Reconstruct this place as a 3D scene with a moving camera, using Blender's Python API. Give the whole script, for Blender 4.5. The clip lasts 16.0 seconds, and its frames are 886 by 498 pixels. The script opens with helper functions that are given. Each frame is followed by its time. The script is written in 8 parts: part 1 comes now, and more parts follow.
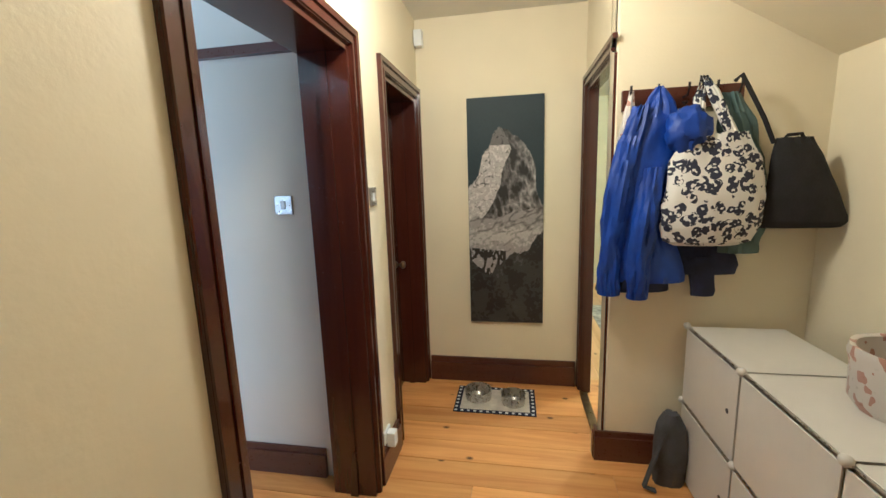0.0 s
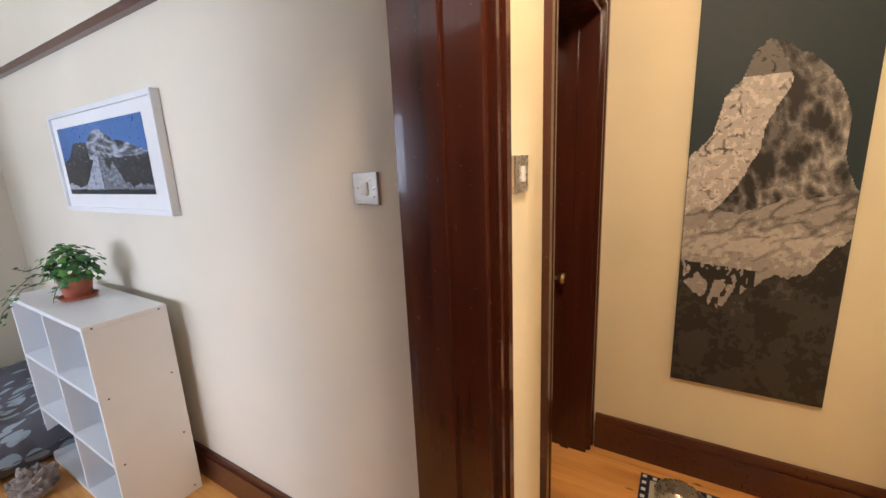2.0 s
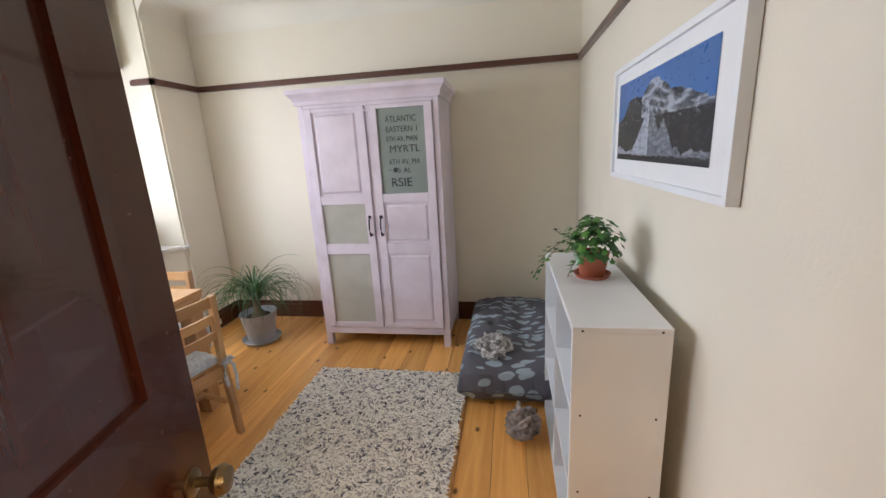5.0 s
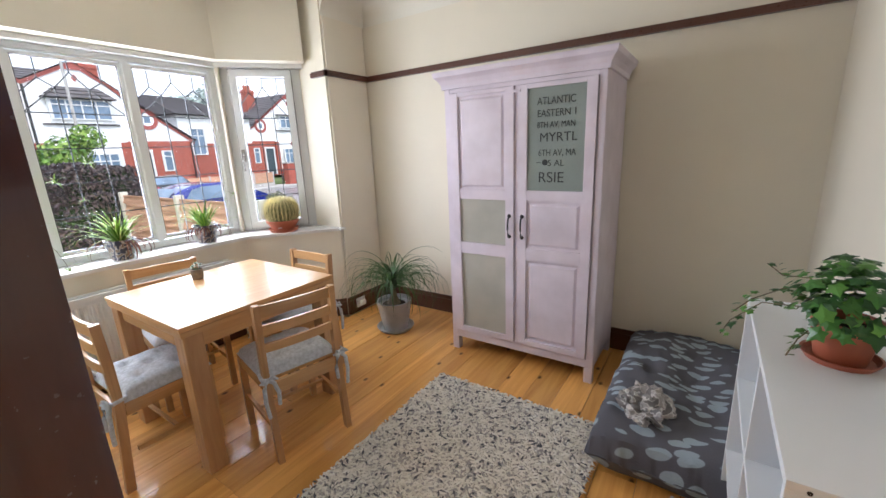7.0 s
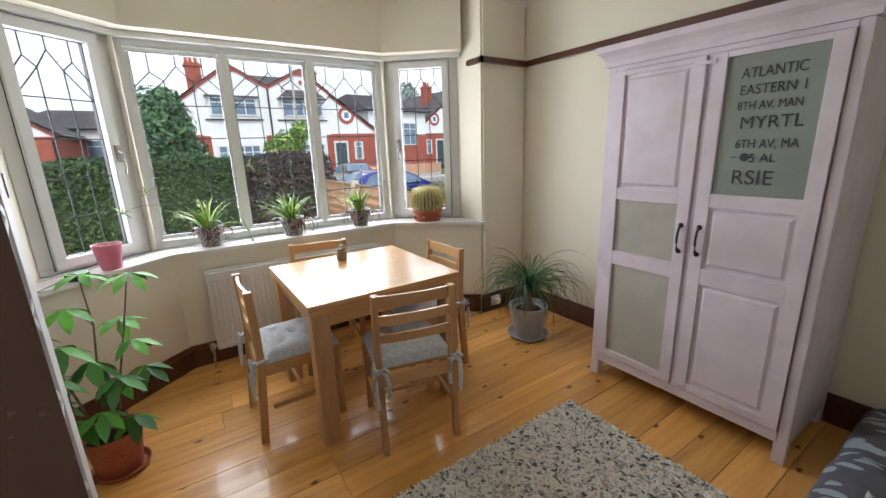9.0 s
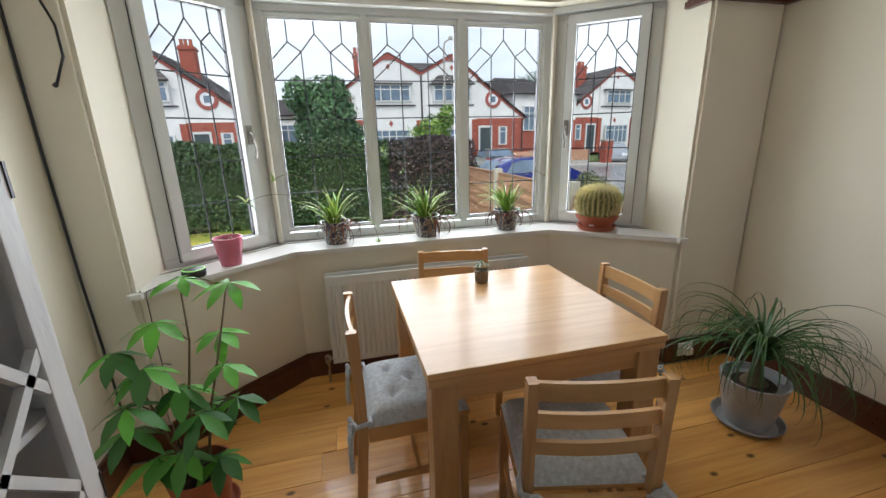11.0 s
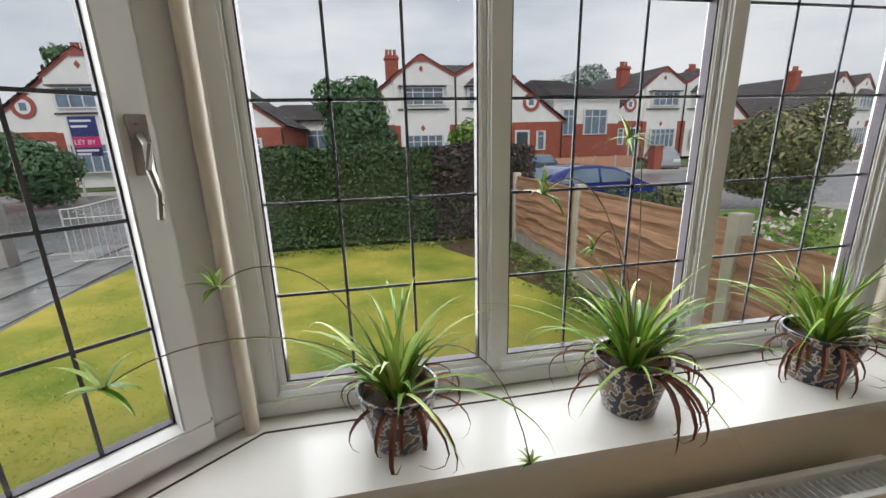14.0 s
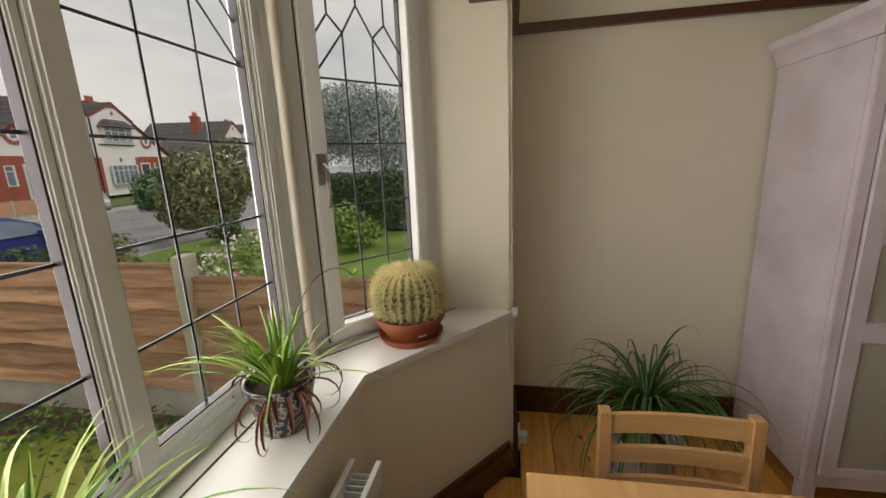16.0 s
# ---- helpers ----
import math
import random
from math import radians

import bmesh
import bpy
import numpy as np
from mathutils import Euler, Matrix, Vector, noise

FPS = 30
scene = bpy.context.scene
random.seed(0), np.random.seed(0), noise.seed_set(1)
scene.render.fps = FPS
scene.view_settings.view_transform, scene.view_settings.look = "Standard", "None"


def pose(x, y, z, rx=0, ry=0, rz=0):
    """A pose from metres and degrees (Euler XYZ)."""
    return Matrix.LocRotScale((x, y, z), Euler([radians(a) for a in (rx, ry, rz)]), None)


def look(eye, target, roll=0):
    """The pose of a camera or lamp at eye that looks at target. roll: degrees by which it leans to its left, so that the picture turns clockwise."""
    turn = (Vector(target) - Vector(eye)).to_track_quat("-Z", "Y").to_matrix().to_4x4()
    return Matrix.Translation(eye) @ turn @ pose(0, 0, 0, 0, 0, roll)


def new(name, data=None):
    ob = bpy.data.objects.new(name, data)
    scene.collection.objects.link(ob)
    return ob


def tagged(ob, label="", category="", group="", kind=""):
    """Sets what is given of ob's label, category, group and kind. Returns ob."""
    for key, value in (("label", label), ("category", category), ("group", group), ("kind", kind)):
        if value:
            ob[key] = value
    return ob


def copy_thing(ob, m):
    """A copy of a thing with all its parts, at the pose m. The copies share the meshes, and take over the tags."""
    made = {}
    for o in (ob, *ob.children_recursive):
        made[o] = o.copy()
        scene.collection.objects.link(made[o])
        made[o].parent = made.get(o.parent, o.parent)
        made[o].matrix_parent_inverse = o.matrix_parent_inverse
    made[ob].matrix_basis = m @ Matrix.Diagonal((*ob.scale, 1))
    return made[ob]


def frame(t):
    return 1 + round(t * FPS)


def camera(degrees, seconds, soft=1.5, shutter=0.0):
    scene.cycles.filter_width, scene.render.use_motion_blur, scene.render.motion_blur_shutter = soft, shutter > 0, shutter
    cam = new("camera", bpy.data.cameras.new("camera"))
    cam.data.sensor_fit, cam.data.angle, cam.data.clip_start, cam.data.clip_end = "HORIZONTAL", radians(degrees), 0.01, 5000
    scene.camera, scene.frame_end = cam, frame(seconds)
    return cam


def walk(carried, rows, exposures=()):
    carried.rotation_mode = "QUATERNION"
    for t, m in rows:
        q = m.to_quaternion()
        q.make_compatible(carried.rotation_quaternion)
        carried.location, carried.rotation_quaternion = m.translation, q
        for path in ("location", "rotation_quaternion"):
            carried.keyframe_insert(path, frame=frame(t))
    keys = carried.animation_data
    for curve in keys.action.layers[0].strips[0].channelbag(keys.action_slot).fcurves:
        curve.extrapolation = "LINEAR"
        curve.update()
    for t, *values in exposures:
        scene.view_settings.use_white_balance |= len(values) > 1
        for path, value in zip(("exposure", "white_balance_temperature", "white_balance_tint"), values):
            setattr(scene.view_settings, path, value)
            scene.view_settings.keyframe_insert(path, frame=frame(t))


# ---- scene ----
cam = camera(95.9, 16.0)
SKY, LIGHT_C, LIGHT_S, DOOR_ANGLE = 0.135, 45, 7, 194
EXPO = (
    (0, 1.22, 4250, 2), (0.7, 1.32, 4400, 3), (1.5, 1.22, 5200, 14), (2.5, 1.42, 5700, 17), (3.5, 1.15, 5900, 16), (7, 1.0, 5950, 15),
    (8.5, 0.68, 6100, 12), (11, 0.2, 6200, 9), (12, -0.1, 6100, 8), (13.5, -0.35, 6500, 10), (14.5, -0.45, 6700, 13), (15.5, -0.55, 7100, 13), (16, -0.6, 7500, 13))
PATH = [
    (0, (0.636, 1.084, 1.470), (0.280, 3.023, 1.138), -1.9),
    (0.5, (0.560, 1.318, 1.476), (0.160, 3.242, 1.109), -1.9),
    (1, (0.480, 1.535, 1.464), (-0.014, 3.434, 1.079), -2.0),
    (1.5, (0.429, 1.797, 1.462), (-0.295, 3.616, 1.054), -2.4),
    (2, (0.322, 1.958, 1.447), (-0.703, 3.624, 1.022), -2.6),
    (2.5, (0.160, 2.078, 1.458), (-1.194, 3.478, 1.004), -2.6),
    (3, (0.021, 2.125, 1.451), (-1.620, 3.154, 0.977), -3.2),
    (3.5, (-0.105, 2.188, 1.456), (-1.950, 2.794, 0.978), -3.3),
    (4, (-0.188, 2.227, 1.453), (-2.120, 2.392, 0.961), -3.2),
    (4.2, (-0.225, 2.228, 1.453), (-2.165, 2.248, 0.963), -3.2),
    (6.3, (-0.654, 2.280, 1.440), (-2.463, 1.573, 0.967), -2.6),
    (6.5, (-0.700, 2.275, 1.444), (-2.466, 1.467, 0.967), -2.5),
    (7, (-0.820, 2.285, 1.436), (-2.420, 1.210, 0.955), -2.4),
    (7.5, (-0.935, 2.260, 1.435), (-2.395, 0.972, 0.958), -2.2),
    (8, (-1.019, 2.245, 1.437), (-2.338, 0.818, 0.955), -2.1),
    (8.5, (-1.050, 2.243, 1.425), (-2.233, 0.708, 0.944), -2.0),
    (8.7, (-1.062, 2.235, 1.422), (-2.190, 0.672, 0.940), -2.0),
    (10.8, (-1.235, 1.610, 1.412), (-1.812, -0.230, 0.876), -1.4),
    (11, (-1.290, 1.487, 1.412), (-1.758, -0.384, 0.873), -1.5),
    (11.5, (-1.300, 1.170, 1.405), (-1.545, -0.756, 0.886), -1.5),
    (12, (-1.236, 0.844, 1.420), (-1.302, -1.085, 0.893), -1.6),
    (12.5, (-1.158, 0.548, 1.421), (-1.189, -1.379, 0.888), -1.7),
    (13, (-1.148, 0.250, 1.436), (-1.188, -1.678, 0.901), -1.6),
    (13.5, (-1.157, 0.007, 1.440), (-1.248, -1.922, 0.918), -1.8),
    (14, (-1.208, -0.195, 1.440), (-1.555, -2.105, 0.925), -1.6),
    (14.5, (-1.341, -0.331, 1.436), (-2.036, -2.141, 0.944), -1.7),
    (15, (-1.450, -0.380, 1.446), (-2.614, -1.954, 0.985), -1.8),
    (15.5, (-1.507, -0.373, 1.461), (-3.138, -1.443, 1.021), -2.3),
    (16, (-1.507, -0.362, 1.466), (-3.430, -0.704, 1.029), -2.4),
]
walk(cam, [(t, look(eye, target, roll)) for t, eye, target, roll in PATH], EXPO)

# ---- world, sun and lamps ----
world = bpy.data.worlds.new("overcast_sky")
scene.world = world
world.use_nodes = True
wn, wl = world.node_tree.nodes, world.node_tree.links
wn.clear()
sky = wn.new("ShaderNodeTexSky")
sky.sky_type, sky.sun_disc = "NISHITA", False
sky.sun_elevation, sky.sun_rotation = radians(51), radians(19)
sky.air_density, sky.dust_density = 1.5, 3.0
wc = wn.new("ShaderNodeTexCoord")
wm = wn.new("ShaderNodeMapping")
wm.inputs["Scale"].default_value = (1.0, 1.0, 3.2)
wnoise = wn.new("ShaderNodeTexNoise")
wnoise.inputs["Scale"].default_value, wnoise.inputs["Detail"].default_value = 2.2, 5.0
wramp = wn.new("ShaderNodeValToRGB")
wramp.color_ramp.elements[0].position, wramp.color_ramp.elements[1].position = 0.36, 0.68
wramp.color_ramp.elements[0].color, wramp.color_ramp.elements[1].color = (5.0, 5.7, 6.5, 1), (8.2, 8.5, 8.8, 1)
wmix = wn.new("ShaderNodeMix")
wmix.data_type = "RGBA"
wmix.inputs["Factor"].default_value = 0.9
wbg, wout = wn.new("ShaderNodeBackground"), wn.new("ShaderNodeOutputWorld")
wbg.inputs["Strength"].default_value = SKY
wl.new(wc.outputs["Generated"], wm.inputs["Vector"])
wl.new(wm.outputs["Vector"], wnoise.inputs["Vector"])
wl.new(wnoise.outputs["Fac"], wramp.inputs["Fac"])
wl.new(sky.outputs["Color"], wmix.inputs["A"])
wl.new(wramp.outputs["Color"], wmix.inputs["B"])
wl.new(wmix.outputs["Result"], wbg.inputs["Color"])
wl.new(wbg.outputs["Background"], wout.inputs["Surface"])


def lamp(name, kind, power, colour, m, size=0.1, size_y=None):
    d = bpy.data.lights.new(name, kind)
    d.energy, d.color = power, colour
    if kind == "AREA":
        d.size = size
        if size_y:
            d.shape, d.size_y = "RECTANGLE", size_y
    elif kind == "SUN":
        d.angle = size
    else:
        d.shadow_soft_size = size
    ob = new(name, d)
    ob.matrix_basis = m
    return ob


lamp("sun_light", "SUN", 1.5, (1.0, 0.97, 0.92), look((7, 20, 26), (0, 0, 0)), radians(20))
lamp("window_light_centre", "AREA", LIGHT_C, (0.93, 0.97, 1.0), look((-1.8, -1.20, 1.48), (-1.8, 2, 1.2)), 1.75, 1.2)
lamp("window_light_east", "AREA", LIGHT_S, (0.93, 0.97, 1.0), look((-0.55, -0.98, 1.48), (-2.2, 1.1, 1.3)), 0.5, 1.2)
lamp("window_light_west", "AREA", LIGHT_S, (0.93, 0.97, 1.0), look((-3.05, -0.98, 1.48), (-1.4, 1.1, 1.3)), 0.5, 1.2)
lamp("hall_ceiling_light", "POINT", 22, (1.0, 0.70, 0.40), pose(0.42, 2.38, 2.33), 0.10)
lamp("kitchen_ceiling_light", "POINT", 45, (1.0, 0.85, 0.62), pose(2.3, 4.6, 2.4), 0.06)


# ---- materials ----
def node(nt, kind, **values):
    n = nt.nodes.new(kind)
    for k, v in values.items():
        if k in n.inputs:
            n.inputs[k].default_value = v
    return n


def mat(name, colour, rough=0.5, metal=0.0, vary=0.12, scale=6.0, bump=0.1, bscale=60.0, coat=0.0, tint=None, rand=0.0, stretch=(1, 1, 1), detail=4.0):
    m = bpy.data.materials.new(name)
    m.use_nodes = True
    nt = m.node_tree
    b = nt.nodes["Principled BSDF"]
    b.inputs["Roughness"].default_value, b.inputs["Metallic"].default_value = rough, metal
    b.inputs["Coat Weight"].default_value = coat
    co = nt.nodes.new("ShaderNodeTexCoord")
    mp = nt.nodes.new("ShaderNodeMapping")
    mp.inputs["Scale"].default_value = stretch
    nt.links.new(co.outputs["Object"], mp.inputs["Vector"])
    big = node(nt, "ShaderNodeTexNoise", Scale=scale, Detail=detail)
    small = node(nt, "ShaderNodeTexNoise", Scale=bscale, Detail=3.0)
    nt.links.new(mp.outputs["Vector"], big.inputs["Vector"])
    nt.links.new(mp.outputs["Vector"], small.inputs["Vector"])
    ramp = nt.nodes.new("ShaderNodeValToRGB")
    lo = tuple(c * (1 - vary) for c in (tint or colour))
    hi = tuple(min(1, c * (1 + vary)) for c in colour)
    ramp.color_ramp.elements[0].position, ramp.color_ramp.elements[1].position = 0.3, 0.7
    ramp.color_ramp.elements[0].color, ramp.color_ramp.elements[1].color = (*lo, 1), (*hi, 1)
    nt.links.new(big.outputs["Fac"], ramp.inputs["Fac"])
    out = ramp.outputs["Color"]
    if rand:
        info = nt.nodes.new("ShaderNodeObjectInfo")
        hsv = nt.nodes.new("ShaderNodeHueSaturation")
        mr = node(nt, "ShaderNodeMapRange")
        mr.inputs["To Min"].default_value, mr.inputs["To Max"].default_value = 1 - rand, 1 + rand
        nt.links.new(info.outputs["Random"], mr.inputs["Value"])
        nt.links.new(mr.outputs["Result"], hsv.inputs["Value"])
        nt.links.new(out, hsv.inputs["Color"])
        out = hsv.outputs["Color"]
    nt.links.new(out, b.inputs["Base Color"])
    mr2 = node(nt, "ShaderNodeMapRange")
    mr2.inputs["To Min"].default_value, mr2.inputs["To Max"].default_value = max(0, rough - 0.08), min(1, rough + 0.08)
    nt.links.new(small.outputs["Fac"], mr2.inputs["Value"])
    nt.links.new(mr2.outputs["Result"], b.inputs["Roughness"])
    if bump:
        bp = node(nt, "ShaderNodeBump", Strength=bump, Distance=0.004)
        nt.links.new(small.outputs["Fac"], bp.inputs["Height"])
        nt.links.new(bp.outputs["Normal"], b.inputs["Normal"])
    return m


def wood(name, dark, light, rough=0.35, axis=0, knots=0.0, coat=0.0, rand=0.12, scale=1.0, bump=0.08):
    """Wood with its grain along the axis (0 x, 1 y, 2 z)."""
    m = mat(name, light, rough, 0, 0.1, 3.0, bump, 90, coat)
    nt = m.node_tree
    b = nt.nodes["Principled BSDF"]
    co = nt.nodes.new("ShaderNodeTexCoord")
    info = nt.nodes.new("ShaderNodeObjectInfo")
    addv = nt.nodes.new("ShaderNodeVectorMath")
    sc = nt.nodes.new("ShaderNodeVectorMath")
    sc.operation = "SCALE"
    sc.inputs["Scale"].default_value = 37.0
    comb = nt.nodes.new("ShaderNodeCombineXYZ")
    for k in "XYZ":
        nt.links.new(info.outputs["Random"], comb.inputs[k])
    nt.links.new(comb.outputs["Vector"], sc.inputs[0])
    nt.links.new(co.outputs["Object"], addv.inputs[0])
    nt.links.new(sc.outputs["Vector"], addv.inputs[1])
    mp = nt.nodes.new("ShaderNodeMapping")
    st = [14.0 * scale] * 3
    st[axis] = 0.9 * scale
    mp.inputs["Scale"].default_value = st
    nt.links.new(addv.outputs["Vector"], mp.inputs["Vector"])
    g = node(nt, "ShaderNodeTexNoise", Scale=1.6, Detail=6.0, Roughness=0.6, Distortion=0.8)
    nt.links.new(mp.outputs["Vector"], g.inputs["Vector"])
    ramp = nt.nodes.new("ShaderNodeValToRGB")
    ramp.color_ramp.elements[0].position, ramp.color_ramp.elements[1].position = 0.3, 0.66
    ramp.color_ramp.elements[0].color, ramp.color_ramp.elements[1].color = (*dark, 1), (*light, 1)
    nt.links.new(g.outputs["Fac"], ramp.inputs["Fac"])
    out = ramp.outputs["Color"]
    if knots:
        mk = nt.nodes.new("ShaderNodeMapping")
        ks = [4.2] * 3
        ks[axis] = 2.6
        mk.inputs["Scale"].default_value = ks
        nt.links.new(addv.outputs["Vector"], mk.inputs["Vector"])
        v = node(nt, "ShaderNodeTexVoronoi", Scale=1.0)
        v.voronoi_dimensions = "2D"
        nt.links.new(mk.outputs["Vector"], v.inputs["Vector"])
        kr = nt.nodes.new("ShaderNodeValToRGB")
        kr.color_ramp.elements[0].position, kr.color_ramp.elements[1].position = 0.025, 0.065
        kr.color_ramp.elements[0].color, kr.color_ramp.elements[1].color = (1, 1, 1, 1), (0, 0, 0, 1)
        nt.links.new(v.outputs["Distance"], kr.inputs["Fac"])
        mx = nt.nodes.new("ShaderNodeMix")
        mx.data_type = "RGBA"
        nt.links.new(kr.outputs["Color"], mx.inputs["Factor"])
        nt.links.new(out, mx.inputs["A"])
        mx.inputs["B"].default_value = (*[c * knots for c in dark], 1)
        out = mx.outputs["Result"]
    hsv = nt.nodes.new("ShaderNodeHueSaturation")
    mr = node(nt, "ShaderNodeMapRange")
    mr.inputs["To Min"].default_value, mr.inputs["To Max"].default_value = 1 - rand, 1 + rand
    nt.links.new(info.outputs["Random"], mr.inputs["Value"])
    nt.links.new(mr.outputs["Result"], hsv.inputs["Value"])
    nt.links.new(out, hsv.inputs["Color"])
    nt.links.new(hsv.outputs["Color"], b.inputs["Base Color"])
    return m


def glass(name="window_glass"):
    m = bpy.data.materials.new(name)
    m.use_nodes = True
    nt = m.node_tree
    nt.nodes.clear()
    o = nt.nodes.new("ShaderNodeOutputMaterial")
    tr = nt.nodes.new("ShaderNodeBsdfTransparent")
    gl = nt.nodes.new("ShaderNodeBsdfGlossy")
    gl.inputs["Roughness"].default_value = 0.02
    fr = nt.nodes.new("ShaderNodeLayerWeight")
    pw = nt.nodes.new("ShaderNodeMath")
    pw.operation = "POWER"
    pw.inputs[1].default_value = 5.0
    nt.links.new(fr.outputs["Facing"], pw.inputs[0])
    ml = nt.nodes.new("ShaderNodeMath")
    ml.operation = "MULTIPLY_ADD"
    ml.inputs[1].default_value, ml.inputs[2].default_value = 0.7, 0.02
    nt.links.new(pw.outputs[0], ml.inputs[0])
    mx = nt.nodes.new("ShaderNodeMixShader")
    nt.links.new(ml.outputs[0], mx.inputs["Fac"])
    nt.links.new(tr.outputs["BSDF"], mx.inputs[1])
    nt.links.new(gl.outputs["BSDF"], mx.inputs[2])
    nt.links.new(mx.outputs["Shader"], o.inputs["Surface"])
    return m


M_WALL = mat("cream_wall_paint", (0.74, 0.685, 0.565), 0.75, 0, 0.04, 1.5, 0.12, 90)
M_HALL = mat("yellow_cream_wall_paint", (0.76, 0.69, 0.50), 0.75, 0, 0.05, 1.5, 0.15, 70)
M_CEIL = mat("white_ceiling_paint", (0.74, 0.71, 0.62), 0.85, 0, 0.03, 2, 0.1, 60)
M_TRIM = wood("dark_stained_wood", (0.046, 0.011, 0.006), (0.064, 0.016, 0.008), 0.24, 2, coat=0.4, rand=0.05, bump=0.015)
M_TRIMX = wood("dark_stained_wood_x", (0.066, 0.018, 0.009), (0.088, 0.025, 0.012), 0.3, 0, coat=0.3, rand=0.05, bump=0.0)
M_TRIMY = wood("dark_stained_wood_y", (0.066, 0.018, 0.009), (0.088, 0.025, 0.012), 0.3, 1, coat=0.3, rand=0.05, bump=0.0)
M_FLOOR = wood("varnished_pine_boards", (0.58, 0.255, 0.055), (0.80, 0.43, 0.12), 0.32, 0, knots=0.2, coat=0.3, rand=0.16, scale=0.8)
M_FLOORY = wood("varnished_pine_boards_y", (0.58, 0.32, 0.10), (0.78, 0.50, 0.20), 0.3, 1, knots=0.35, coat=0.35, rand=0.2, scale=0.8)
M_GAP = mat("dark_joint", (0.05, 0.025, 0.012), 0.8)
M_UPVC = mat("white_upvc", (0.66, 0.665, 0.65), 0.32, 0, 0.03, 4, 0.03, 60)
M_BEAD = mat("cream_aged_plastic", (0.60, 0.545, 0.45), 0.4, 0, 0.06, 8, 0.05, 60)
M_SILL = mat("white_gloss_sill", (0.74, 0.73, 0.70), 0.22, 0, 0.03, 3, 0.06, 40)
M_LEAD = mat("lead_came", (0.10, 0.11, 0.12), 0.45, 0.6, 0.2, 30, 0.1, 80)
M_GLASS = glass()
M_WHITE = mat("white_melamine", (0.78, 0.80, 0.82), 0.35, 0, 0.02, 4, 0.02, 60)
M_OAK_X = wood("oiled_oak_x", (0.50, 0.27, 0.105), (0.61, 0.36, 0.155), 0.32, 0, coat=0.12, rand=0.07, bump=0.02)
M_OAK_Y = wood("oiled_oak_y", (0.52, 0.29, 0.115), (0.62, 0.37, 0.165), 0.24, 1, coat=0.25, rand=0.07, bump=0.02)
M_OAK_Z = wood("oiled_oak_z", (0.40, 0.20, 0.08), (0.56, 0.33, 0.15), 0.35, 2, rand=0.07)
M_LILAC = mat("lilac_chalk_paint", (0.70, 0.63, 0.70), 0.5, 0, 0.06, 5, 0.25, 40, tint=(0.64, 0.56, 0.62))
M_FROST = mat("frosted_grey_glass", (0.43, 0.42, 0.365), 0.35, 0, 0.1, 5, 0.1, 150)
M_FROST2 = mat("frosted_grey_green_glass", (0.25, 0.29, 0.265), 0.3, 0, 0.08, 4, 0.05, 150)
M_BLACKPRINT = mat("black_print", (0.04, 0.045, 0.045), 0.6)
M_IRON = mat("dark_iron", (0.05, 0.045, 0.05), 0.4, 0.8)
M_BRASS = mat("aged_brass", (0.22, 0.155, 0.07), 0.3, 0.9, 0.25, 20)
M_CATCH = mat("worn_metal_catch", (0.34, 0.32, 0.29), 0.3, 0.95, 0.25, 20)
M_STEEL = mat("brushed_steel", (0.55, 0.53, 0.5), 0.28, 1.0, 0.1, 10)


# ---- building helpers ----
def box(bm, x0, x1, y0, y1, z0, z1, m=None):
    co = [(x, y, z) for z in (z0, z1) for x, y in ((x0, y0), (x1, y0), (x1, y1), (x0, y1))]
    vs = [bm.verts.new(m @ Vector(c) if m else c) for c in co]
    for f in ((3, 2, 1, 0), (4, 5, 6, 7), (0, 1, 5, 4), (1, 2, 6, 5), (2, 3, 7, 6), (3, 0, 4, 7)):
        bm.faces.new([vs[i] for i in f])
    return vs


def bbox(x0, x1, y0, y1, z0, z1, bevel=0.003, m=None, seg=2):
    bm = bmesh.new()
    box(bm, x0, x1, y0, y1, z0, z1, m)
    if bevel:
        bmesh.ops.bevel(bm, geom=bm.edges[:], offset=bevel, segments=seg, affect="EDGES", profile=0.7)
    return bm


def prism(bm, pts, z0, z1):
    n = len(pts)
    lo = [bm.verts.new((x, y, z0)) for x, y in pts]
    hi = [bm.verts.new((x, y, z1)) for x, y in pts]
    bm.faces.new(lo[::-1])
    bm.faces.new(hi)
    for i in range(n):
        bm.faces.new((lo[i], lo[(i + 1) % n], hi[(i + 1) % n], hi[i]))
    return lo + hi


def lathe(bm, profile, seg=24, centre=(0, 0, 0), m=None):
    rings = []
    for r, z in profile:
        ring = []
        for i in range(seg):
            a = 2 * math.pi * i / seg
            p = Vector((centre[0] + r * math.cos(a), centre[1] + r * math.sin(a), centre[2] + z))
            ring.append(bm.verts.new(m @ p if m else p))
        rings.append(ring)
    for a, b in zip(rings, rings[1:]):
        for i in range(seg):
            bm.faces.new((a[i], a[(i + 1) % seg], b[(i + 1) % seg], b[i]))
    if profile[0][0] > 0.0005:
        bm.faces.new(rings[0][::-1])
    if profile[-1][0] > 0.0005:
        bm.faces.new(rings[-1])
    return rings


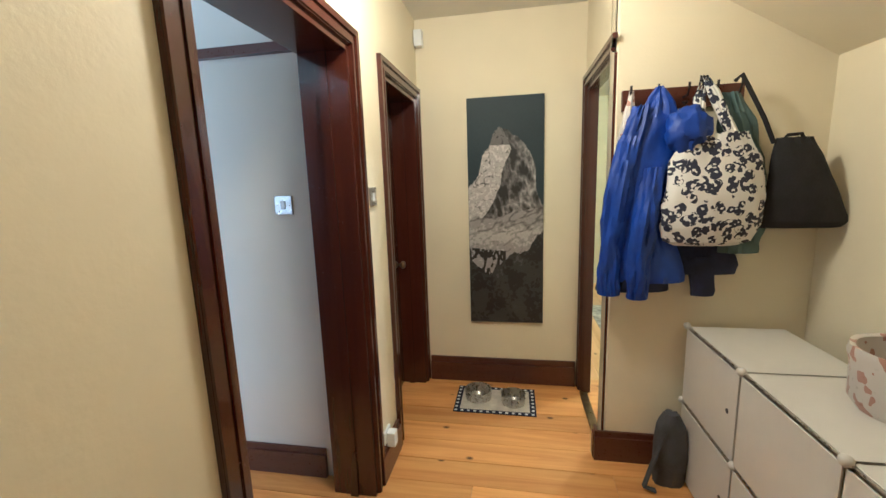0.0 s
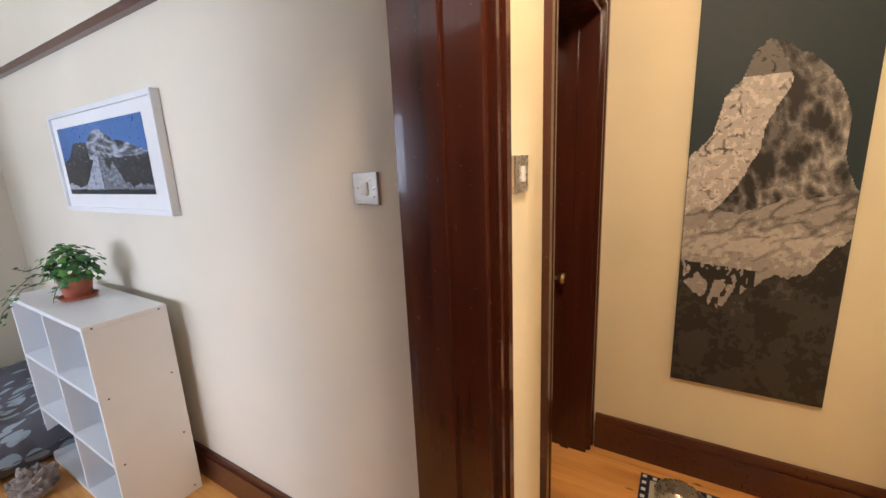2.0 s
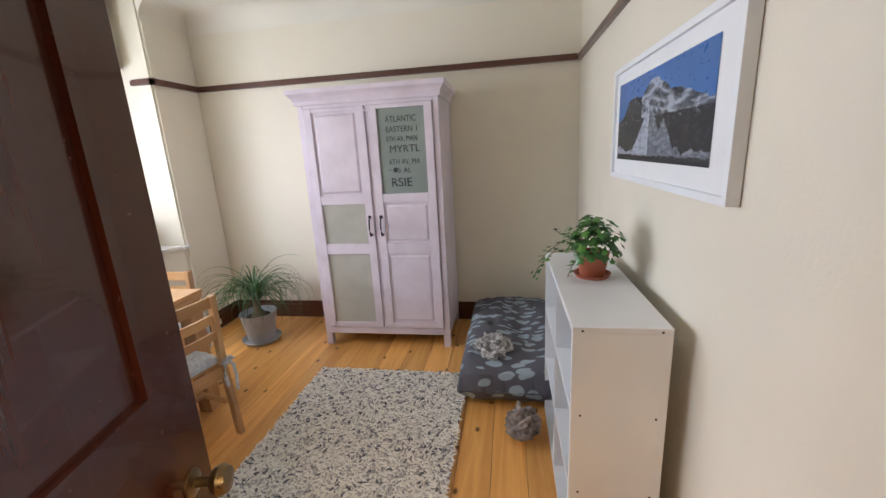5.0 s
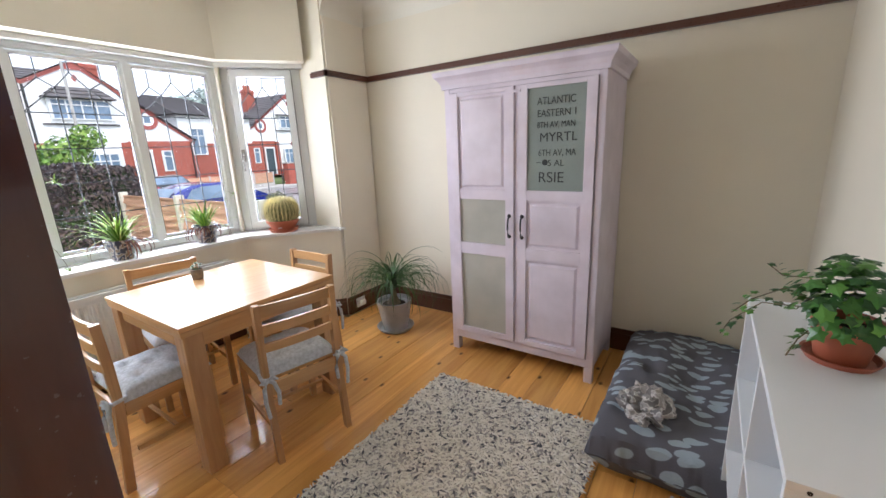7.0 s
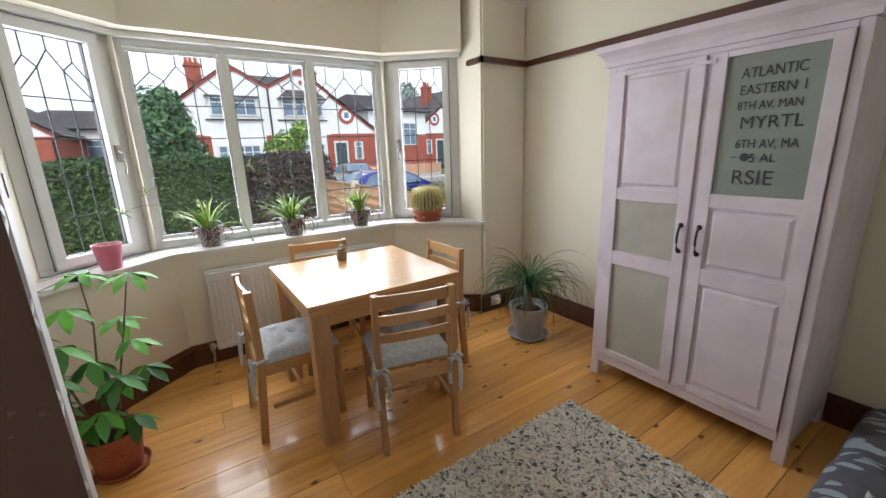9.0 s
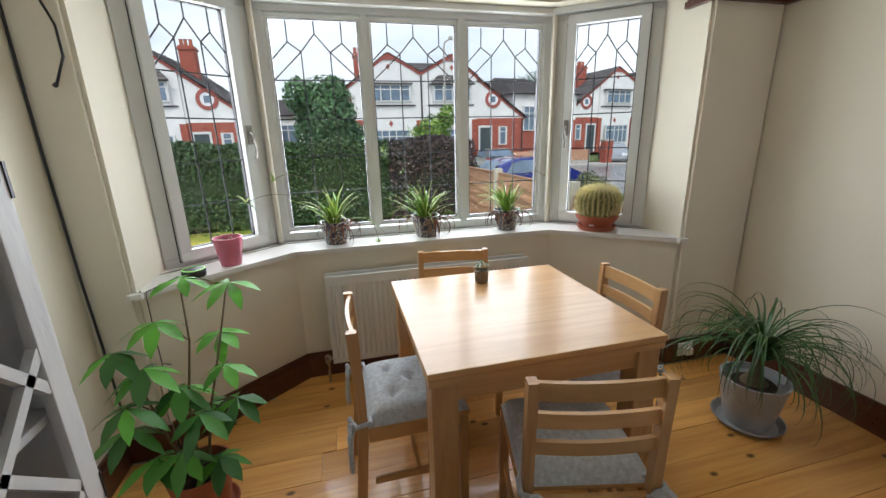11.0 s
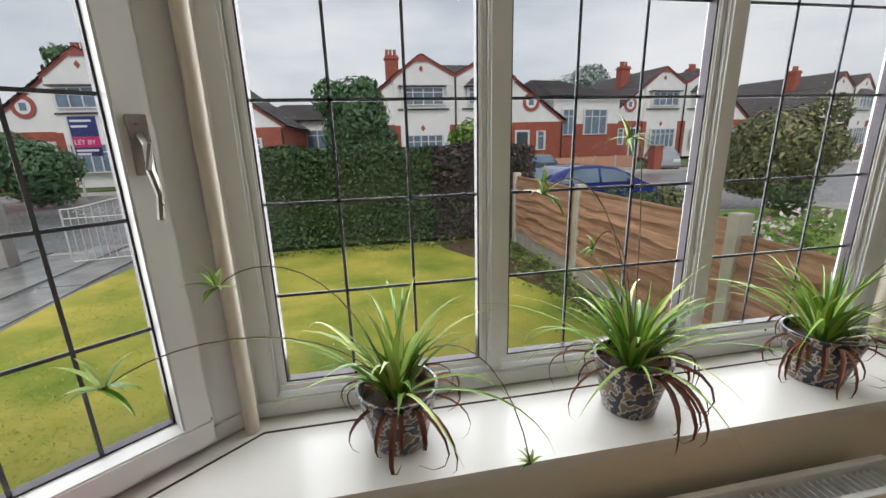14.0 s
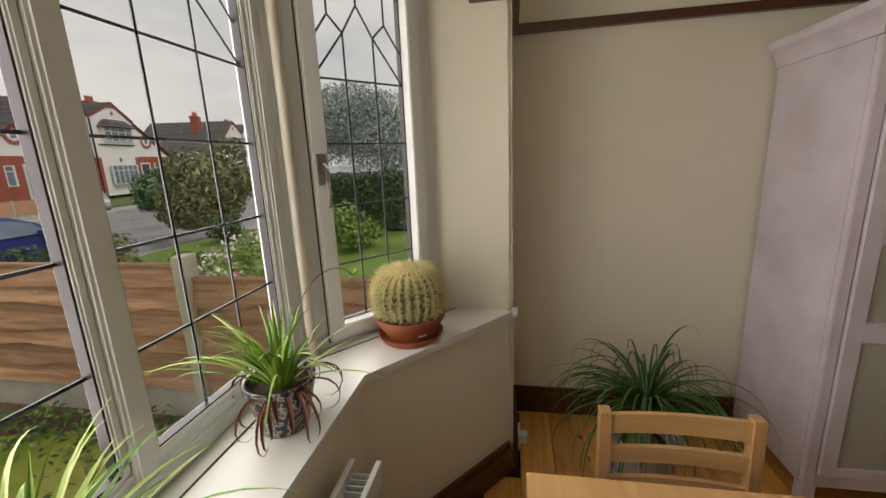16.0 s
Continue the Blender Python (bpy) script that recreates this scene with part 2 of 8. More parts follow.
def tube(bm, pts, r, seg=6, taper=None):
    pts = [Vector(p) for p in pts]
    prev = None
    for i, p in enumerate(pts):
        d = (pts[min(i + 1, len(pts) - 1)] - pts[max(i - 1, 0)]).normalized()
        up = Vector((0, 0, 1)) if abs(d.z) < 0.9 else Vector((1, 0, 0))
        u = d.cross(up).normalized()
        v = d.cross(u)
        rr = r if taper is None else r + (taper - r) * i / (len(pts) - 1)
        ring = [bm.verts.new(p + rr * (math.cos(2 * math.pi * k / seg) * u + math.sin(2 * math.pi * k / seg) * v)) for k in range(seg)]
        if prev:
            for k in range(seg):
                bm.faces.new((prev[k], prev[(k + 1) % seg], ring[(k + 1) % seg], ring[k]))
        else:
            bm.faces.new(ring[::-1])
        prev = ring
    bm.faces.new(prev)


def part(name, bm, material, parent=None, label="", smooth=False, kind=""):
    bmesh.ops.recalc_face_normals(bm, faces=bm.faces[:])
    me = bpy.data.meshes.new(name)
    bm.to_mesh(me)
    bm.free()
    me.materials.append(material)
    if smooth:
        for p in me.polygons:
            p.use_smooth = True
        me.set_sharp_from_angle(angle=radians(40))
    ob = new(name, me)
    ob.parent = parent
    return tagged(ob, label, kind=kind)


def thing(name, label, category, at=(0, 0, 0), rz=0, group=""):
    ob = new(name)
    ob.empty_display_size = 0.1
    ob.matrix_basis = pose(*at, 0, 0, rz)
    return tagged(ob, label, category, group)


def struct(name, bm, material, label="", smooth=False):
    return part(name, bm, material, None, label, smooth, "structure")


# ---- the room, the bay and the hall ----
CEIL = 2.62
XW, XE, YN, YS = -3.66, -0.222, 2.78, -0.36
HX0, HX1, HYN = -0.02, 1.08, 3.87
DOORH = 2.02
BEND_E, BEND_W = Vector((-1.007, -0.829)), Vector((-2.593, -0.829))
SD = Vector((0.779, 0.626))
SN = Vector((0.626, -0.779))


def splay(s, off, west=False):
    """A point on the bay's splayed side: s along it from the bend, off outward from the sill's front line."""
    p = BEND_E + SD * s + SN * off
    return Vector((-3.6 - p.x, p.y)) if west else p


def strip(off0, off1, z0, z1, bm, s_end=0.743):
    """A band of wall that follows the bay between two offsets."""
    k = 0.357
    for west in (False, True):
        a = [splay(s_end, off0, west), splay(-k * off0, off0, west), splay(-k * off1, off1, west), splay(s_end, off1, west)]
        prism(bm, [tuple(p) for p in a], z0, z1)
    x0a, x0b = splay(-k * off0, off0).x, splay(-k * off1, off1).x
    prism(bm, [(x0a, -0.829 - off0), (-3.6 - x0a, -0.829 - off0), (-3.6 - x0b, -0.829 - off1), (x0b, -0.829 - off1)], z0, z1)


bm = bmesh.new()
box(bm, XW - 0.3, XE, YN, YN + 0.25, -0.05, CEIL + 0.3)
struct("wall_north", bm, M_WALL, "cream painted plaster wall with picture rail")
bm = bmesh.new()
box(bm, XW - 0.3, XW, YS - 0.33, YN, -0.05, CEIL + 0.3)
struct("wall_west", bm, M_WALL, "cream painted plaster wall behind the wardrobe")
bm = bmesh.new()
for x0, x1 in ((XW, -3.19), (-0.41, XE + 0.26)):
    box(bm, x0, x1, YS - 0.33, YS, -0.05, CEIL + 0.3)
bmesh.ops.bevel(bm, geom=[e for e in bm.edges if abs(e.verts[0].co.z - e.verts[1].co.z) > 1 and abs(e.verts[0].co.y - YS) < 0.01], offset=0.016, segments=4, affect="EDGES")
struct("wall_south", bm, M_WALL, "cream painted plaster piers beside the bay window", True)
bm = bmesh.new()
strip(0.02, 0.33, -0.05, 0.785, bm)
struct("bay_wall_below", bm, M_WALL, "cream painted wall under the bay window")
bm = bmesh.new()
strip(0.10, 0.33, 2.165, CEIL + 0.3, bm, 0.60)
struct("bay_wall_above", bm, M_WALL, "white painted wall above the bay window")
# the wall between room and hall, with the openings of two doors
bm = bmesh.new()
D1, D2 = (1.85, 2.70), (3.12, 3.80)
box(bm, XE, HX0, YS, D1[0], -0.05, CEIL + 0.3)
box(bm, XE, HX0, D1[0], D1[1], DOORH, CEIL + 0.3)
box(bm, XE, HX0, D1[1], D2[0], -0.05, CEIL + 0.3)
box(bm, XE, HX0, D2[0], D2[1], DOORH, CEIL + 0.3)
box(bm, XE, HX0, D2[1], HYN + 0.25, -0.05, CEIL + 0.3)
wall_mid = struct("wall_hall_west", bm, M_HALL, "yellow cream painted hall wall")
bm = bmesh.new()
box(bm, XE - 0.004, XE, YS, D1[0], 0, CEIL)
box(bm, XE - 0.004, XE, D1[0], D1[1], DOORH, CEIL)
box(bm, XE - 0.004, XE, D1[1], YN, 0, CEIL)
struct("wall_east", bm, M_WALL, "cream painted room side of the hall wall")
bm = bmesh.new()
box(bm, HX0, 1.14, HYN, HYN + 0.15, -0.05, CEIL)
struct("wall_hall_north", bm, M_HALL, "yellow cream painted end wall of the hall")
D3 = (3.115, 3.80)
bm = bmesh.new()
box(bm, HX1, 1.14, D3[1], HYN, -0.05, CEIL)
box(bm, HX1, 1.14, D3[0], D3[1], DOORH, CEIL)
vs = box(bm, 1.06, 1.25, 3.10, D3[0], -0.05, CEIL)
box(bm, 1.25, 2.1, 3.10, D3[0], -0.05, CEIL)
bmesh.ops.bevel(bm, geom=[e for e in bm.edges if abs(e.verts[0].co.z - e.verts[1].co.z) > 1 and abs(e.verts[0].co.y - 3.1) < 0.01 and abs(e.verts[0].co.x - 1.06) < 0.01], offset=0.035, segments=5, affect="EDGES")
struct("wall_coats", bm, M_HALL, "cream painted wall with rounded corner behind the coats", True)
bm = bmesh.new()
box(bm, 1.95, 2.1, -0.5, 3.10, -0.05, CEIL)
struct("wall_hall_east", bm, M_HALL, "cream painted hall wall beside the storage cubes")
bm = bmesh.new()
box(bm, HX0, 2.1, -0.69, -0.5, -0.05, CEIL)
struct("wall_hall_south", bm, M_HALL, "cream painted hall wall")
bm = bmesh.new()
box(bm, HX0 - 0.2, 2.1, -0.69, 4.1, 2.53, CEIL + 0.3)
struct("ceiling_hall", bm, M_CEIL, "white painted hall ceiling")
bm = bmesh.new()
prof = [(1.12, 2.53), (1.12, 2.42), (1.95, 1.93), (1.95, 2.53)]
lo = [bm.verts.new((x, -0.5, z)) for x, z in prof]
hi = [bm.verts.new((x, 3.10, z)) for x, z in prof]
bm.faces.new(lo)
bm.faces.new(hi[::-1])
for i in range(4):
    bm.faces.new((lo[i], lo[(i + 1) % 4], hi[(i + 1) % 4], hi[i]))
struct("stair_soffit", bm, M_HALL, "cream painted sloping underside of the stairs")
# room ceiling with a cove
bm = bmesh.new()
box(bm, XW - 0.3, XE + 0.05, -1.3, YN + 0.2, CEIL, CEIL + 0.3)
struct("ceiling", bm, M_CEIL, "white painted ceiling")
bm = bmesh.new()
R = 0.14
cov = [(0, 0), (0, -R)] + [(R - R * math.cos(a * math.pi / 12), -R + R * math.sin(a * math.pi / 12)) for a in range(1, 7)]


def cove(p0, p1, inward):
    d = [Vector((p[0], p[1])) for p in (p0, p1)]
    n = Vector(inward)
    a = [bm.verts.new((d[0].x + n.x * u, d[0].y + n.y * u, CEIL + w)) for u, w in cov]
    b = [bm.verts.new((d[1].x + n.x * u, d[1].y + n.y * u, CEIL + w)) for u, w in cov]
    bm.faces.new(a)
    bm.faces.new(b[::-1])
    for i in range(len(cov)):
        j = (i + 1) % len(cov)
        bm.faces.new((a[i], a[j], b[j], b[i]))


cove((XW, YN), (XE, YN), (0, -1))
cove((XW, YS), (XW, YN), (1, 0))
cove((XE - 0.004, YS), (XE - 0.004, YN), (-1, 0))
cove((XW, YS), (-3.19, YS), (0, 1))
struct("ceiling_cove", bm, M_CEIL, "white painted curved cove", True)

# ---- window ----
bm = bmesh.new()
strip(-0.005, 0.33, 0.785, 0.81, bm, 0.735)
bmesh.ops.remove_doubles(bm, verts=bm.verts[:], dist=0.001)
box(bm, -0.44, -0.385, -0.37, -0.340, 0.788, 0.8095)
box(bm, -3.215, -3.16, -0.37, -0.340, 0.788, 0.8095)
sill = struct("window_sill", bm, M_SILL, "white gloss painted bay window sill")
bm = bmesh.new()
strip(0.204, 0.209, 0.806, 0.8118, bm, 0.70)
struct("sill_joint", bm, M_GAP, "dark joint along the sill board")
ZG0, ZG1, ZF0, ZF1 = 0.89, 2.065, 0.812, 2.165


def casement(name, m, w, panes, opening, far):
    """A window in local x along, y outward, z up; w wide; panes as (x0, x1) of glass."""
    ob = tagged(new(name), "white plastic framed leaded window", "", "", "structure")
    ob.matrix_basis = m
    fr = bmesh.new()
    box(fr, 0, w, -0.035, 0.035, ZF0, ZG0 - 0.03)
    box(fr, 0, w, -0.035, 0.035, ZG1 + 0.03, ZF1)
    xs = [0] + [v for p in panes for v in p] + [w]
    for i in range(0, len(xs), 2):
        a = xs[i] if i == 0 else xs[i] + 0.018
        b = xs[i + 1] if i + 2 >= len(xs) else xs[i + 1] - 0.018
        box(fr, a, b, -0.035, 0.035, ZG0 - 0.03, ZG1 + 0.03)
    bmesh.ops.bevel(fr, geom=fr.edges[:], offset=0.006, segments=2, affect="EDGES")
    part("window_frame", fr, M_UPVC, ob)
    for x0, x1 in panes:
        sa = bmesh.new()
        e = 0.055 if opening else 0.02
        y0, y1 = (-0.06, 0.02) if opening else (-0.022, 0.02)
        box(sa, x0 - e, x1 + e, y0, y1, ZG0 - e, ZG0)
        box(sa, x0 - e, x1 + e, y0, y1, ZG1, ZG1 + e)
        box(sa, x0 - e, x0, y0, y1, ZG0, ZG1)
        box(sa, x1, x1 + e, y0, y1, ZG0, ZG1)
        bmesh.ops.bevel(sa, geom=sa.edges[:], offset=0.004, segments=2, affect="EDGES")
        part("sash" if opening else "glazing_bead", sa, M_UPVC, ob)
        if opening:
            gap = bmesh.new()
            a, b, c, d, t = x0 - e, x1 + e, ZG0 - e, ZG1 + e, 0.004
            for q in ((a - t, a, c - t, d + t), (b, b + t, c - t, d + t), (a, b, c - t, c), (a, b, d, d + t)):
                box(gap, q[0], q[1], -0.0375, -0.034, q[2], q[3])
            part("sash_seal", gap, M_IRON, ob, "dark rubber seal round the sash")
        seal = bmesh.new()
        for a, b, c, d in ((x0, x1, ZG0, ZG0 + 0.004), (x0, x1, ZG1 - 0.004, ZG1), (x0, x0 + 0.004, ZG0, ZG1), (x1 - 0.004, x1, ZG0, ZG1)):
            box(seal, a, b, -0.012, 0.012, c, d)
        part("rubber_seal", seal, M_IRON, ob)
        g = bmesh.new()
        box(g, x0, x1, -0.003, 0.003, ZG0, ZG1)
        pane = part("pane", g, M_GLASS, ob)
        pane.visible_shadow = False
        le = bmesh.new()
        W = x1 - x0

        def bar(u0, za, u1, zb, t=0.0035):
            a, b = Vector((x0 + u0 * W, -0.005, za)), Vector((x0 + u1 * W, -0.005, zb))
            d = (b - a).normalized()
            n = Vector((-d.z, 0, d.x)) * t
            vs = [le.verts.new(p) for p in (a - n, b - n, b + n, a + n)]
            ve = [le.verts.new(v.co + Vector((0, -0.003, 0))) for v in vs]
            le.faces.new(ve)
            for i in range(4):
                le.faces.new((vs[i], vs[(i + 1) % 4], ve[(i + 1) % 4], ve[i]))

        for z in (1.749, 1.535, 1.319, 1.105):
            bar(0, z, 1, z)
        for u in (1 / 3, 2 / 3):
            bar(u, ZG0, u, 1.90)
        for s in (0, 1):
            def U(v):
                return 1 - v if s else v
            bar(U(1 / 3), 1.90, U(0), 1.749)
            bar(U(1 / 3), 1.90, U(0.19), 1.95)
            bar(U(0.19), 1.95, U(0), 1.857)
            bar(U(0.19), 1.95, U(0.19), ZG1)
            bar(U(1 / 3), 1.90, U(0.5), 1.995)
        bar(0.5, 1.995, 0.5, ZG1)
        part("lead_strips", le, M_LEAD, ob)
    if opening:
        hx = panes[0][0] - 0.03 if not far else panes[0][1] + 0.03
        ha = bmesh.new()
        box(ha, hx - 0.014, hx + 0.014, -0.07, -0.06, 1.40, 1.50)
        tube(ha, [(hx, -0.075, 1.465), (hx, -0.10, 1.45), (hx + 0.004, -0.105, 1.41), (hx - 0.004, -0.10, 1.37), (hx, -0.095, 1.325)], 0.007, 8)
        part("window_handle", ha, M_CATCH, ob, "worn metal window catch", True)
    return ob


casement("window_1", Matrix.Translation((-2.697, -1.119, 0)), 1.794, [(0.079, 0.567), (0.651, 1.159), (1.234, 1.717)], False, False)
e0 = splay(-0.104, 0.29)
ang = math.degrees(math.atan2(SD.y, SD.x))
# local y points outward on both splays
me_ = Matrix.Translation((splay(0.56, 0.29).x, splay(0.56, 0.29).y, 0)) @ Matrix.Rotation(radians(ang + 180), 4, "Z")
casement("window_2", Matrix.Translation((e0.x, e0.y, 0)) @ Matrix.Rotation(radians(ang), 4, "Z") @ Matrix.Diagonal((1, -1, 1, 1)), 0.664, [(0.174, 0.534)], True, False)
w0 = splay(0.56, 0.29, True)
casement("window_3", Matrix.Translation((w0.x, w0.y, 0)) @ Matrix.Rotation(radians(-ang), 4, "Z") @ Matrix.Diagonal((1, -1, 1, 1)), 0.664, [(0.13, 0.49)], True, True)
for i, sg in enumerate((False, True)):
    p = splay(-0.06, 0.235, sg)
    bm = bmesh.new()
    lathe(bm, [(0.016, 0.812), (0.016, 2.165)], 12, (p.x, p.y, 0))
    struct("corner_bead", bm, M_BEAD, "rounded cream corner bead between the windows", True)
bm = bmesh.new()
strip(0.20, 0.262, 2.13, 2.163, bm, 0.58)
struct("curtain_track", bm, M_UPVC, "white track along the top of the bay window")


# ---- skirting, picture rail, architraves ----
def run(name, pts, z0, z1, depth, material, label, cap=0.0):
    """A moulding of the given height along each stretch; pts as (start, end, inward)."""
    bm = bmesh.new()
    for (ax, ay), (bx, by), (nx, ny) in pts:
        prism(bm, [(ax, ay), (bx, by), (bx + nx * depth, by + ny * depth), (ax + nx * depth, ay + ny * depth)], z0, z1 - cap)
        if cap:
            d2 = depth * 0.55
            prism(bm, [(ax, ay), (bx, by), (bx + nx * d2, by + ny * d2), (ax + nx * d2, ay + ny * d2)], z1 - cap, z1)
    return struct(name, bm, material, label)


g = 0.001
run("baseboard_north", [((XW, YN), (XE - 0.09, YN), (0, -1)), ], 0, 0.155, 0.022, M_TRIMX, "dark stained tall wooden skirting", 0.03)
run("baseboard_west", [((XW, YS), (XW, YN - 0.022), (1, 0))], 0, 0.155, 0.022, M_TRIMY, "dark stained tall wooden skirting", 0.03)
run("baseboard_south", [((XW + 0.022, YS), (-3.17, YS), (0, 1)), ((-0.43, YS), (XE, YS), (0, 1))], 0, 0.155, 0.022, M_TRIMX, "dark stained tall wooden skirting", 0.03)
ins, inn = splay(0.735, 0.019), splay(0.0, 0.019)
wns, wnn = splay(0.735, 0.019, True), splay(0.0, 0.019, True)
run("baseboard_bay", [(tuple(ins), tuple(inn), (-0.626, 0.779)), (tuple(wns), tuple(wnn), (0.626, 0.779)), ((inn.x, -0.848), (wnn.x, -0.848), (0, 1))], 0, 0.155, 0.022, M_TRIMX, "dark stained tall wooden skirting round the bay", 0.03)
run("baseboard_east", [((XE - 0.004, YS + 0.022), (XE - 0.004, 1.76), (-1, 0))], 0, 0.155, 0.022, M_TRIMY, "dark stained tall wooden skirting", 0.03)
run("baseboard_hall_north", [((HX0 + 0.03, HYN), (HX1 - 0.03, HYN), (0, -1))], 0, 0.18, 0.028, M_TRIMX, "dark stained tall wooden skirting", 0.04)
run("baseboard_hall_west", [((HX0, -0.5), (HX0, 1.775), (1, 0)), ((HX0, 2.75), (HX0, 3.05), (1, 0))], 0, 0.17, 0.024, M_TRIMY, "dark stained tall wooden skirting", 0.03)
run("baseboard_coats", [((1.04, 3.10), (1.95, 3.10), (0, -1)), ((1.06, 3.10), (1.06, 3.15), (-1, 0))], 0, 0.16, 0.024, M_TRIMX, "dark stained tall wooden skirting", 0.03)
run("picture_rail_north", [((XW, YN), (XE, YN), (0, -1))], 2.04, 2.085, 0.03, M_TRIMX, "dark stained wooden picture rail", 0.012)
run("picture_rail_west", [((XW, YS), (XW, YN - 0.03), (1, 0))], 2.04, 2.085, 0.03, M_TRIMY, "dark stained wooden picture rail", 0.012)
run("picture_rail_south", [((XW + 0.03, YS), (-3.16, YS), (0, 1)), ((-0.44, YS), (XE, YS), (0, 1)), ], 2.04, 2.085, 0.03, M_TRIMX, "dark stained wooden picture rail", 0.012)
run("picture_rail_reveal", [((-3.19, YS + 0.03), (-3.19, -0.52), (1, 0)), ((-0.41, YS + 0.03), (-0.41, -0.52), (-1, 0))], 2.04, 2.085, 0.03, M_TRIMY, "dark stained wooden picture rail", 0.012)


def doorway(name, x_face, out, y0, y1, x_back, both=True, z=DOORH, near=True):
    """Lining and architraves of an opening in a wall that runs along y. out: the side (+1 or -1) the hall lies on."""
    ob = tagged(new(name), "dark stained door lining and moulded architrave", "", "", "structure")
    lin = bmesh.new()
    a, b = min(x_face, x_back), max(x_face, x_back)
    box(lin, a - 0.002, b + 0.002, y0 - 0.002, y0 + 0.025, 0, z)
    box(lin, a - 0.002, b + 0.002, y1 - 0.025, y1 + 0.002, 0, z)
    box(lin, a - 0.002, b + 0.002, y0 + 0.025, y1 - 0.025, z - 0.025, z + 0.002)
    m = (a + b) / 2
    for q0, q1 in ((y0 + 0.025, y0 + 0.037), (y1 - 0.037, y1 - 0.025)):
        box(lin, m - 0.02, m + 0.02, q0, q1, 0, z - 0.025)
    part("door_lining", lin, M_TRIM, ob)
    faces = [(x_face, out)] + ([(x_back, -out)] if both else [])
    for xf, sg in faces:
        ar = bmesh.new()
        for w0, w1, t in ((0.0, 0.07, 0.014), (0.045, 0.069, 0.022), (0.006, 0.018, 0.019)):
            x0, x1 = sorted((xf, xf + sg * t))
            if near:
                box(ar, x0, x1, y0 - w1, y0 - w0, 0, z + w1)
            box(ar, x0, x1, y1 + w0, y1 + w1, 0, z + w1)
            box(ar, x0, x1, y0 - w0, y1 + w0, z + w0, z + w1)
        part("architrave", ar, M_TRIM, ob)
    return ob


doorway("door_frame_1", HX0, 1, *D1, XE - 0.004)
doorway("door_frame_2", HX0, 1, D2[0], D2[1], XE, False)
doorway("door_frame_3", HX1, -1, D3[0], D3[1], 1.14, False, near=False)


# ---- interior things: large ----
def panel_door(name, label, w, h, m, t=0.038):
    """A panelled door; local x along from the hinge, y across, z up."""
    ob = tagged(new(name), label, "", "", "structure")
    ob.matrix_basis = m
    st = bmesh.new()
    for a, b, c, d in ((0, 0.11, 0, h), (w - 0.11, w, 0, h), (0.11, w - 0.11, 0, 0.2), (0.11, w - 0.11, h - 0.11, h), (0.11, w - 0.11, 0.95, 1.10), (w / 2 - 0.045, w / 2 + 0.045, 0.2, 0.95)):
        box(st, a, b, -t / 2, t / 2, c, d)
    part("door_frame", st, M_TRIM, ob)
    for a, b, c, d in ((0.11, w / 2 - 0.045, 0.2, 0.95), (w / 2 + 0.045, w - 0.11, 0.2, 0.95), (0.11, w - 0.11, 1.10, h - 0.11)):
        part("door_panel", bbox(a, b, -0.008, 0.008, c, d, 0.002), M_TRIM, ob)
    for sg in (-1, 1):
        k = bmesh.new()
        rot = Matrix.Translation((w - 0.06, sg * t / 2, 0.90)) @ Matrix.Rotation(radians(-90 * sg), 4, "X")
        lathe(k, [(0.024, 0), (0.024, 0.004), (0.009, 0.008), (0.009, 0.03), (0.022, 0.038), (0.027, 0.05), (0.022, 0.062), (0.0004, 0.067)], 16, m=rot)
        part("door_handle", k, M_BRASS, ob, "round aged brass door knob", True)
    return ob


panel_door("door_1", "dark stained panelled door standing open into the room", 0.705, 1.98, Matrix.Translation((XE - 0.03, 1.83, 0.008)) @ Matrix.Rotation(radians(DOOR_ANGLE), 4, "Z"))
panel_door("door_2", "dark stained panelled door, closed", 0.63, 1.98, Matrix.Translation((XE + 0.02, D2[0] + 0.026, 0.008)) @ Matrix.Rotation(radians(90), 4, "Z"))
M_CUSH = mat("pale_grey_knit", (0.54, 0.575, 0.62), 0.95, 0, 0.18, 70, 0.6, 180)
M_POTC = mat("grey_glazed_ceramic", (0.36, 0.37, 0.38), 0.3, 0, 0.15, 8, 0.1, 40)
M_TERRA = mat("terracotta_plastic", (0.36, 0.10, 0.05), 0.5, 0, 0.12, 15, 0.1, 60)
M_SOIL = mat("potting_soil", (0.045, 0.028, 0.018), 0.95, 0, 0.5, 40, 1.0, 90)
M_PINK = mat("pink_glazed_pot", (0.62, 0.17, 0.25), 0.35, 0, 0.06, 8, 0.1, 40)
M_LEAF = mat("dark_green_leaf", (0.055, 0.16, 0.025), 0.35, 0, 0.4, 12, 0.15, 60, rand=0.0)
M_LEAF2 = mat("bright_green_leaf", (0.10, 0.36, 0.02), 0.5, 0, 0.35, 12, 0.15, 60)
M_IVY = mat("ivy_leaf", (0.05, 0.17, 0.03), 0.35, 0, 0.45, 25, 0.2, 60)
M_GRASSLEAF = mat("thin_dark_leaf", (0.035, 0.105, 0.02), 0.4, 0, 0.35, 12, 0.1, 60)
M_SPIDER = mat("striped_pale_leaf", (0.36, 0.50, 0.13), 0.4, 0, 0.5, 35, 0.1, 60, tint=(0.14, 0.30, 0.04))
M_DEAD = mat("dried_brown_leaf", (0.16, 0.055, 0.03), 0.7, 0, 0.4, 20, 0.2, 60)
M_STEM = mat("brown_stem", (0.13, 0.10, 0.05), 0.7, 0, 0.3, 30, 0.3, 80)
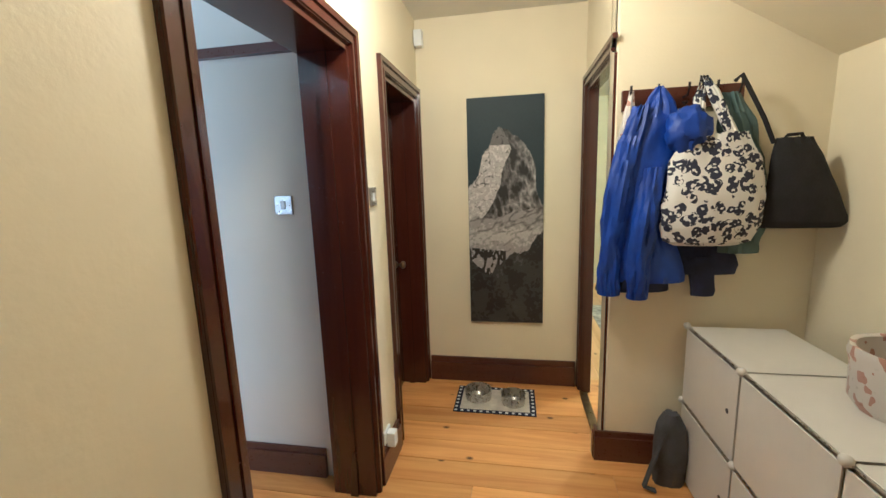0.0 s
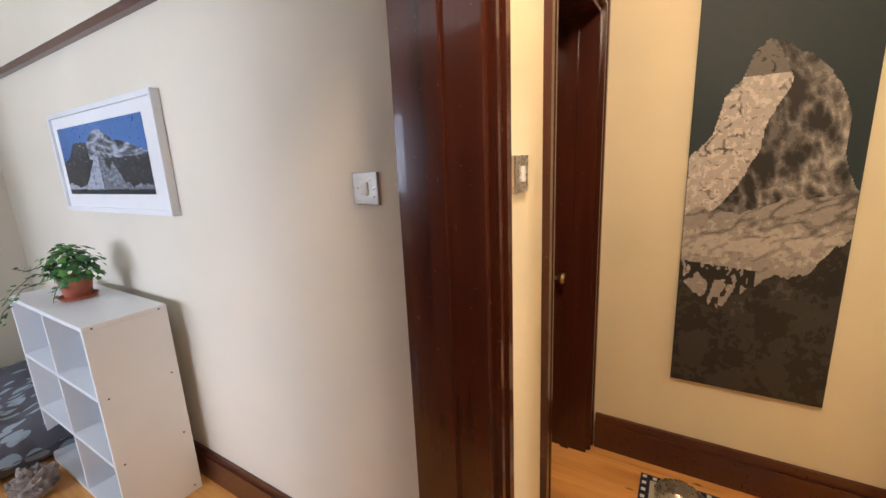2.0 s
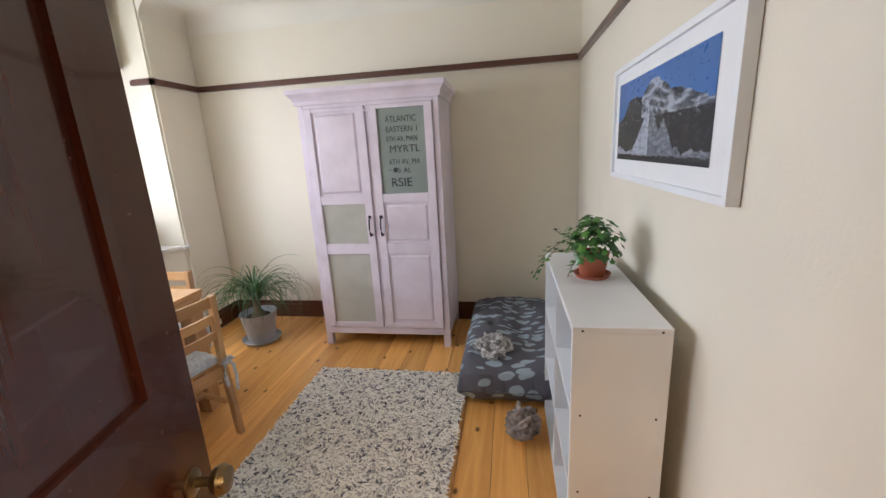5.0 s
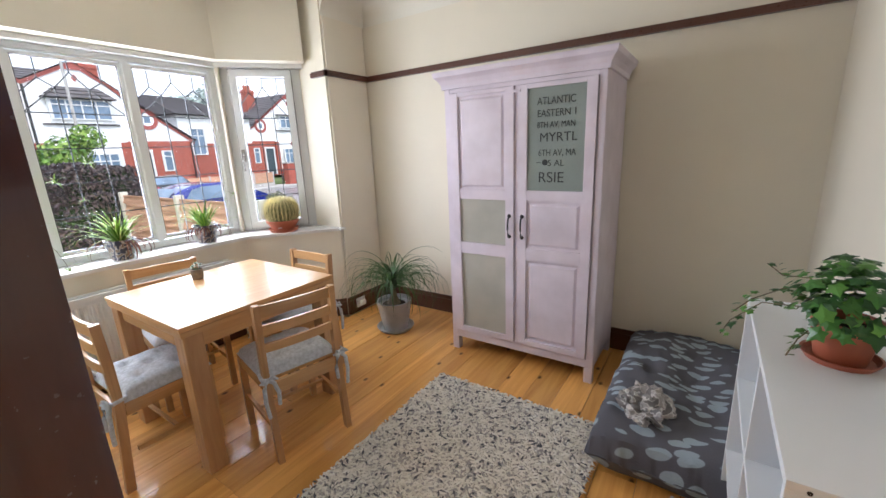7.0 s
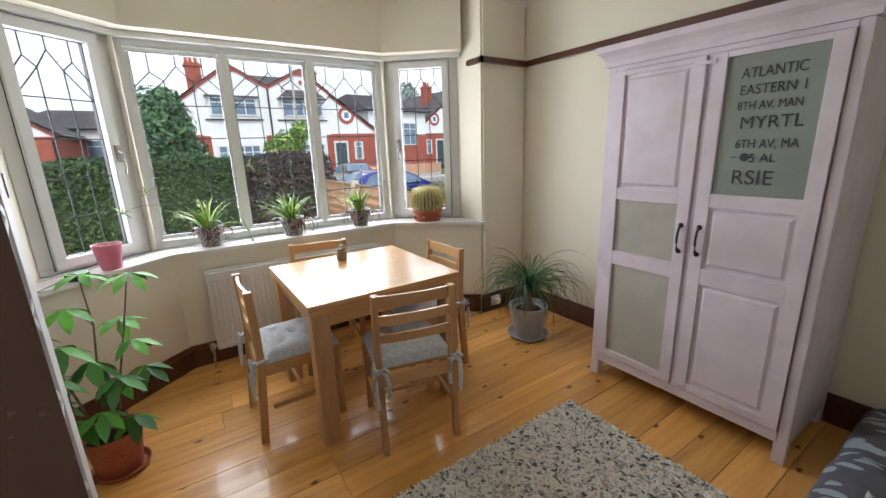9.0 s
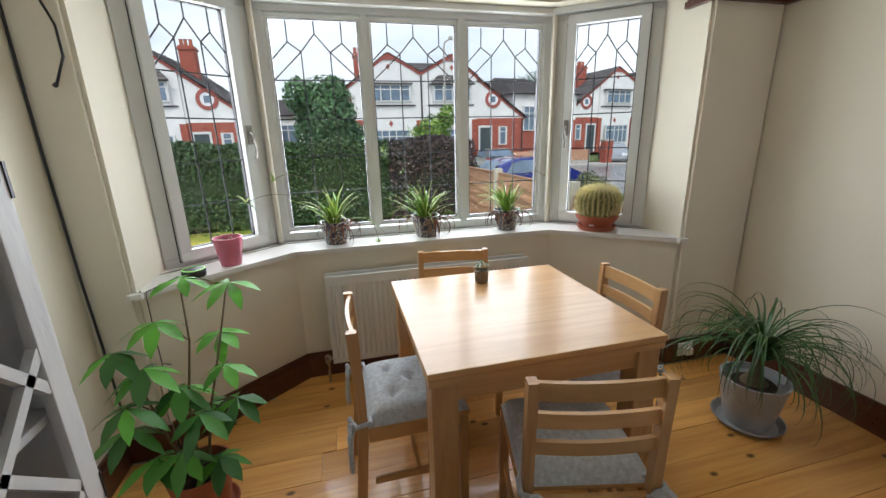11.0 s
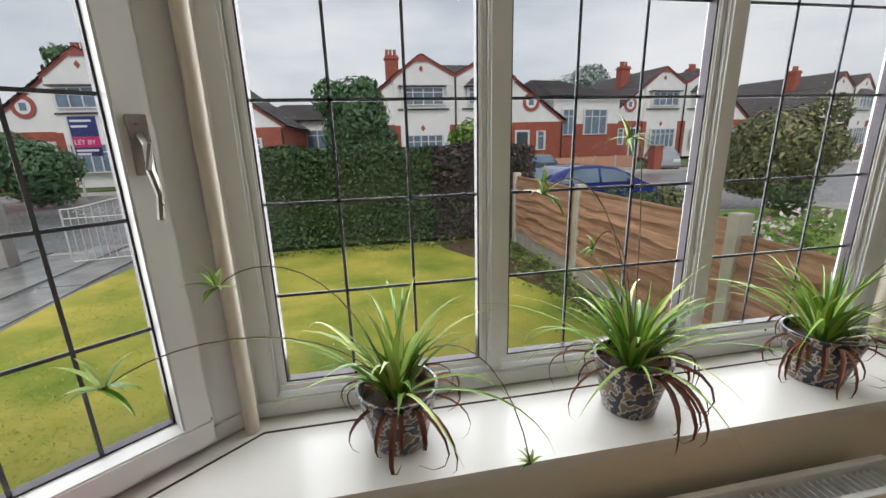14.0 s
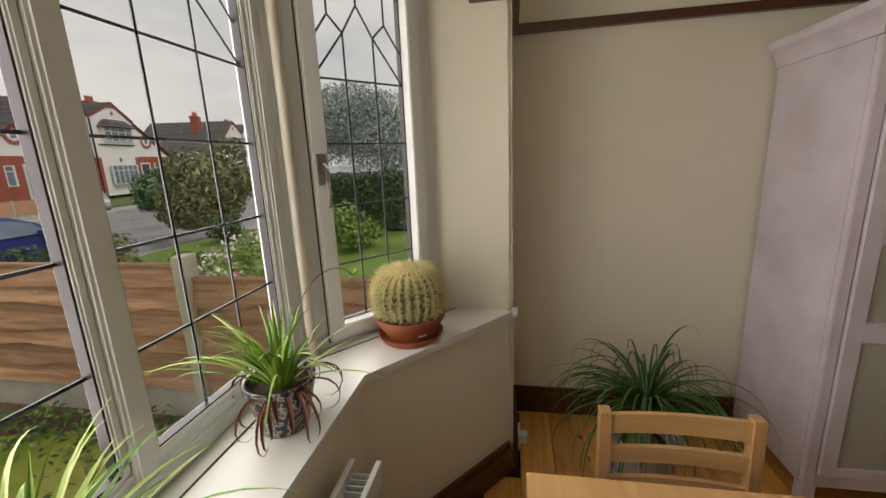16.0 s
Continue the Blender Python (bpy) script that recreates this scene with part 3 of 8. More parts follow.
M_BLACK = mat("black_plastic", (0.02, 0.02, 0.022), 0.4, 0, 0.1, 10, 0.05, 60)
M_CLOTHD = mat("charcoal_leaf_cloth", (0.10, 0.10, 0.11), 0.9, 0, 0.25, 5, 0.4, 140)
M_CLOTHL = mat("pale_blue_leaf_print", (0.27, 0.32, 0.36), 0.9, 0, 0.15, 9, 0.3, 140)
M_BLUE = mat("blue_nylon", (0.01, 0.045, 0.33), 0.52, 0, 0.25, 9, 0.4, 25)
M_NAVY = mat("navy_cloth", (0.01, 0.015, 0.05), 0.8, 0, 0.3, 12, 0.3, 120)
M_BAGBLACK = mat("black_cloth", (0.012, 0.011, 0.013), 0.85, 0, 0.3, 12, 0.3, 120)
M_GREENCLOTH = mat("grey_green_cloth", (0.10, 0.15, 0.15), 0.85, 0, 0.25, 10, 0.3, 120)
M_GREYCLOTH = mat("dark_grey_cloth", (0.07, 0.07, 0.075), 0.85, 0, 0.25, 10, 0.3, 120)
M_PHOTO_SKY = mat("print_night_sky", (0.010, 0.024, 0.032), 0.6, 0, 0.1, 4, 0.02, 60)
M_TONES = [mat("print_tone", (c * 1.03, c * 0.97, c * 0.94), 0.6, 0, 0.10, 60, 0.02, 60) for c in (0.014, 0.035, 0.07, 0.12, 0.19, 0.28, 0.40, 0.54)]
M_PHOTO_BLUE = mat("print_blue_sky", (0.06, 0.16, 0.42), 0.3, 0, 0.2, 3, 0.02, 60)
M_BTONES = [mat("print_blue_tone", (c * 0.86, c * 0.97, c * 1.18), 0.35, 0, 0.10, 60, 0.02, 60) for c in (0.03, 0.055, 0.09, 0.16, 0.27, 0.42)]


def island_mat(name, stops, rough=0.9, bump=0.2):
    """A material whose colour goes by the piece, from a list of (position, colour)."""
    m = mat(name, stops[-1][1], rough, 0, 0.1, 20, bump, 150)
    nt = m.node_tree
    geo = nt.nodes.new("ShaderNodeNewGeometry")
    rp = nt.nodes.new("ShaderNodeValToRGB")
    rp.color_ramp.interpolation = "CONSTANT"
    while len(rp.color_ramp.elements) < len(stops):
        rp.color_ramp.elements.new(0.5)
    for e, (p, c) in zip(rp.color_ramp.elements, stops):
        e.position, e.color = p, (*c, 1)
    nt.links.new(geo.outputs["Random Per Island"], rp.inputs["Fac"])
    nt.links.new(rp.outputs["Color"], nt.nodes["Principled BSDF"].inputs["Base Color"])
    return m


M_RUG = island_mat("felted_wool_strands", [(0, (0.84, 0.81, 0.75)), (0.42, (0.74, 0.71, 0.65)), (0.72, (0.42, 0.41, 0.41)), (0.83, (0.12, 0.125, 0.15)), (0.925, (0.86, 0.84, 0.80))])
M_RUGBASE = mat("rug_backing", (0.5, 0.48, 0.45), 0.95)
M_SPIDER = island_mat("striped_spider_leaves", [(0, (0.10, 0.23, 0.022)), (0.4, (0.23, 0.38, 0.045)), (0.75, (0.47, 0.56, 0.18))], 0.4, 0.1)
M_LEAFMIX = island_mat("pachira_leaves", [(0, (0.03, 0.13, 0.015)), (0.45, (0.055, 0.22, 0.018)), (0.8, (0.11, 0.37, 0.03))], 0.5, 0.1)
M_IVYMIX = island_mat("ivy_leaves", [(0, (0.025, 0.09, 0.018)), (0.4, (0.05, 0.16, 0.025)), (0.8, (0.10, 0.26, 0.04))], 0.35, 0.15)


def speckle(name, base, dark, mid, scale):
    """Blotches of dark and mid colour on a pale ground, as a printed or mottled glaze."""
    m = mat(name, base, 0.3, 0, 0.05, 20, 0.05, 60)
    nt = m.node_tree
    co = nt.nodes.new("ShaderNodeTexCoord")
    v = node(nt, "ShaderNodeTexNoise", Scale=scale, Detail=1.0)
    v.noise_dimensions = "3D"
    nt.links.new(co.outputs["Object"], v.inputs["Vector"])
    rp = nt.nodes.new("ShaderNodeValToRGB")
    rp.color_ramp.interpolation = "CONSTANT"
    rp.color_ramp.elements.new(0.6)
    for e, (p, c) in zip(rp.color_ramp.elements, ((0, dark), (0.485, base), (0.56, mid))):
        e.position, e.color = p, (*c, 1)
    nt.links.new(v.outputs["Fac"], rp.inputs["Fac"])
    nt.links.new(rp.outputs["Color"], nt.nodes["Principled BSDF"].inputs["Base Color"])
    return m


M_MOTTLE = speckle("mottled_blue_brown_glaze", (0.42, 0.39, 0.36), (0.03, 0.035, 0.06), (0.16, 0.11, 0.07), 48)
M_TOTE = mat("printed_canvas", (0.70, 0.68, 0.64), 0.8)
nt = M_TOTE.node_tree
co = nt.nodes.new("ShaderNodeTexCoord")
warp = node(nt, "ShaderNodeTexNoise", Scale=30.0, Detail=1.0)
add = nt.nodes.new("ShaderNodeMix")
add.data_type = "VECTOR"
add.inputs["Factor"].default_value = 0.022
blob = node(nt, "ShaderNodeTexVoronoi", Scale=25.0, Randomness=0.85)
line = node(nt, "ShaderNodeTexNoise", Scale=75.0, Detail=0.0)
inner = nt.nodes.new("ShaderNodeMath")
inner.operation = "GREATER_THAN"
inner.inputs[1].default_value = 0.385
edge = nt.nodes.new("ShaderNodeMath")
edge.operation = "LESS_THAN"
edge.inputs[1].default_value = 0.53
both = nt.nodes.new("ShaderNodeMath")
both.operation = "MULTIPLY"
pick = nt.nodes.new("ShaderNodeMix")
pick.data_type = "RGBA"
pick.inputs["A"].default_value, pick.inputs["B"].default_value = (0.70, 0.68, 0.64, 1), (0.025, 0.028, 0.055, 1)
nt.links.new(co.outputs["Object"], warp.inputs["Vector"])
nt.links.new(co.outputs["Object"], add.inputs["A"])
nt.links.new(warp.outputs["Color"], add.inputs["B"])
nt.links.new(add.outputs["Result"], blob.inputs["Vector"])
nt.links.new(co.outputs["Object"], line.inputs["Vector"])
nt.links.new(blob.outputs["Distance"], edge.inputs[0])
nt.links.new(line.outputs["Fac"], inner.inputs[0])
nt.links.new(edge.outputs[0], both.inputs[0])
nt.links.new(inner.outputs[0], both.inputs[1])
nt.links.new(both.outputs[0], pick.inputs["Factor"])
nt.links.new(pick.outputs["Result"], nt.nodes["Principled BSDF"].inputs["Base Color"])
M_FLEECE = speckle("camouflage_fleece", (0.52, 0.50, 0.48), (0.18, 0.17, 0.17), (0.33, 0.31, 0.30), 30)
M_BASKET = speckle("cream_printed_cotton", (0.62, 0.58, 0.54), (0.62, 0.58, 0.54), (0.40, 0.22, 0.17), 22)


# ---- furniture ----
def wardrobe():
    w = thing("wardrobe", "tall lilac painted wardrobe with glazed panels by the cream wall", "wardrobe", (XW + 0.02, 1.303, 0), 0)
    D, HW = 0.53, 0.497
    for nm, q in (("side_panel", (0, D - 0.03, -HW, -HW + 0.02, 0.10, 1.80)), ("side_panel", (0, D - 0.03, HW - 0.02, HW, 0.10, 1.80)), ("back_panel", (0, 0.012, -HW + 0.02, HW - 0.02, 0.14, 1.80)),
                  ("bottom_panel", (0.012, D - 0.03, -HW + 0.02, HW - 0.02, 0.14, 0.16)), ("top_panel", (0.012, D - 0.03, -HW + 0.02, HW - 0.02, 1.78, 1.80))):
        part(nm, bbox(*q, 0), M_LILAC, w)
    f = bmesh.new()
    box(f, D - 0.03, D, -HW, -HW + 0.04, 0.1, 1.80)
    box(f, D - 0.03, D, HW - 0.04, HW, 0.1, 1.80)
    box(f, D - 0.03, D, -HW + 0.04, HW - 0.04, 0.10, 0.155)
    box(f, D - 0.03, D, -HW + 0.04, HW - 0.04, 1.775, 1.80)
    box(f, D - 0.03, D - 0.003, -0.012, 0.012, 0.155, 1.775)
    bmesh.ops.bevel(f, geom=f.edges[:], offset=0.003, segments=2, affect="EDGES")
    part("face_frame", f, M_LILAC, w)
    for x0, x1 in ((0, 0.05), (D - 0.05, D)):
        for y0 in (-HW, HW - 0.05):
            part("leg", bbox(x0, x1, y0, y0 + 0.05, 0, 0.10, 0.004), M_LILAC, w)
    c = bmesh.new()
    prof = [(0.0, 1.80), (0.012, 1.80), (0.015, 1.825), (0.028, 1.85), (0.05, 1.872), (0.055, 1.90), (0, 1.90)]
    base = [(0.0, -HW), (D, -HW), (D, HW), (0.0, HW)]
    rings = []
    for o, z in prof[:-1]:
        rings.append([c.verts.new(p) for p in ((0, -HW - o, z), (D + o, -HW - o, z), (D + o, HW + o, z), (0, HW + o, z))])
    for a, q in zip(rings, rings[1:]):
        for i in range(4):
            c.faces.new((a[i], a[(i + 1) % 4], q[(i + 1) % 4], q[i]))
    c.faces.new(rings[0][::-1])
    c.faces.new(rings[-1])
    part("cornice", c, M_LILAC, w)
    Z = (0.16, 0.20, 0.742, 0.82, 1.112, 1.175, 1.748, 1.772)
    for y0, y1, side in ((-0.453, -0.014, 0), (0.014, 0.453, 1)):
        d = part("door", bbox(D - 0.012, D + 0.012, y0, y0 + 0.055, Z[0], Z[7], 0.003), M_LILAC, w)
        part("stile", bbox(D - 0.012, D + 0.012, y1 - 0.055, y1, Z[0], Z[7], 0.003), M_LILAC, d)
        for a, q in ((Z[0], Z[1]), (Z[2], Z[3]), (Z[4], Z[5]), (Z[6], Z[7])):
            part("rail", bbox(D - 0.012, D + 0.011, y0 + 0.055, y1 - 0.055, a, q, 0.002), M_LILAC, d)
        for k, (a, q) in enumerate(((Z[1], Z[2]), (Z[3], Z[4]), (Z[5], Z[6]))):
            frosted = (side == 0 and k < 2) or (side == 1 and k == 2)
            if frosted:
                part("glass_panel", bbox(D - 0.006, D - 0.001, y0 + 0.055, y1 - 0.055, a, q, 0), M_FROST if side == 0 else M_FROST2, d, "frosted grey glass panel")
            else:
                pb = bmesh.new()
                box(pb, D - 0.008, D - 0.002, y0 + 0.055, y1 - 0.055, a, q)
                i0, i1 = box(pb, D - 0.002, D + 0.007, y0 + 0.07, y1 - 0.07, a + 0.015, q - 0.015), None
                for v in i0[4:] + i0[:4]:
                    if v.co.x > D:
                        v.co.y += 0.014 if v.co.y < (y0 + y1) / 2 else -0.014
                        v.co.z += 0.014 if v.co.z < (a + q) / 2 else -0.014
                part("raised_panel", pb, M_LILAC, d)
        hy = y1 - 0.028 if side == 0 else y0 + 0.028
        h = bmesh.new()
        tube(h, [(D + 0.012, hy, 0.885), (D + 0.03, hy, 0.90), (D + 0.038, hy, 0.935), (D + 0.038, hy, 0.965), (D + 0.03, hy, 1.0), (D + 0.012, hy, 1.015)], 0.006, 8)
        for z in (0.885, 1.015):
            lathe(h, [(0.013, 0), (0.011, 0.004), (0.0004, 0.006)], 12, m=Matrix.Translation((D + 0.012, hy, z)) @ Matrix.Rotation(radians(90), 4, "Y"))
        part("handle", h, M_IRON, d, "dark iron bow handle", True)
    for z in (1.742, 0.175):
        part("latch", bbox(D + 0.012, D + 0.018, -0.055 if z > 1 else 0.0, 0.03 if z > 1 else 0.05, z - 0.008, z + 0.008, 0.002), M_LILAC, w)
    for s, z, size, dx in (("ATLANTIC", 1.655, 0.058, 0.0), ("EASTERN 1", 1.59, 0.055, 0), ("8TH AV, MAN", 1.53, 0.048, 0), ("MYRTL", 1.455, 0.07, 0.015), ("6TH AV, MA", 1.375, 0.052, 0.01), ("5 AL", 1.318, 0.05, 0.065), ("RSIE", 1.225, 0.085, 0.01)):
        cu = bpy.data.curves.new("t", "FONT")
        cu.body, cu.size, cu.extrude = s, size, 0.0006
        to = bpy.data.objects.new("t", cu)
        scene.collection.objects.link(to)
        to.matrix_basis = Matrix.Translation((D + 0.001, 0.125 + dx, z)) @ Matrix.Rotation(radians(90), 4, "Z") @ Matrix.Rotation(radians(90), 4, "X")
        bpy.context.view_layer.update()
        me = bpy.data.meshes.new_from_object(to.evaluated_get(bpy.context.evaluated_depsgraph_get()))
        me.transform(to.matrix_basis)
        wd = max(v.co.y for v in me.vertices) - min(v.co.y for v in me.vertices)
        for v in me.vertices:
            v.co.y = 0.125 + dx + (v.co.y - 0.125 - dx) * min(1, 0.215 / wd)
        bpy.data.objects.remove(to)
        me.materials.clear()
        me.materials.append(M_BLACKPRINT)
        lo = new("printed_line", me)
        lo.parent = w
    dot = bmesh.new()
    lathe(dot, [(0.017, 0), (0.0165, 0.001), (0.0004, 0.0012)], 20, m=Matrix.Translation((D, 0.175, 1.338)) @ Matrix.Rotation(radians(90), 4, "Y"))
    box(dot, D, D + 0.0012, 0.125, 0.15, 1.336, 1.34)
    part("printed_dot", dot, M_BLACKPRINT, w)
    return w


wardrobe()


def dining_table():
    t = thing("dining_table", "square extending pale oak dining table with thick legs", "table", (-1.900, 0.079, 0))
    X, Y = 0.418, 0.411
    part("tabletop", bbox(-X, X, -Y, Y, 0.728, 0.75, 0.004), M_OAK_X, t)
    part("lower_leaf", bbox(-X + 0.004, X - 0.004, -Y + 0.004, Y - 0.004, 0.700, 0.725, 0.003), M_OAK_X, t)
    for y0, y1 in ((-Y + 0.03, -Y + 0.055), (Y - 0.055, Y - 0.03)):
        part("apron", bbox(-X + 0.095, X - 0.095, y0, y1, 0.625, 0.699, 0.003), M_OAK_X, t)
    for x0, x1 in ((-X + 0.03, -X + 0.055), (X - 0.055, X - 0.03)):
        part("apron", bbox(x0, x1, -Y + 0.095, Y - 0.095, 0.625, 0.699, 0.003), M_OAK_Y, t)
    for sx in (-1, 1):
        for sy in (-1, 1):
            x0, y0 = sx * (X - 0.055), sy * (Y - 0.055)
            part("leg", bbox(x0 - 0.042, x0 + 0.042, y0 - 0.042, y0 + 0.042, 0, 0.699, 0.005), M_OAK_Z, t)


dining_table()


def pad(w, d, h, tufts, seed):
    bm = bmesh.new()
    n = 22
    rnd = random.Random(seed)
    ph = rnd.random() * 9

    def top(u, v):
        e = (max(0.0, 1 - abs(2 * u - 1) ** 5) * max(0.0, 1 - abs(2 * v - 1) ** 5)) ** 0.45
        z = h * e
        for tu, tv in tufts:
            q = ((u - tu) ** 2 + (v - tv) ** 2)
            z -= 0.55 * h * math.exp(-q / 0.0035) * e
        return z + 0.002 * noise.noise((u * 9 + ph, v * 9, 0))

    g0 = [[bm.verts.new(((u / n - 0.5) * w, (v / n - 0.5) * d, 0.004 + top(u / n, v / n))) for v in range(n + 1)] for u in range(n + 1)]
    g1 = [[bm.verts.new(((u / n - 0.5) * w * 0.985, (v / n - 0.5) * d * 0.985, 0)) for v in range(n + 1)] for u in range(n + 1)]
    for u in range(n):
        for v in range(n):
            bm.faces.new((g0[u][v], g0[u + 1][v], g0[u + 1][v + 1], g0[u][v + 1]))
            bm.faces.new((g1[u][v], g1[u][v + 1], g1[u + 1][v + 1], g1[u + 1][v]))
    for k in range(n):
        bm.faces.new((g0[k][0], g1[k][0], g1[k + 1][0], g0[k + 1][0]))
        bm.faces.new((g0[k][n], g0[k + 1][n], g1[k + 1][n], g1[k][n]))
        bm.faces.new((g0[0][k], g0[0][k + 1], g1[0][k + 1], g1[0][k]))
        bm.faces.new((g0[n][k], g1[n][k], g1[n][k + 1], g0[n][k + 1]))
    return bm


TUFTS = [(0.28, 0.28), (0.72, 0.28), (0.5, 0.5), (0.28, 0.72), (0.72, 0.72)]


def dining_chair():
    c = thing("dining_chair", "pale oak ladder-back dining chair tucked under the table", "chair", group="chairs round the table")
    W, D = 0.182, 0.39
    for s in (-1, 1):
        b = bmesh.new()
        pts = [(-0.0, 0.012), (0.0, 0.44), (-0.012, 0.62), (-0.022, 0.82)]
        prev = None
        for y, z in ((-0.035, 0.0), (0.0, 0.42), (-0.002, 0.60), (-0.012, 0.80)):
            x = s * W
            ring = [b.verts.new((x + dx, y + dy, z)) for dx, dy in ((-0.014, -0.018), (0.014, -0.018), (0.014, 0.018), (-0.014, 0.018))]
            if prev:
                for i in range(4):
                    b.faces.new((prev[i], prev[(i + 1) % 4], ring[(i + 1) % 4], ring[i]))
            else:
                b.faces.new(ring[::-1])
            prev = ring
        b.faces.new(prev)
        part("back_leg", b, M_OAK_Z, c)
        part("front_leg", bbox(s * W - 0.016, s * W + 0.016, D - 0.034, D - 0.002, 0, 0.405, 0.003), M_OAK_Z, c)
        part("side_rail", bbox(s * W - 0.010, s * W + 0.010, 0.018, D - 0.034, 0.36, 0.405, 0.002), M_OAK_Y, c)
        part("stretcher", bbox(s * W - 0.008, s * W + 0.008, 0.028, D - 0.034, 0.17, 0.195, 0.002), M_OAK_Y, c)
    part("front_rail", bbox(-W + 0.016, W - 0.016, D - 0.028, D - 0.010, 0.36, 0.405, 0.002), M_OAK_X, c)
    part("back_rail", bbox(-W + 0.014, W - 0.014, -0.008, 0.010, 0.34, 0.405, 0.002), M_OAK_X, c)
    part("cross_stretcher", bbox(-W + 0.008, W - 0.008, 0.19, 0.206, 0.175, 0.19, 0.002), M_OAK_X, c)
    part("seat", bbox(-W - 0.012, W + 0.012, 0.02, D + 0.005, 0.405, 0.42, 0.004), M_OAK_Y, c)
    for z0, z1, yy in ((0.737, 0.793, -0.006), (0.650, 0.697, -0.002), (0.563, 0.605, 0.0)):
        b = bmesh.new()
        n = 8
        prev = None
        for i in range(n + 1):
            x = (i / n * 2 - 1) * (W - 0.012)
            y = yy - 0.014 * (1 - (2 * i / n - 1) ** 2)
            ring = [b.verts.new((x, y + q, z)) for q, z in ((-0.007, z0), (0.007, z0), (0.007, z1), (-0.007, z1))]
            if prev:
                for k in range(4):
                    b.faces.new((prev[k], prev[(k + 1) % 4], ring[(k + 1) % 4], ring[k]))
            else:
                b.faces.new(ring[::-1])
            prev = ring
        b.faces.new(prev)
        part("back_slat", b, M_OAK_X, c)
    return c


def seat_cushion():
    c = thing("seat_cushion", "pale grey tufted knitted seat cushion tied to a chair", "cushion", group="seat cushions on the chairs")
    p = part("pad", pad(0.39, 0.375, 0.062, TUFTS, 3), M_CUSH, c, "", True)
    p.location = (0, 0.205, 0.421)
    for s in (-1, 1):
        b = bmesh.new()
        x = s * 0.182
        tube(b, [(x - s * 0.02, 0.03, 0.44), (x + s * 0.02, 0.025, 0.45), (x + s * 0.024, -0.022, 0.445), (x, -0.03, 0.44)], 0.009, 7)
        tube(b, [(x, -0.03, 0.44), (x - s * 0.02, -0.045, 0.425), (x - s * 0.035, -0.05, 0.37), (x - s * 0.03, -0.052, 0.31)], 0.0105, 7, 0.009)
        tube(b, [(x, -0.03, 0.44), (x + s * 0.025, -0.045, 0.41), (x + s * 0.028, -0.05, 0.34), (x + s * 0.02, -0.05, 0.26)], 0.0105, 7, 0.009)
        for k in (-1, 1):
            tube(b, [(x, -0.033, 0.44), (x + k * 0.02, -0.045, 0.455), (x + k * 0.035, -0.045, 0.44), (x + k * 0.018, -0.04, 0.432), (x, -0.035, 0.438)], 0.009, 7)
        part("tie", b, M_CUSH, c, "", True)
    return c


CHAIRS = ((-1.905, 0.695, 166.7), (-1.290, 0.065, 90), (-1.867, -0.587, -8.9), (-2.495, 0.062, -90))
ch0, cu0 = dining_chair(), seat_cushion()
for i, (x, y, rz) in enumerate(CHAIRS):
    if i == 0:
        ch0.matrix_basis = cu0.matrix_basis = pose(x, y, 0, 0, 0, rz)
    else:
        copy_thing(ch0, pose(x, y, 0, 0, 0, rz))
        copy_thing(cu0, pose(x, y, 0, 0, 0, rz))


def rug():
    r = thing("area_rug", "rectangular rug of white and grey felted wool loops on the boards", "rug")
    X0, X1, Y0, Y1 = -2.74, -1.10, 0.94, 1.97
    part("backing", bbox(X0 + 0.01, X1 - 0.01, Y0 + 0.01, Y1 - 0.01, 0.001, 0.012, 0.003), M_RUGBASE, r)
    rnd = random.Random(5)
    verts, faces = [], []
    nx, ny = 122, 78
    for i in range(nx):
        for j in range(ny):
            cx = X0 + (i + rnd.random()) / nx * (X1 - X0)
            cy = Y0 + (j + rnd.random()) / ny * (Y1 - Y0)
            a, L, w = rnd.random() * math.pi, rnd.uniform(0.012, 0.024), rnd.uniform(0.0042, 0.007)
            z = rnd.uniform(0.014, 0.021)
            dx, dy = math.cos(a), math.sin(a)
            k = len(verts)
            verts += [(cx - dx * L, cy - dy * L, z - 0.006), (cx - dy * w, cy + dx * w, z - 0.003), (cx + dx * L, cy + dy * L, z - 0.004), (cx + dy * w, cy - dx * w, z - 0.003), (cx + dx * L * 0.3, cy + dy * L * 0.3, z + 0.004), (cx - dx * L * 0.4, cy - dy * L * 0.4, z + 0.003)]
            faces += [(k, k + 3, k + 5), (k + 1, k, k + 5), (k + 3, k + 4, k + 5), (k + 1, k + 5, k + 4), (k + 3, k + 2, k + 4), (k + 2, k + 1, k + 4)]
    me = bpy.data.meshes.new("wool_strands")
    me.from_pydata(verts, [], faces)
    me.materials.append(M_RUG)
    ob = new("wool_strands", me)
    ob.parent = r
    tagged(ob, kind="stuff")


rug()


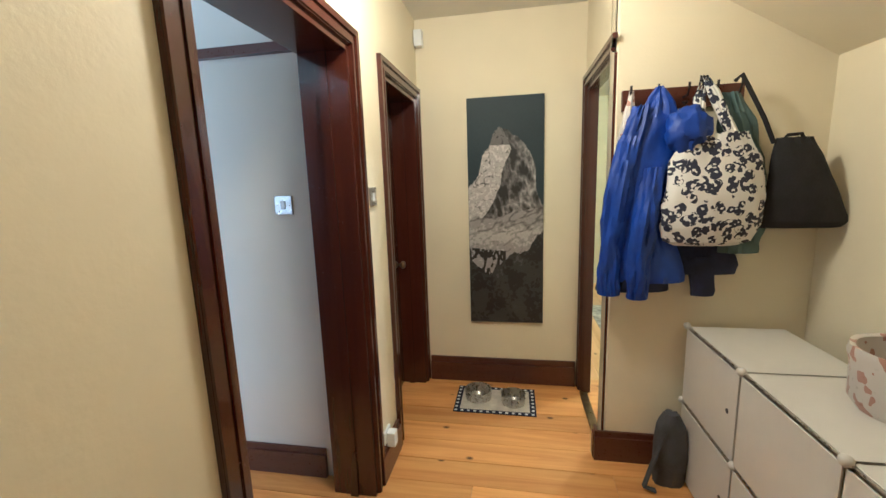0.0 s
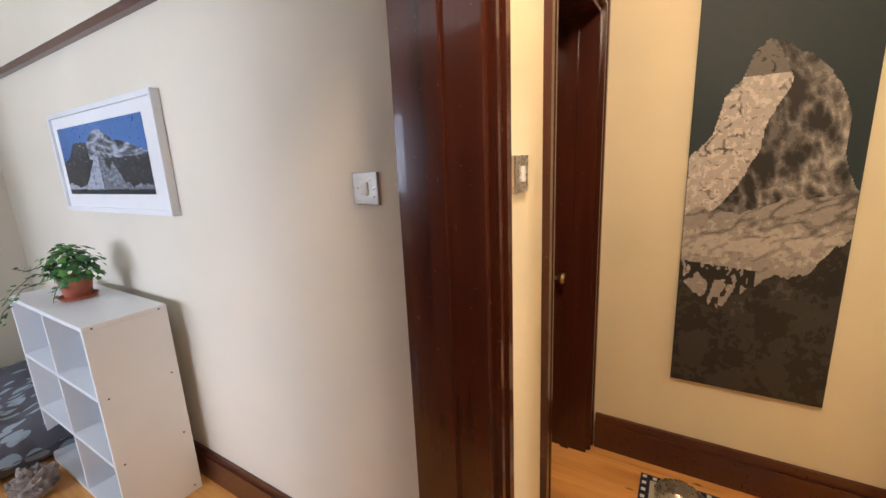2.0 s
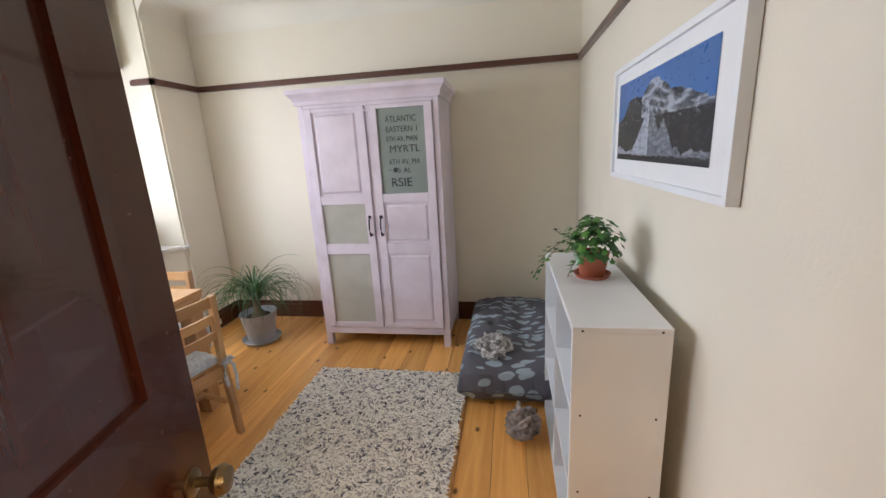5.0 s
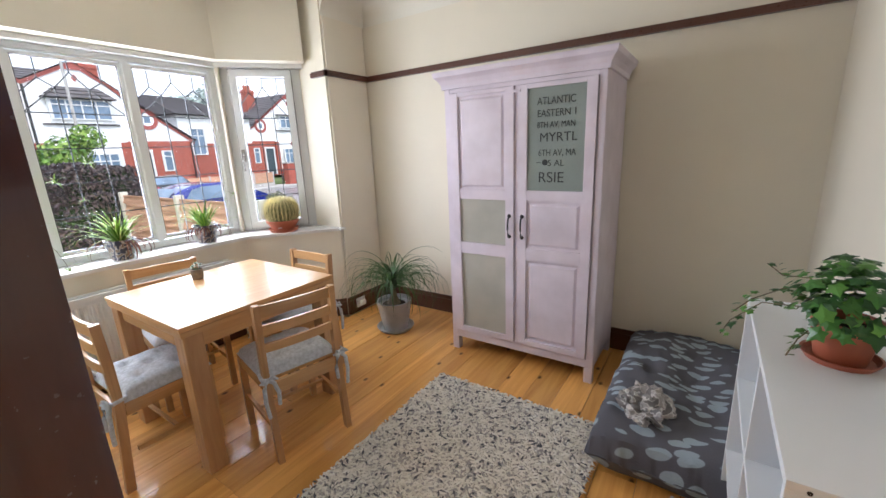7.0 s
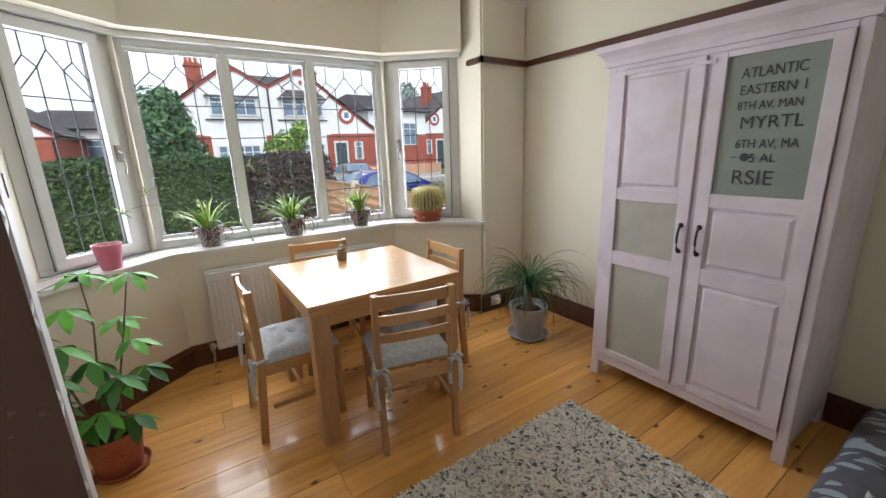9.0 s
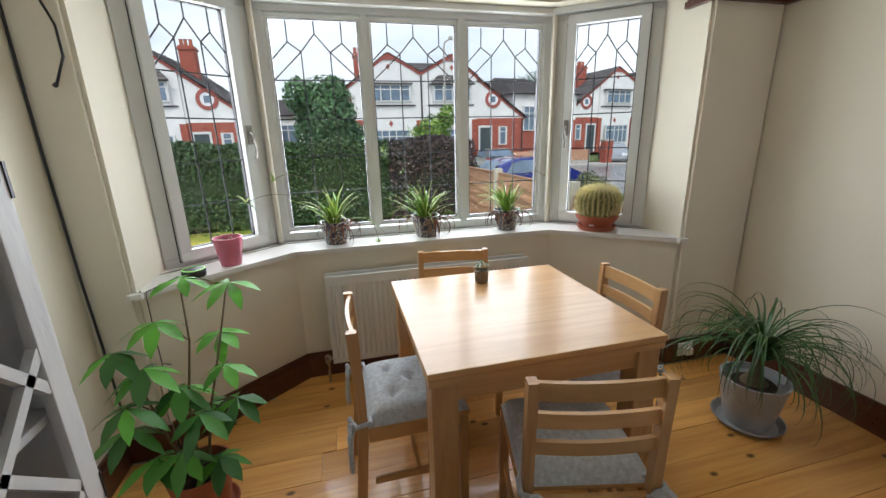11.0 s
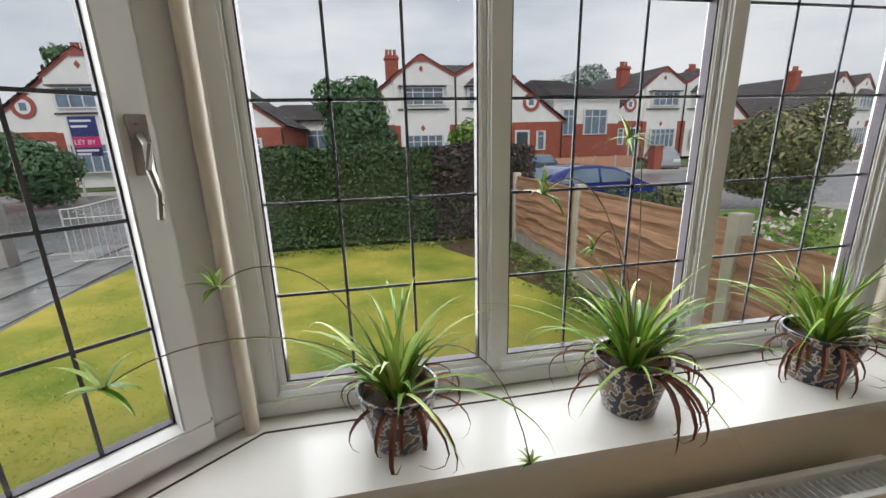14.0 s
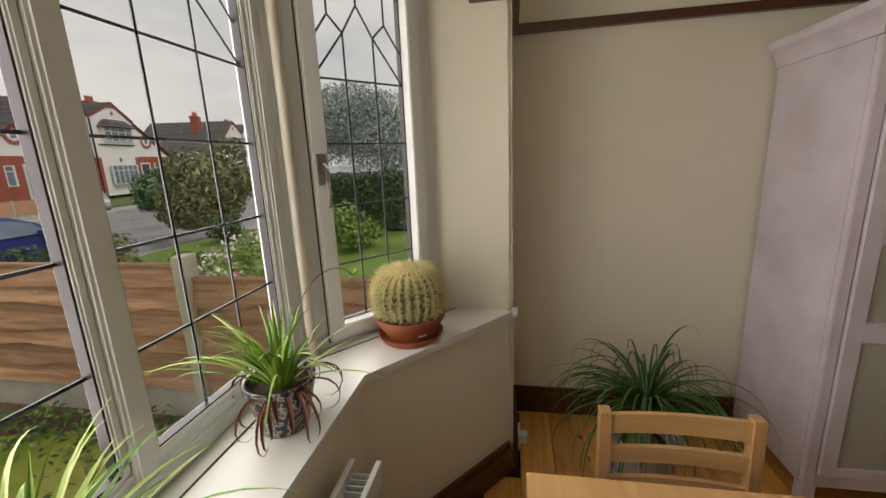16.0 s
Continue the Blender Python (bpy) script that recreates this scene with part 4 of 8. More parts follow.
def cube_shelf():
    s = thing("cube_shelf", "white low six-cube shelf unit standing along the cream wall", "shelf", (-1.99, 2.575, 0))
    L, D, H = 0.448, 0.143, 0.91
    part("top_board", bbox(-L, L, -D, D, H - 0.018, H, 0.002), M_WHITE, s)
    part("bottom_board", bbox(-L, L, -D, D, 0.0, 0.018, 0.002), M_WHITE, s)
    for x in (-L, L - 0.018):
        part("side_board", bbox(x, x + 0.018, -D, D, 0.018, H - 0.018, 0.002), M_WHITE, s)
    part("middle_board", bbox(-0.008, 0.008, -D + 0.002, D - 0.006, 0.018, H - 0.018, 0.001), M_WHITE, s)
    for z in (0.31, 0.605):
        for x0, x1 in ((-L + 0.018, -0.008), (0.008, L - 0.018)):
            part("shelf", bbox(x0, x1, -D + 0.002, D - 0.006, z - 0.008, z + 0.008, 0.001), M_WHITE, s)
    part("back_panel", bbox(-L + 0.002, L - 0.002, D - 0.005, D - 0.001, 0.018, H - 0.018, 0), M_WHITE, s)
    for y in (-D + 0.03, D - 0.03):
        for z in (0.31, 0.605, H - 0.012, 0.03):
            b = bmesh.new()
            lathe(b, [(0.004, 0), (0.0036, 0.0015), (0.0004, 0.0016)], 10, m=Matrix.Translation((L, y, z)) @ Matrix.Rotation(radians(90), 4, "Y"))
            part("screw", b, M_IRON, s)


cube_shelf()
for x, y, z, w, d, h, c in ((-1.66, 2.56, 0.319, 0.16, 0.12, 0.10, M_FLEECE), (-1.72, 2.56, 0.613, 0.13, 0.10, 0.07, M_CUSH)):
    p = part("folded_cloth", pad(w, d, h, [(0.4, 0.5)], 4), c, None, "small folded grey cloth lying on a shelf", True)
    p.location = (x, y, z)
    tagged(p, category="cloth")


def ribbon(bm, base, az, length, width, rise, droop, seg=7, fold=0.35, twist=0.0):
    """A long leaf that rises and falls over; az its heading."""
    p = Vector(base)
    d = Vector((math.cos(az), math.sin(az), 0))
    side = Vector((-math.sin(az), math.cos(az), 0))
    el = rise
    prev = None
    for i in range(seg + 1):
        t = i / seg
        w = width * (0.35 + 0.65 * math.sin(math.pi * min(1, t * 0.75 + 0.22))) * (1 - t ** 3) + 0.0003
        up = Vector((0, 0, 1)) * math.cos(el) - d * math.sin(el)
        row = [bm.verts.new(p - side * w + up * w * fold), bm.verts.new(p), bm.verts.new(p + side * w + up * w * fold)]
        if prev:
            bm.faces.new((prev[0], prev[1], row[1], row[0]))
            bm.faces.new((prev[1], prev[2], row[2], row[1]))
        prev = row
        p = p + (d * math.cos(el) + Vector((0, 0, 1)) * math.sin(el)) * (length / seg)
        el -= droop / seg * (0.5 + t)
        d = (d + side * twist / seg).normalized()
        side = Vector((-d.y, d.x, 0)).normalized()
    return p


def pot(parent, mat_, r0, r1, h, name="pot", wall=0.006, label=""):
    b = bmesh.new()
    lathe(b, [(r0 * 0.96, 0), (r0, 0.004), (r1, h - 0.004), (r1, h), (r1 - wall, h), (r1 - wall * 1.3, h - 0.02), (r0 - wall, 0.012), (0.0004, 0.012)], 32)
    part(name, b, mat_, parent, label, True)
    b = bmesh.new()
    q = r0 + (r1 - r0) * 0.8
    lathe(b, [(q - wall - 0.001, h * 0.55), (q - wall - 0.001, h * 0.80), (q * 0.5, h * 0.84), (0.0004, h * 0.82)], 20)
    part("soil", b, M_SOIL, parent, "", True)


def saucer(parent, mat_, r, h=0.018, z=0):
    b = bmesh.new()
    lathe(b, [(r * 0.85, z), (r, z + h), (r - 0.005, z + h), (r * 0.82, z + 0.005), (0.0004, z + 0.005)], 32)
    part("saucer", b, mat_, parent, "", True)


def spider_plant(x, y, seed, n, group, offsets):
    p = thing("spider_plant", "spider plant with striped leaves in a mottled pot on the sill", "plant", (x, y, 0.81), 0, group)
    pot(p, M_MOTTLE, 0.060, 0.088, 0.136)
    rnd = random.Random(seed)
    b = bmesh.new()
    for i in range(n):
        a = rnd.uniform(0, 2 * math.pi)
        r = rnd.uniform(0.0, 0.025)
        ribbon(b, (r * math.cos(a), r * math.sin(a), 0.10), a + rnd.uniform(-0.4, 0.4), rnd.uniform(0.14, 0.30), rnd.uniform(0.006, 0.011), rnd.uniform(1.0, 1.52), rnd.uniform(0.4, 2.0), 8, 0.4, rnd.uniform(-0.4, 0.4))
    for i in range(n // 4):
        a = rnd.uniform(0, 2 * math.pi)
        ribbon(b, (0.02 * math.cos(a), 0.02 * math.sin(a), 0.11), a, rnd.uniform(0.26, 0.40), rnd.uniform(0.003, 0.005), rnd.uniform(0.5, 1.0), rnd.uniform(0.8, 2.2), 10, 0.4, rnd.uniform(-0.6, 0.6))
    part("leaves", b, M_SPIDER, p, "pale striped arching leaves", True)
    b = bmesh.new()
    for i in range(22):
        a = rnd.uniform(0, 2 * math.pi)
        ribbon(b, (0.05 * math.cos(a), 0.05 * math.sin(a), 0.115), a, rnd.uniform(0.11, 0.25), rnd.uniform(0.003, 0.007), 0.3, rnd.uniform(3.0, 4.6), 8, 0.7, rnd.uniform(-1, 1))
    part("dried_leaves", b, M_DEAD, p, "dried brown hanging leaves", True)
    for ex, ey, ez, sz in offsets:
        b, bl = bmesh.new(), bmesh.new()
        e = Vector((ex - x, ey - y, ez - 0.81))
        top = max(0.30, e.z + 0.05)
        a0, a1, a2 = Vector((0.01, 0.01, 0.12)), Vector((e.x * 0.25, e.y * 0.25, top)), Vector((e.x * 0.8, e.y * 0.8, top + 0.02))
        pts = [((1 - t) ** 3) * a0 + 3 * t * (1 - t) ** 2 * a1 + 3 * t * t * (1 - t) * a2 + t ** 3 * e for t in (k / 12 for k in range(13))]
        tube(b, pts, 0.0013, 5)
        for j in range(9):
            ribbon(bl, e, rnd.uniform(0, 6.28), rnd.uniform(0.05, 0.09) * sz, 0.006 * sz, rnd.uniform(-0.3, 1.4), 1.2, 6, 0.4)
        part("plantlet", bl, M_SPIDER, part("runner", b, M_STEM, p, "thin arching runner", True), "small leafy offset", True)
    return p


G = "spider plants on the window sill"
spider_plant(-1.238, -0.955, 11, 34, G, ((-0.93, -0.93, 1.20, 0.8), (-0.80, -0.80, 1.10, 0.9), (-1.48, -0.80, 0.83, 0.5)))
spider_plant(-1.791, -0.945, 12, 60, G, ((-1.55, -0.94, 1.335, 0.9), (-1.72, -0.93, 1.44, 0.8), (-1.66, -0.93, 1.22, 0.5)))
spider_plant(-2.340, -0.945, 13, 44, G, ((-2.52, -0.80, 1.16, 0.5),))


def cactus():
    c = thing("cactus", "round barrel cactus with yellow spines in a terracotta pot", "plant", (-2.885, -0.745, 0.81))
    saucer(c, M_TERRA, 0.125, 0.028)
    b = bmesh.new()
    lathe(b, [(0.085, 0.008), (0.105, 0.045), (0.118, 0.062), (0.134, 0.085), (0.134, 0.10), (0.126, 0.10), (0.108, 0.075), (0.0004, 0.07)], 36)
    part("pot", b, M_TERRA, c, "", True)
    b = bmesh.new()
    lathe(b, [(0.118, 0.082), (0.06, 0.086), (0.0004, 0.088)], 24)
    part("soil", b, M_SOIL, c)
    b = bmesh.new()
    ribs, seg, R, H = 26, 104, 0.120, 0.215
    rings = []
    n = 16
    for i in range(n + 1):
        ph = -0.9 + (math.pi / 2 + 0.9) * i / n
        rings.append((max(0.002, R * math.cos(ph) ** 0.5 if math.cos(ph) > 0 else 0.002), 0.08 + H * 0.46 * (1 + math.sin(ph)) - 0.01))
    vr = []
    for r, z in rings:
        vr.append([b.verts.new((r * (1 + 0.08 * math.cos(ribs * 2 * math.pi * k / seg)) * math.cos(2 * math.pi * k / seg), r * (1 + 0.08 * math.cos(ribs * 2 * math.pi * k / seg)) * math.sin(2 * math.pi * k / seg), z)) for k in range(seg)])
    for a, q in zip(vr, vr[1:]):
        for k in range(seg):
            b.faces.new((a[k], a[(k + 1) % seg], q[(k + 1) % seg], q[k]))
    b.faces.new(vr[-1])
    part("body", b, mat("cactus_skin", (0.075, 0.10, 0.03), 0.6, 0, 0.2, 20), c, "", True)
    rnd = random.Random(8)
    verts, faces = [], []
    for k in range(ribs):
        a0 = 2 * math.pi * k / ribs
        for i in range(2, n + 1):
            for h in (0, 0.5):
                if i + h > n:
                    continue
                r = rings[i][0] * (1 - h) + rings[min(n, i + 1)][0] * h
                z = rings[i][1] * (1 - h) + rings[min(n, i + 1)][1] * h
                base = Vector((r * 1.05 * math.cos(a0), r * 1.05 * math.sin(a0), z))
                out = Vector((math.cos(a0) * r / R, math.sin(a0) * r / R, (z - 0.19) / 0.1)).normalized()
                for s in range(12):
                    d = (out * 0.8 + Vector((rnd.uniform(-1, 1), rnd.uniform(-1, 1), rnd.uniform(-1, 1)))).normalized()
                    L = rnd.uniform(0.016, 0.040)
                    u = d.orthogonal().normalized() * 0.0011
                    v = d.cross(u)
                    m = len(verts)
                    verts += [base + u, base - u * 0.5 + v, base - u * 0.5 - v, base + d * L]
                    faces += [(m, m + 1, m + 3), (m + 1, m + 2, m + 3), (m + 2, m, m + 3)]
    me = bpy.data.meshes.new("spines")
    me.from_pydata([tuple(v) for v in verts], [], faces)
    me.materials.append(mat("yellow_spines", (0.72, 0.64, 0.34), 0.5, 0, 0.25, 10))
    o = new("spines", me)
    o.parent = c
    tagged(o, "dense yellow spines", kind="stuff")
    part("pot_label", bbox(0.1015, 0.104, -0.015, 0.015, 0.038, 0.054, 0, Matrix.Rotation(radians(38), 4, "Z")), M_WHITE, c)


cactus()

p = thing("flower_pot", "empty pink glazed pot with dead stalks on the sill", "plant pot", (-0.712, -0.685, 0.81))
pot(p, M_PINK, 0.048, 0.070, 0.145)
b = bmesh.new()
rnd = random.Random(2)
for i in range(9):
    a, r = rnd.uniform(0, 6.28), rnd.uniform(0, 0.035)
    tube(b, [(r * math.cos(a), r * math.sin(a), 0.11), (r * 1.3 * math.cos(a + 0.4), r * 1.3 * math.sin(a + 0.4), rnd.uniform(0.13, 0.15))], 0.007, 7, 0.004)
part("dead_stalk", b, mat("dry_pale_stalk", (0.42, 0.33, 0.24), 0.8, 0, 0.3, 30), p, "", True)

p = thing("smart_speaker", "small black round speaker with a green ring on the sill", "speaker", (-0.585, -0.535, 0.81))
b = bmesh.new()
lathe(b, [(0.046, 0), (0.05, 0.006), (0.051, 0.030), (0.047, 0.036), (0.0004, 0.038)], 36)
part("body", b, M_BLACK, p, "", True)
b = bmesh.new()
lathe(b, [(0.0475, 0.0352), (0.0475, 0.0372), (0.044, 0.0380), (0.044, 0.036)], 36)
gm = mat("green_light_ring", (0.3, 0.6, 0.15), 0.4)
gm.node_tree.nodes["Principled BSDF"].inputs["Emission Color"].default_value = (0.35, 0.8, 0.2, 1)
gm.node_tree.nodes["Principled BSDF"].inputs["Emission Strength"].default_value = 0.6
part("light_ring", b, gm, p, "glowing green ring", True)
b = bmesh.new()
tube(b, [(0.05, 0.01, 0.01), (0.075, 0.02, 0.006), (0.09, 0.05, 0.004), (0.11, 0.10, 0.003), (0.135, 0.17, 0.002), (0.125, 0.20, -0.02), (0.12, 0.215, -0.2), (0.118, 0.212, -0.55), (0.12, 0.2, -0.803)], 0.0022, 6)
part("cable", b, M_BLACK, p, "", True)


def ponytail():
    p = thing("ponytail_palm", "ponytail palm with thin leaves in a grey glazed pot", "plant", (-3.16, 0.205, 0))
    saucer(p, M_POTC, 0.155, 0.03)
    b = bmesh.new()
    lathe(b, [(0.098, 0.006), (0.10, 0.01), (0.142, 0.235), (0.145, 0.25), (0.134, 0.25), (0.125, 0.22), (0.0004, 0.21)], 40)
    part("pot", b, M_POTC, p, "", True)
    b = bmesh.new()
    lathe(b, [(0.127, 0.213), (0.06, 0.222), (0.0004, 0.225)], 24)
    part("soil", b, M_SOIL, p, "", True)
    b = bmesh.new()
    lathe(b, [(0.05, 0.20), (0.058, 0.225), (0.03, 0.27), (0.022, 0.34), (0.018, 0.37)], 16)
    part("trunk", b, M_STEM, p, "swollen brown trunk", True)
    rnd = random.Random(21)
    b = bmesh.new()
    for i in range(150):
        a = rnd.uniform(0, 6.283)
        ribbon(b, (0.01 * math.cos(a), 0.01 * math.sin(a), 0.36 + rnd.uniform(-0.03, 0.03)), a, rnd.uniform(0.36, 0.74), rnd.uniform(0.0034, 0.0056), rnd.uniform(0.5, 1.45), rnd.uniform(2.9, 4.4), 14, 0.5, rnd.uniform(-0.5, 0.5))
    part("leaves", b, M_GRASSLEAF, p, "long thin drooping green leaves", True)


ponytail()


def leaflet(b, p, d, up, L, w):
    d = d.normalized()
    s = d.cross(up).normalized()
    prof = ((0, 0.0), (0.2, 0.45), (0.5, 1.0), (0.78, 0.7), (1, 0.0))
    prev = None
    for t, k in prof:
        c = p + d * L * t - Vector((0, 0, 1)) * 0.35 * L * t * t
        row = [b.verts.new(c - s * w * (k + 0.02) + up * 0.15 * w * k), b.verts.new(c), b.verts.new(c + s * w * (k + 0.02) + up * 0.15 * w * k)]
        if prev:
            b.faces.new((prev[0], prev[1], row[1], row[0]))
            b.faces.new((prev[1], prev[2], row[2], row[1]))
        prev = row


def money_tree():
    p = thing("money_tree", "tall pachira plant with palmate green leaves in a terracotta pot", "plant", (-0.66, 0.02, 0))
    saucer(p, M_TERRA, 0.12, 0.02)
    pot(p, M_TERRA, 0.085, 0.115, 0.21)
    rnd = random.Random(4)
    st = bmesh.new()
    lf, lt = bmesh.new(), bmesh.new()
    stems = [[Vector(v) for v in q] for q in (((0, 0, 0.16), (0.01, -0.06, 0.45), (-0.01, -0.13, 0.68), (0.01, -0.20, 0.87)),
             ((-0.03, 0.0, 0.16), (-0.06, -0.04, 0.4), (-0.12, -0.10, 0.66), (-0.16, -0.14, 0.85)),
             ((0.03, 0, 0.16), (0.08, 0.0, 0.38), (0.12, 0.0, 0.58), (0.16, 0.0, 0.70)))]
    for q in stems:
        tube(st, q, 0.006, 7, 0.003)
    tufts = ((0.008, -0.225, 0.905, 1), (-0.176, -0.162, 0.89, 1), (-0.09, -0.22, 0.66, 1), (0.06, -0.06, 0.80, 1), (0.19, -0.02, 0.72, 0), (0.10, 0.0, 0.655, 0), (0.02, -0.03, 0.55, 0),
             (-0.14, -0.05, 0.60, 0), (-0.17, -0.02, 0.47, 0), (-0.09, 0.03, 0.26, 0), (0.18, 0.03, 0.44, 0), (0.10, 0.05, 0.32, 0), (-0.04, -0.12, 0.40, 0), (0.06, -0.13, 0.49, 0), (0.0, 0.10, 0.36, 0), (0.14, 0.08, 0.56, 0), (-0.08, 0.10, 0.50, 0))
    for k, (x, y, z, fresh) in enumerate(tufts):
        tip = Vector((x, y, z))
        best = min((q[i].lerp(q[i + 1], t / 8) for q in stems for i in range(3) for t in range(9)), key=lambda c: (c - tip - Vector((0, 0, -0.09))).length)
        tube(st, [best, best.lerp(tip, 0.5) + Vector((0, 0, 0.02)), tip], 0.0024, 5)
        n = rnd.choice((5, 6, 6, 7))
        a0 = rnd.uniform(0, 6.28)
        for j in range(n):
            b2 = a0 + j * 2 * math.pi / n + rnd.uniform(-0.15, 0.15)
            d = Vector((math.cos(b2), math.sin(b2), rnd.uniform(-0.35, 0.12) - (0 if fresh else 0.25)))
            leaflet(lt if fresh else lf, tip, d, Vector((0, 0, 1)), rnd.uniform(0.10, 0.145), rnd.uniform(0.022, 0.031))
    part("stem", st, M_STEM, p, "thin woody stems", True)
    part("leaves", lf, M_LEAFMIX, p, "dark glossy palmate leaves", True)
    part("young_leaves", lt, M_LEAF2, p, "bright green young palmate leaves", True)


money_tree()


def ivy():
    p = thing("ivy_plant", "trailing ivy in a terracotta pot on the white shelf", "plant", (-2.05, 2.585, 0.91))
    saucer(p, M_TERRA, 0.075, 0.016)
    pot(p, M_TERRA, 0.048, 0.066, 0.105)
    rnd = random.Random(9)
    b, st = bmesh.new(), bmesh.new()

    def leaf(c, nrm, s):
        u = nrm.orthogonal().normalized()
        a0 = rnd.uniform(0, 6.28)
        v = nrm.cross(u)
        pts = []
        for k, rr in enumerate((1.0, 0.5, 0.75, 0.45, 0.6, 0.3, 0.6, 0.45, 0.75, 0.5)):
            a = a0 + k * 2 * math.pi / 10
            pts.append(b.verts.new(c + (u * math.cos(a) + v * math.sin(a)) * s * rr - nrm * s * 0.15 * rr))
        cc = b.verts.new(c + nrm * s * 0.05)
        for k in range(10):
            b.faces.new((cc, pts[k], pts[(k + 1) % 10]))

    for i in range(230):
        a, el = rnd.uniform(0, 6.28), rnd.uniform(-0.35, 1.45)
        r = rnd.uniform(0.07, 0.15)
        c = Vector((math.cos(a) * math.cos(el) * r * 1.05, math.sin(a) * math.cos(el) * r * 0.8, 0.135 + math.sin(el) * r * 0.85))
        leaf(c, (c - Vector((0, 0, 0.08)) + Vector((rnd.uniform(-0.05, 0.05), rnd.uniform(-0.05, 0.05), 0.04))).normalized(), rnd.uniform(0.018, 0.032))
    trails = [((-0.05, -0.05, 0.12), (-0.14, -0.10, 0.12), (-0.22, -0.16, 0.05), (-0.27, -0.20, -0.02)), ((-0.05, -0.02, 0.14), (-0.16, -0.05, 0.15), (-0.27, -0.09, 0.12), (-0.36, -0.12, 0.13)), ((-0.06, -0.06, 0.1), (-0.17, -0.14, 0.06), (-0.28, -0.2, -0.05), (-0.32, -0.22, -0.12)), ((0.03, -0.05, 0.1), (0.06, -0.09, 0.06), (0.08, -0.11, 0.02))]
    for tr in trails:
        tube(st, tr, 0.0018, 5)
        P = [Vector(v) for v in tr]
        for i in range(16):
            t = i / 16 * (len(P) - 1)
            k = int(t)
            c = P[k].lerp(P[k + 1], t - k) + Vector((rnd.uniform(-0.02, 0.02), rnd.uniform(-0.02, 0.02), rnd.uniform(-0.01, 0.02)))
            leaf(c, Vector((rnd.uniform(-0.5, 0.5), rnd.uniform(-0.9, 0.1), 1)).normalized(), rnd.uniform(0.013, 0.024))
    part("leaves", b, M_IVYMIX, p, "small lobed green leaves", False)
    part("stem", st, M_STEM, p, "", True)


ivy()

p = thing("succulent", "small grey green succulent in a brown pot on the table", "plant", (-1.892, -0.19, 0.751))
b = bmesh.new()
lathe(b, [(0.029, 0), (0.031, 0.004), (0.033, 0.030), (0.032, 0.058), (0.029, 0.060), (0.028, 0.05), (0.0004, 0.05)], 28)
part("pot", b, mat("brown_stoneware", (0.20, 0.15, 0.10), 0.45, 0, 0.35, 40), p, "small brown stoneware pot", True)
b = bmesh.new()
lathe(b, [(0.0285, 0.050), (0.015, 0.053), (0.0004, 0.054)], 16)
part("soil", b, M_SOIL, p, "", True)
b = bmesh.new()
for cx, cy, cz, sc in ((0, 0, 0.086, 1), (0.022, 0.008, 0.074, 0.8), (-0.020, 0.012, 0.078, 0.85), (0.006, -0.022, 0.070, 0.7)):
    tube(b, [(cx * 0.3, cy * 0.3, 0.05), (cx, cy, cz)], 0.0025, 5)
    for i in range(13):
        a = i * 2.4
        leaflet(b, Vector((cx, cy, cz + 0.0006 * i)), Vector((math.cos(a), math.sin(a), 0.35 + 0.11 * i)), Vector((0, 0, 1)), (0.030 - 0.0012 * i) * sc, 0.0045)
part("leaves", b, mat("grey_green_leaf", (0.17, 0.25, 0.14), 0.5, 0, 0.25, 30), p, "grey green fleshy rosettes", True)

# ---- pictures and fittings on the walls ----
def picture_grid(name, x0, x1, z0, z1, y, nx, nz, fn, mats, parent):
    """A flat print: a fine grid whose cells take one of the inks, by fn(u, v)."""
    verts = [(x0 + (x1 - x0) * i / nx, y, z0 + (z1 - z0) * j / nz) for j in range(nz + 1) for i in range(nx + 1)]
    faces = [(j * (nx + 1) + i, j * (nx + 1) + i + 1, (j + 1) * (nx + 1) + i + 1, (j + 1) * (nx + 1) + i) for j in range(nz) for i in range(nx)]
    me = bpy.data.meshes.new(name)
    me.from_pydata(verts, [], faces)
    for m in mats:
        me.materials.append(m)
    k = 0
    for j in range(nz):
        for i in range(nx):
            me.polygons[k].material_index = fn((i + 0.5) / nx, (j + 0.5) / nz)
            k += 1
    ob = new(name, me)
    ob.parent = parent
    return ob


def fbm(x, y, s=0.0):
    return noise.noise((x, y, s)) + 0.5 * noise.noise((2 * x, 2 * y, s + 3)) + 0.25 * noise.noise((4 * x, 4 * y, s + 7))


def lerp_line(pts, u):
    for (a, b), (c, d) in zip(pts, pts[1:]):
        if u <= c:
            return b + (d - b) * (u - a) / (c - a)
    return pts[-1][1]


def tone(x, levels):
    return 1 + int(max(0, min(levels - 1, x * levels)))


def ridged(x, y, s=0.0):
    return 1 - 2.2 * abs(noise.noise((x, y, s))) - 1.1 * abs(noise.noise((2.3 * x, 2.3 * y, s + 5)))


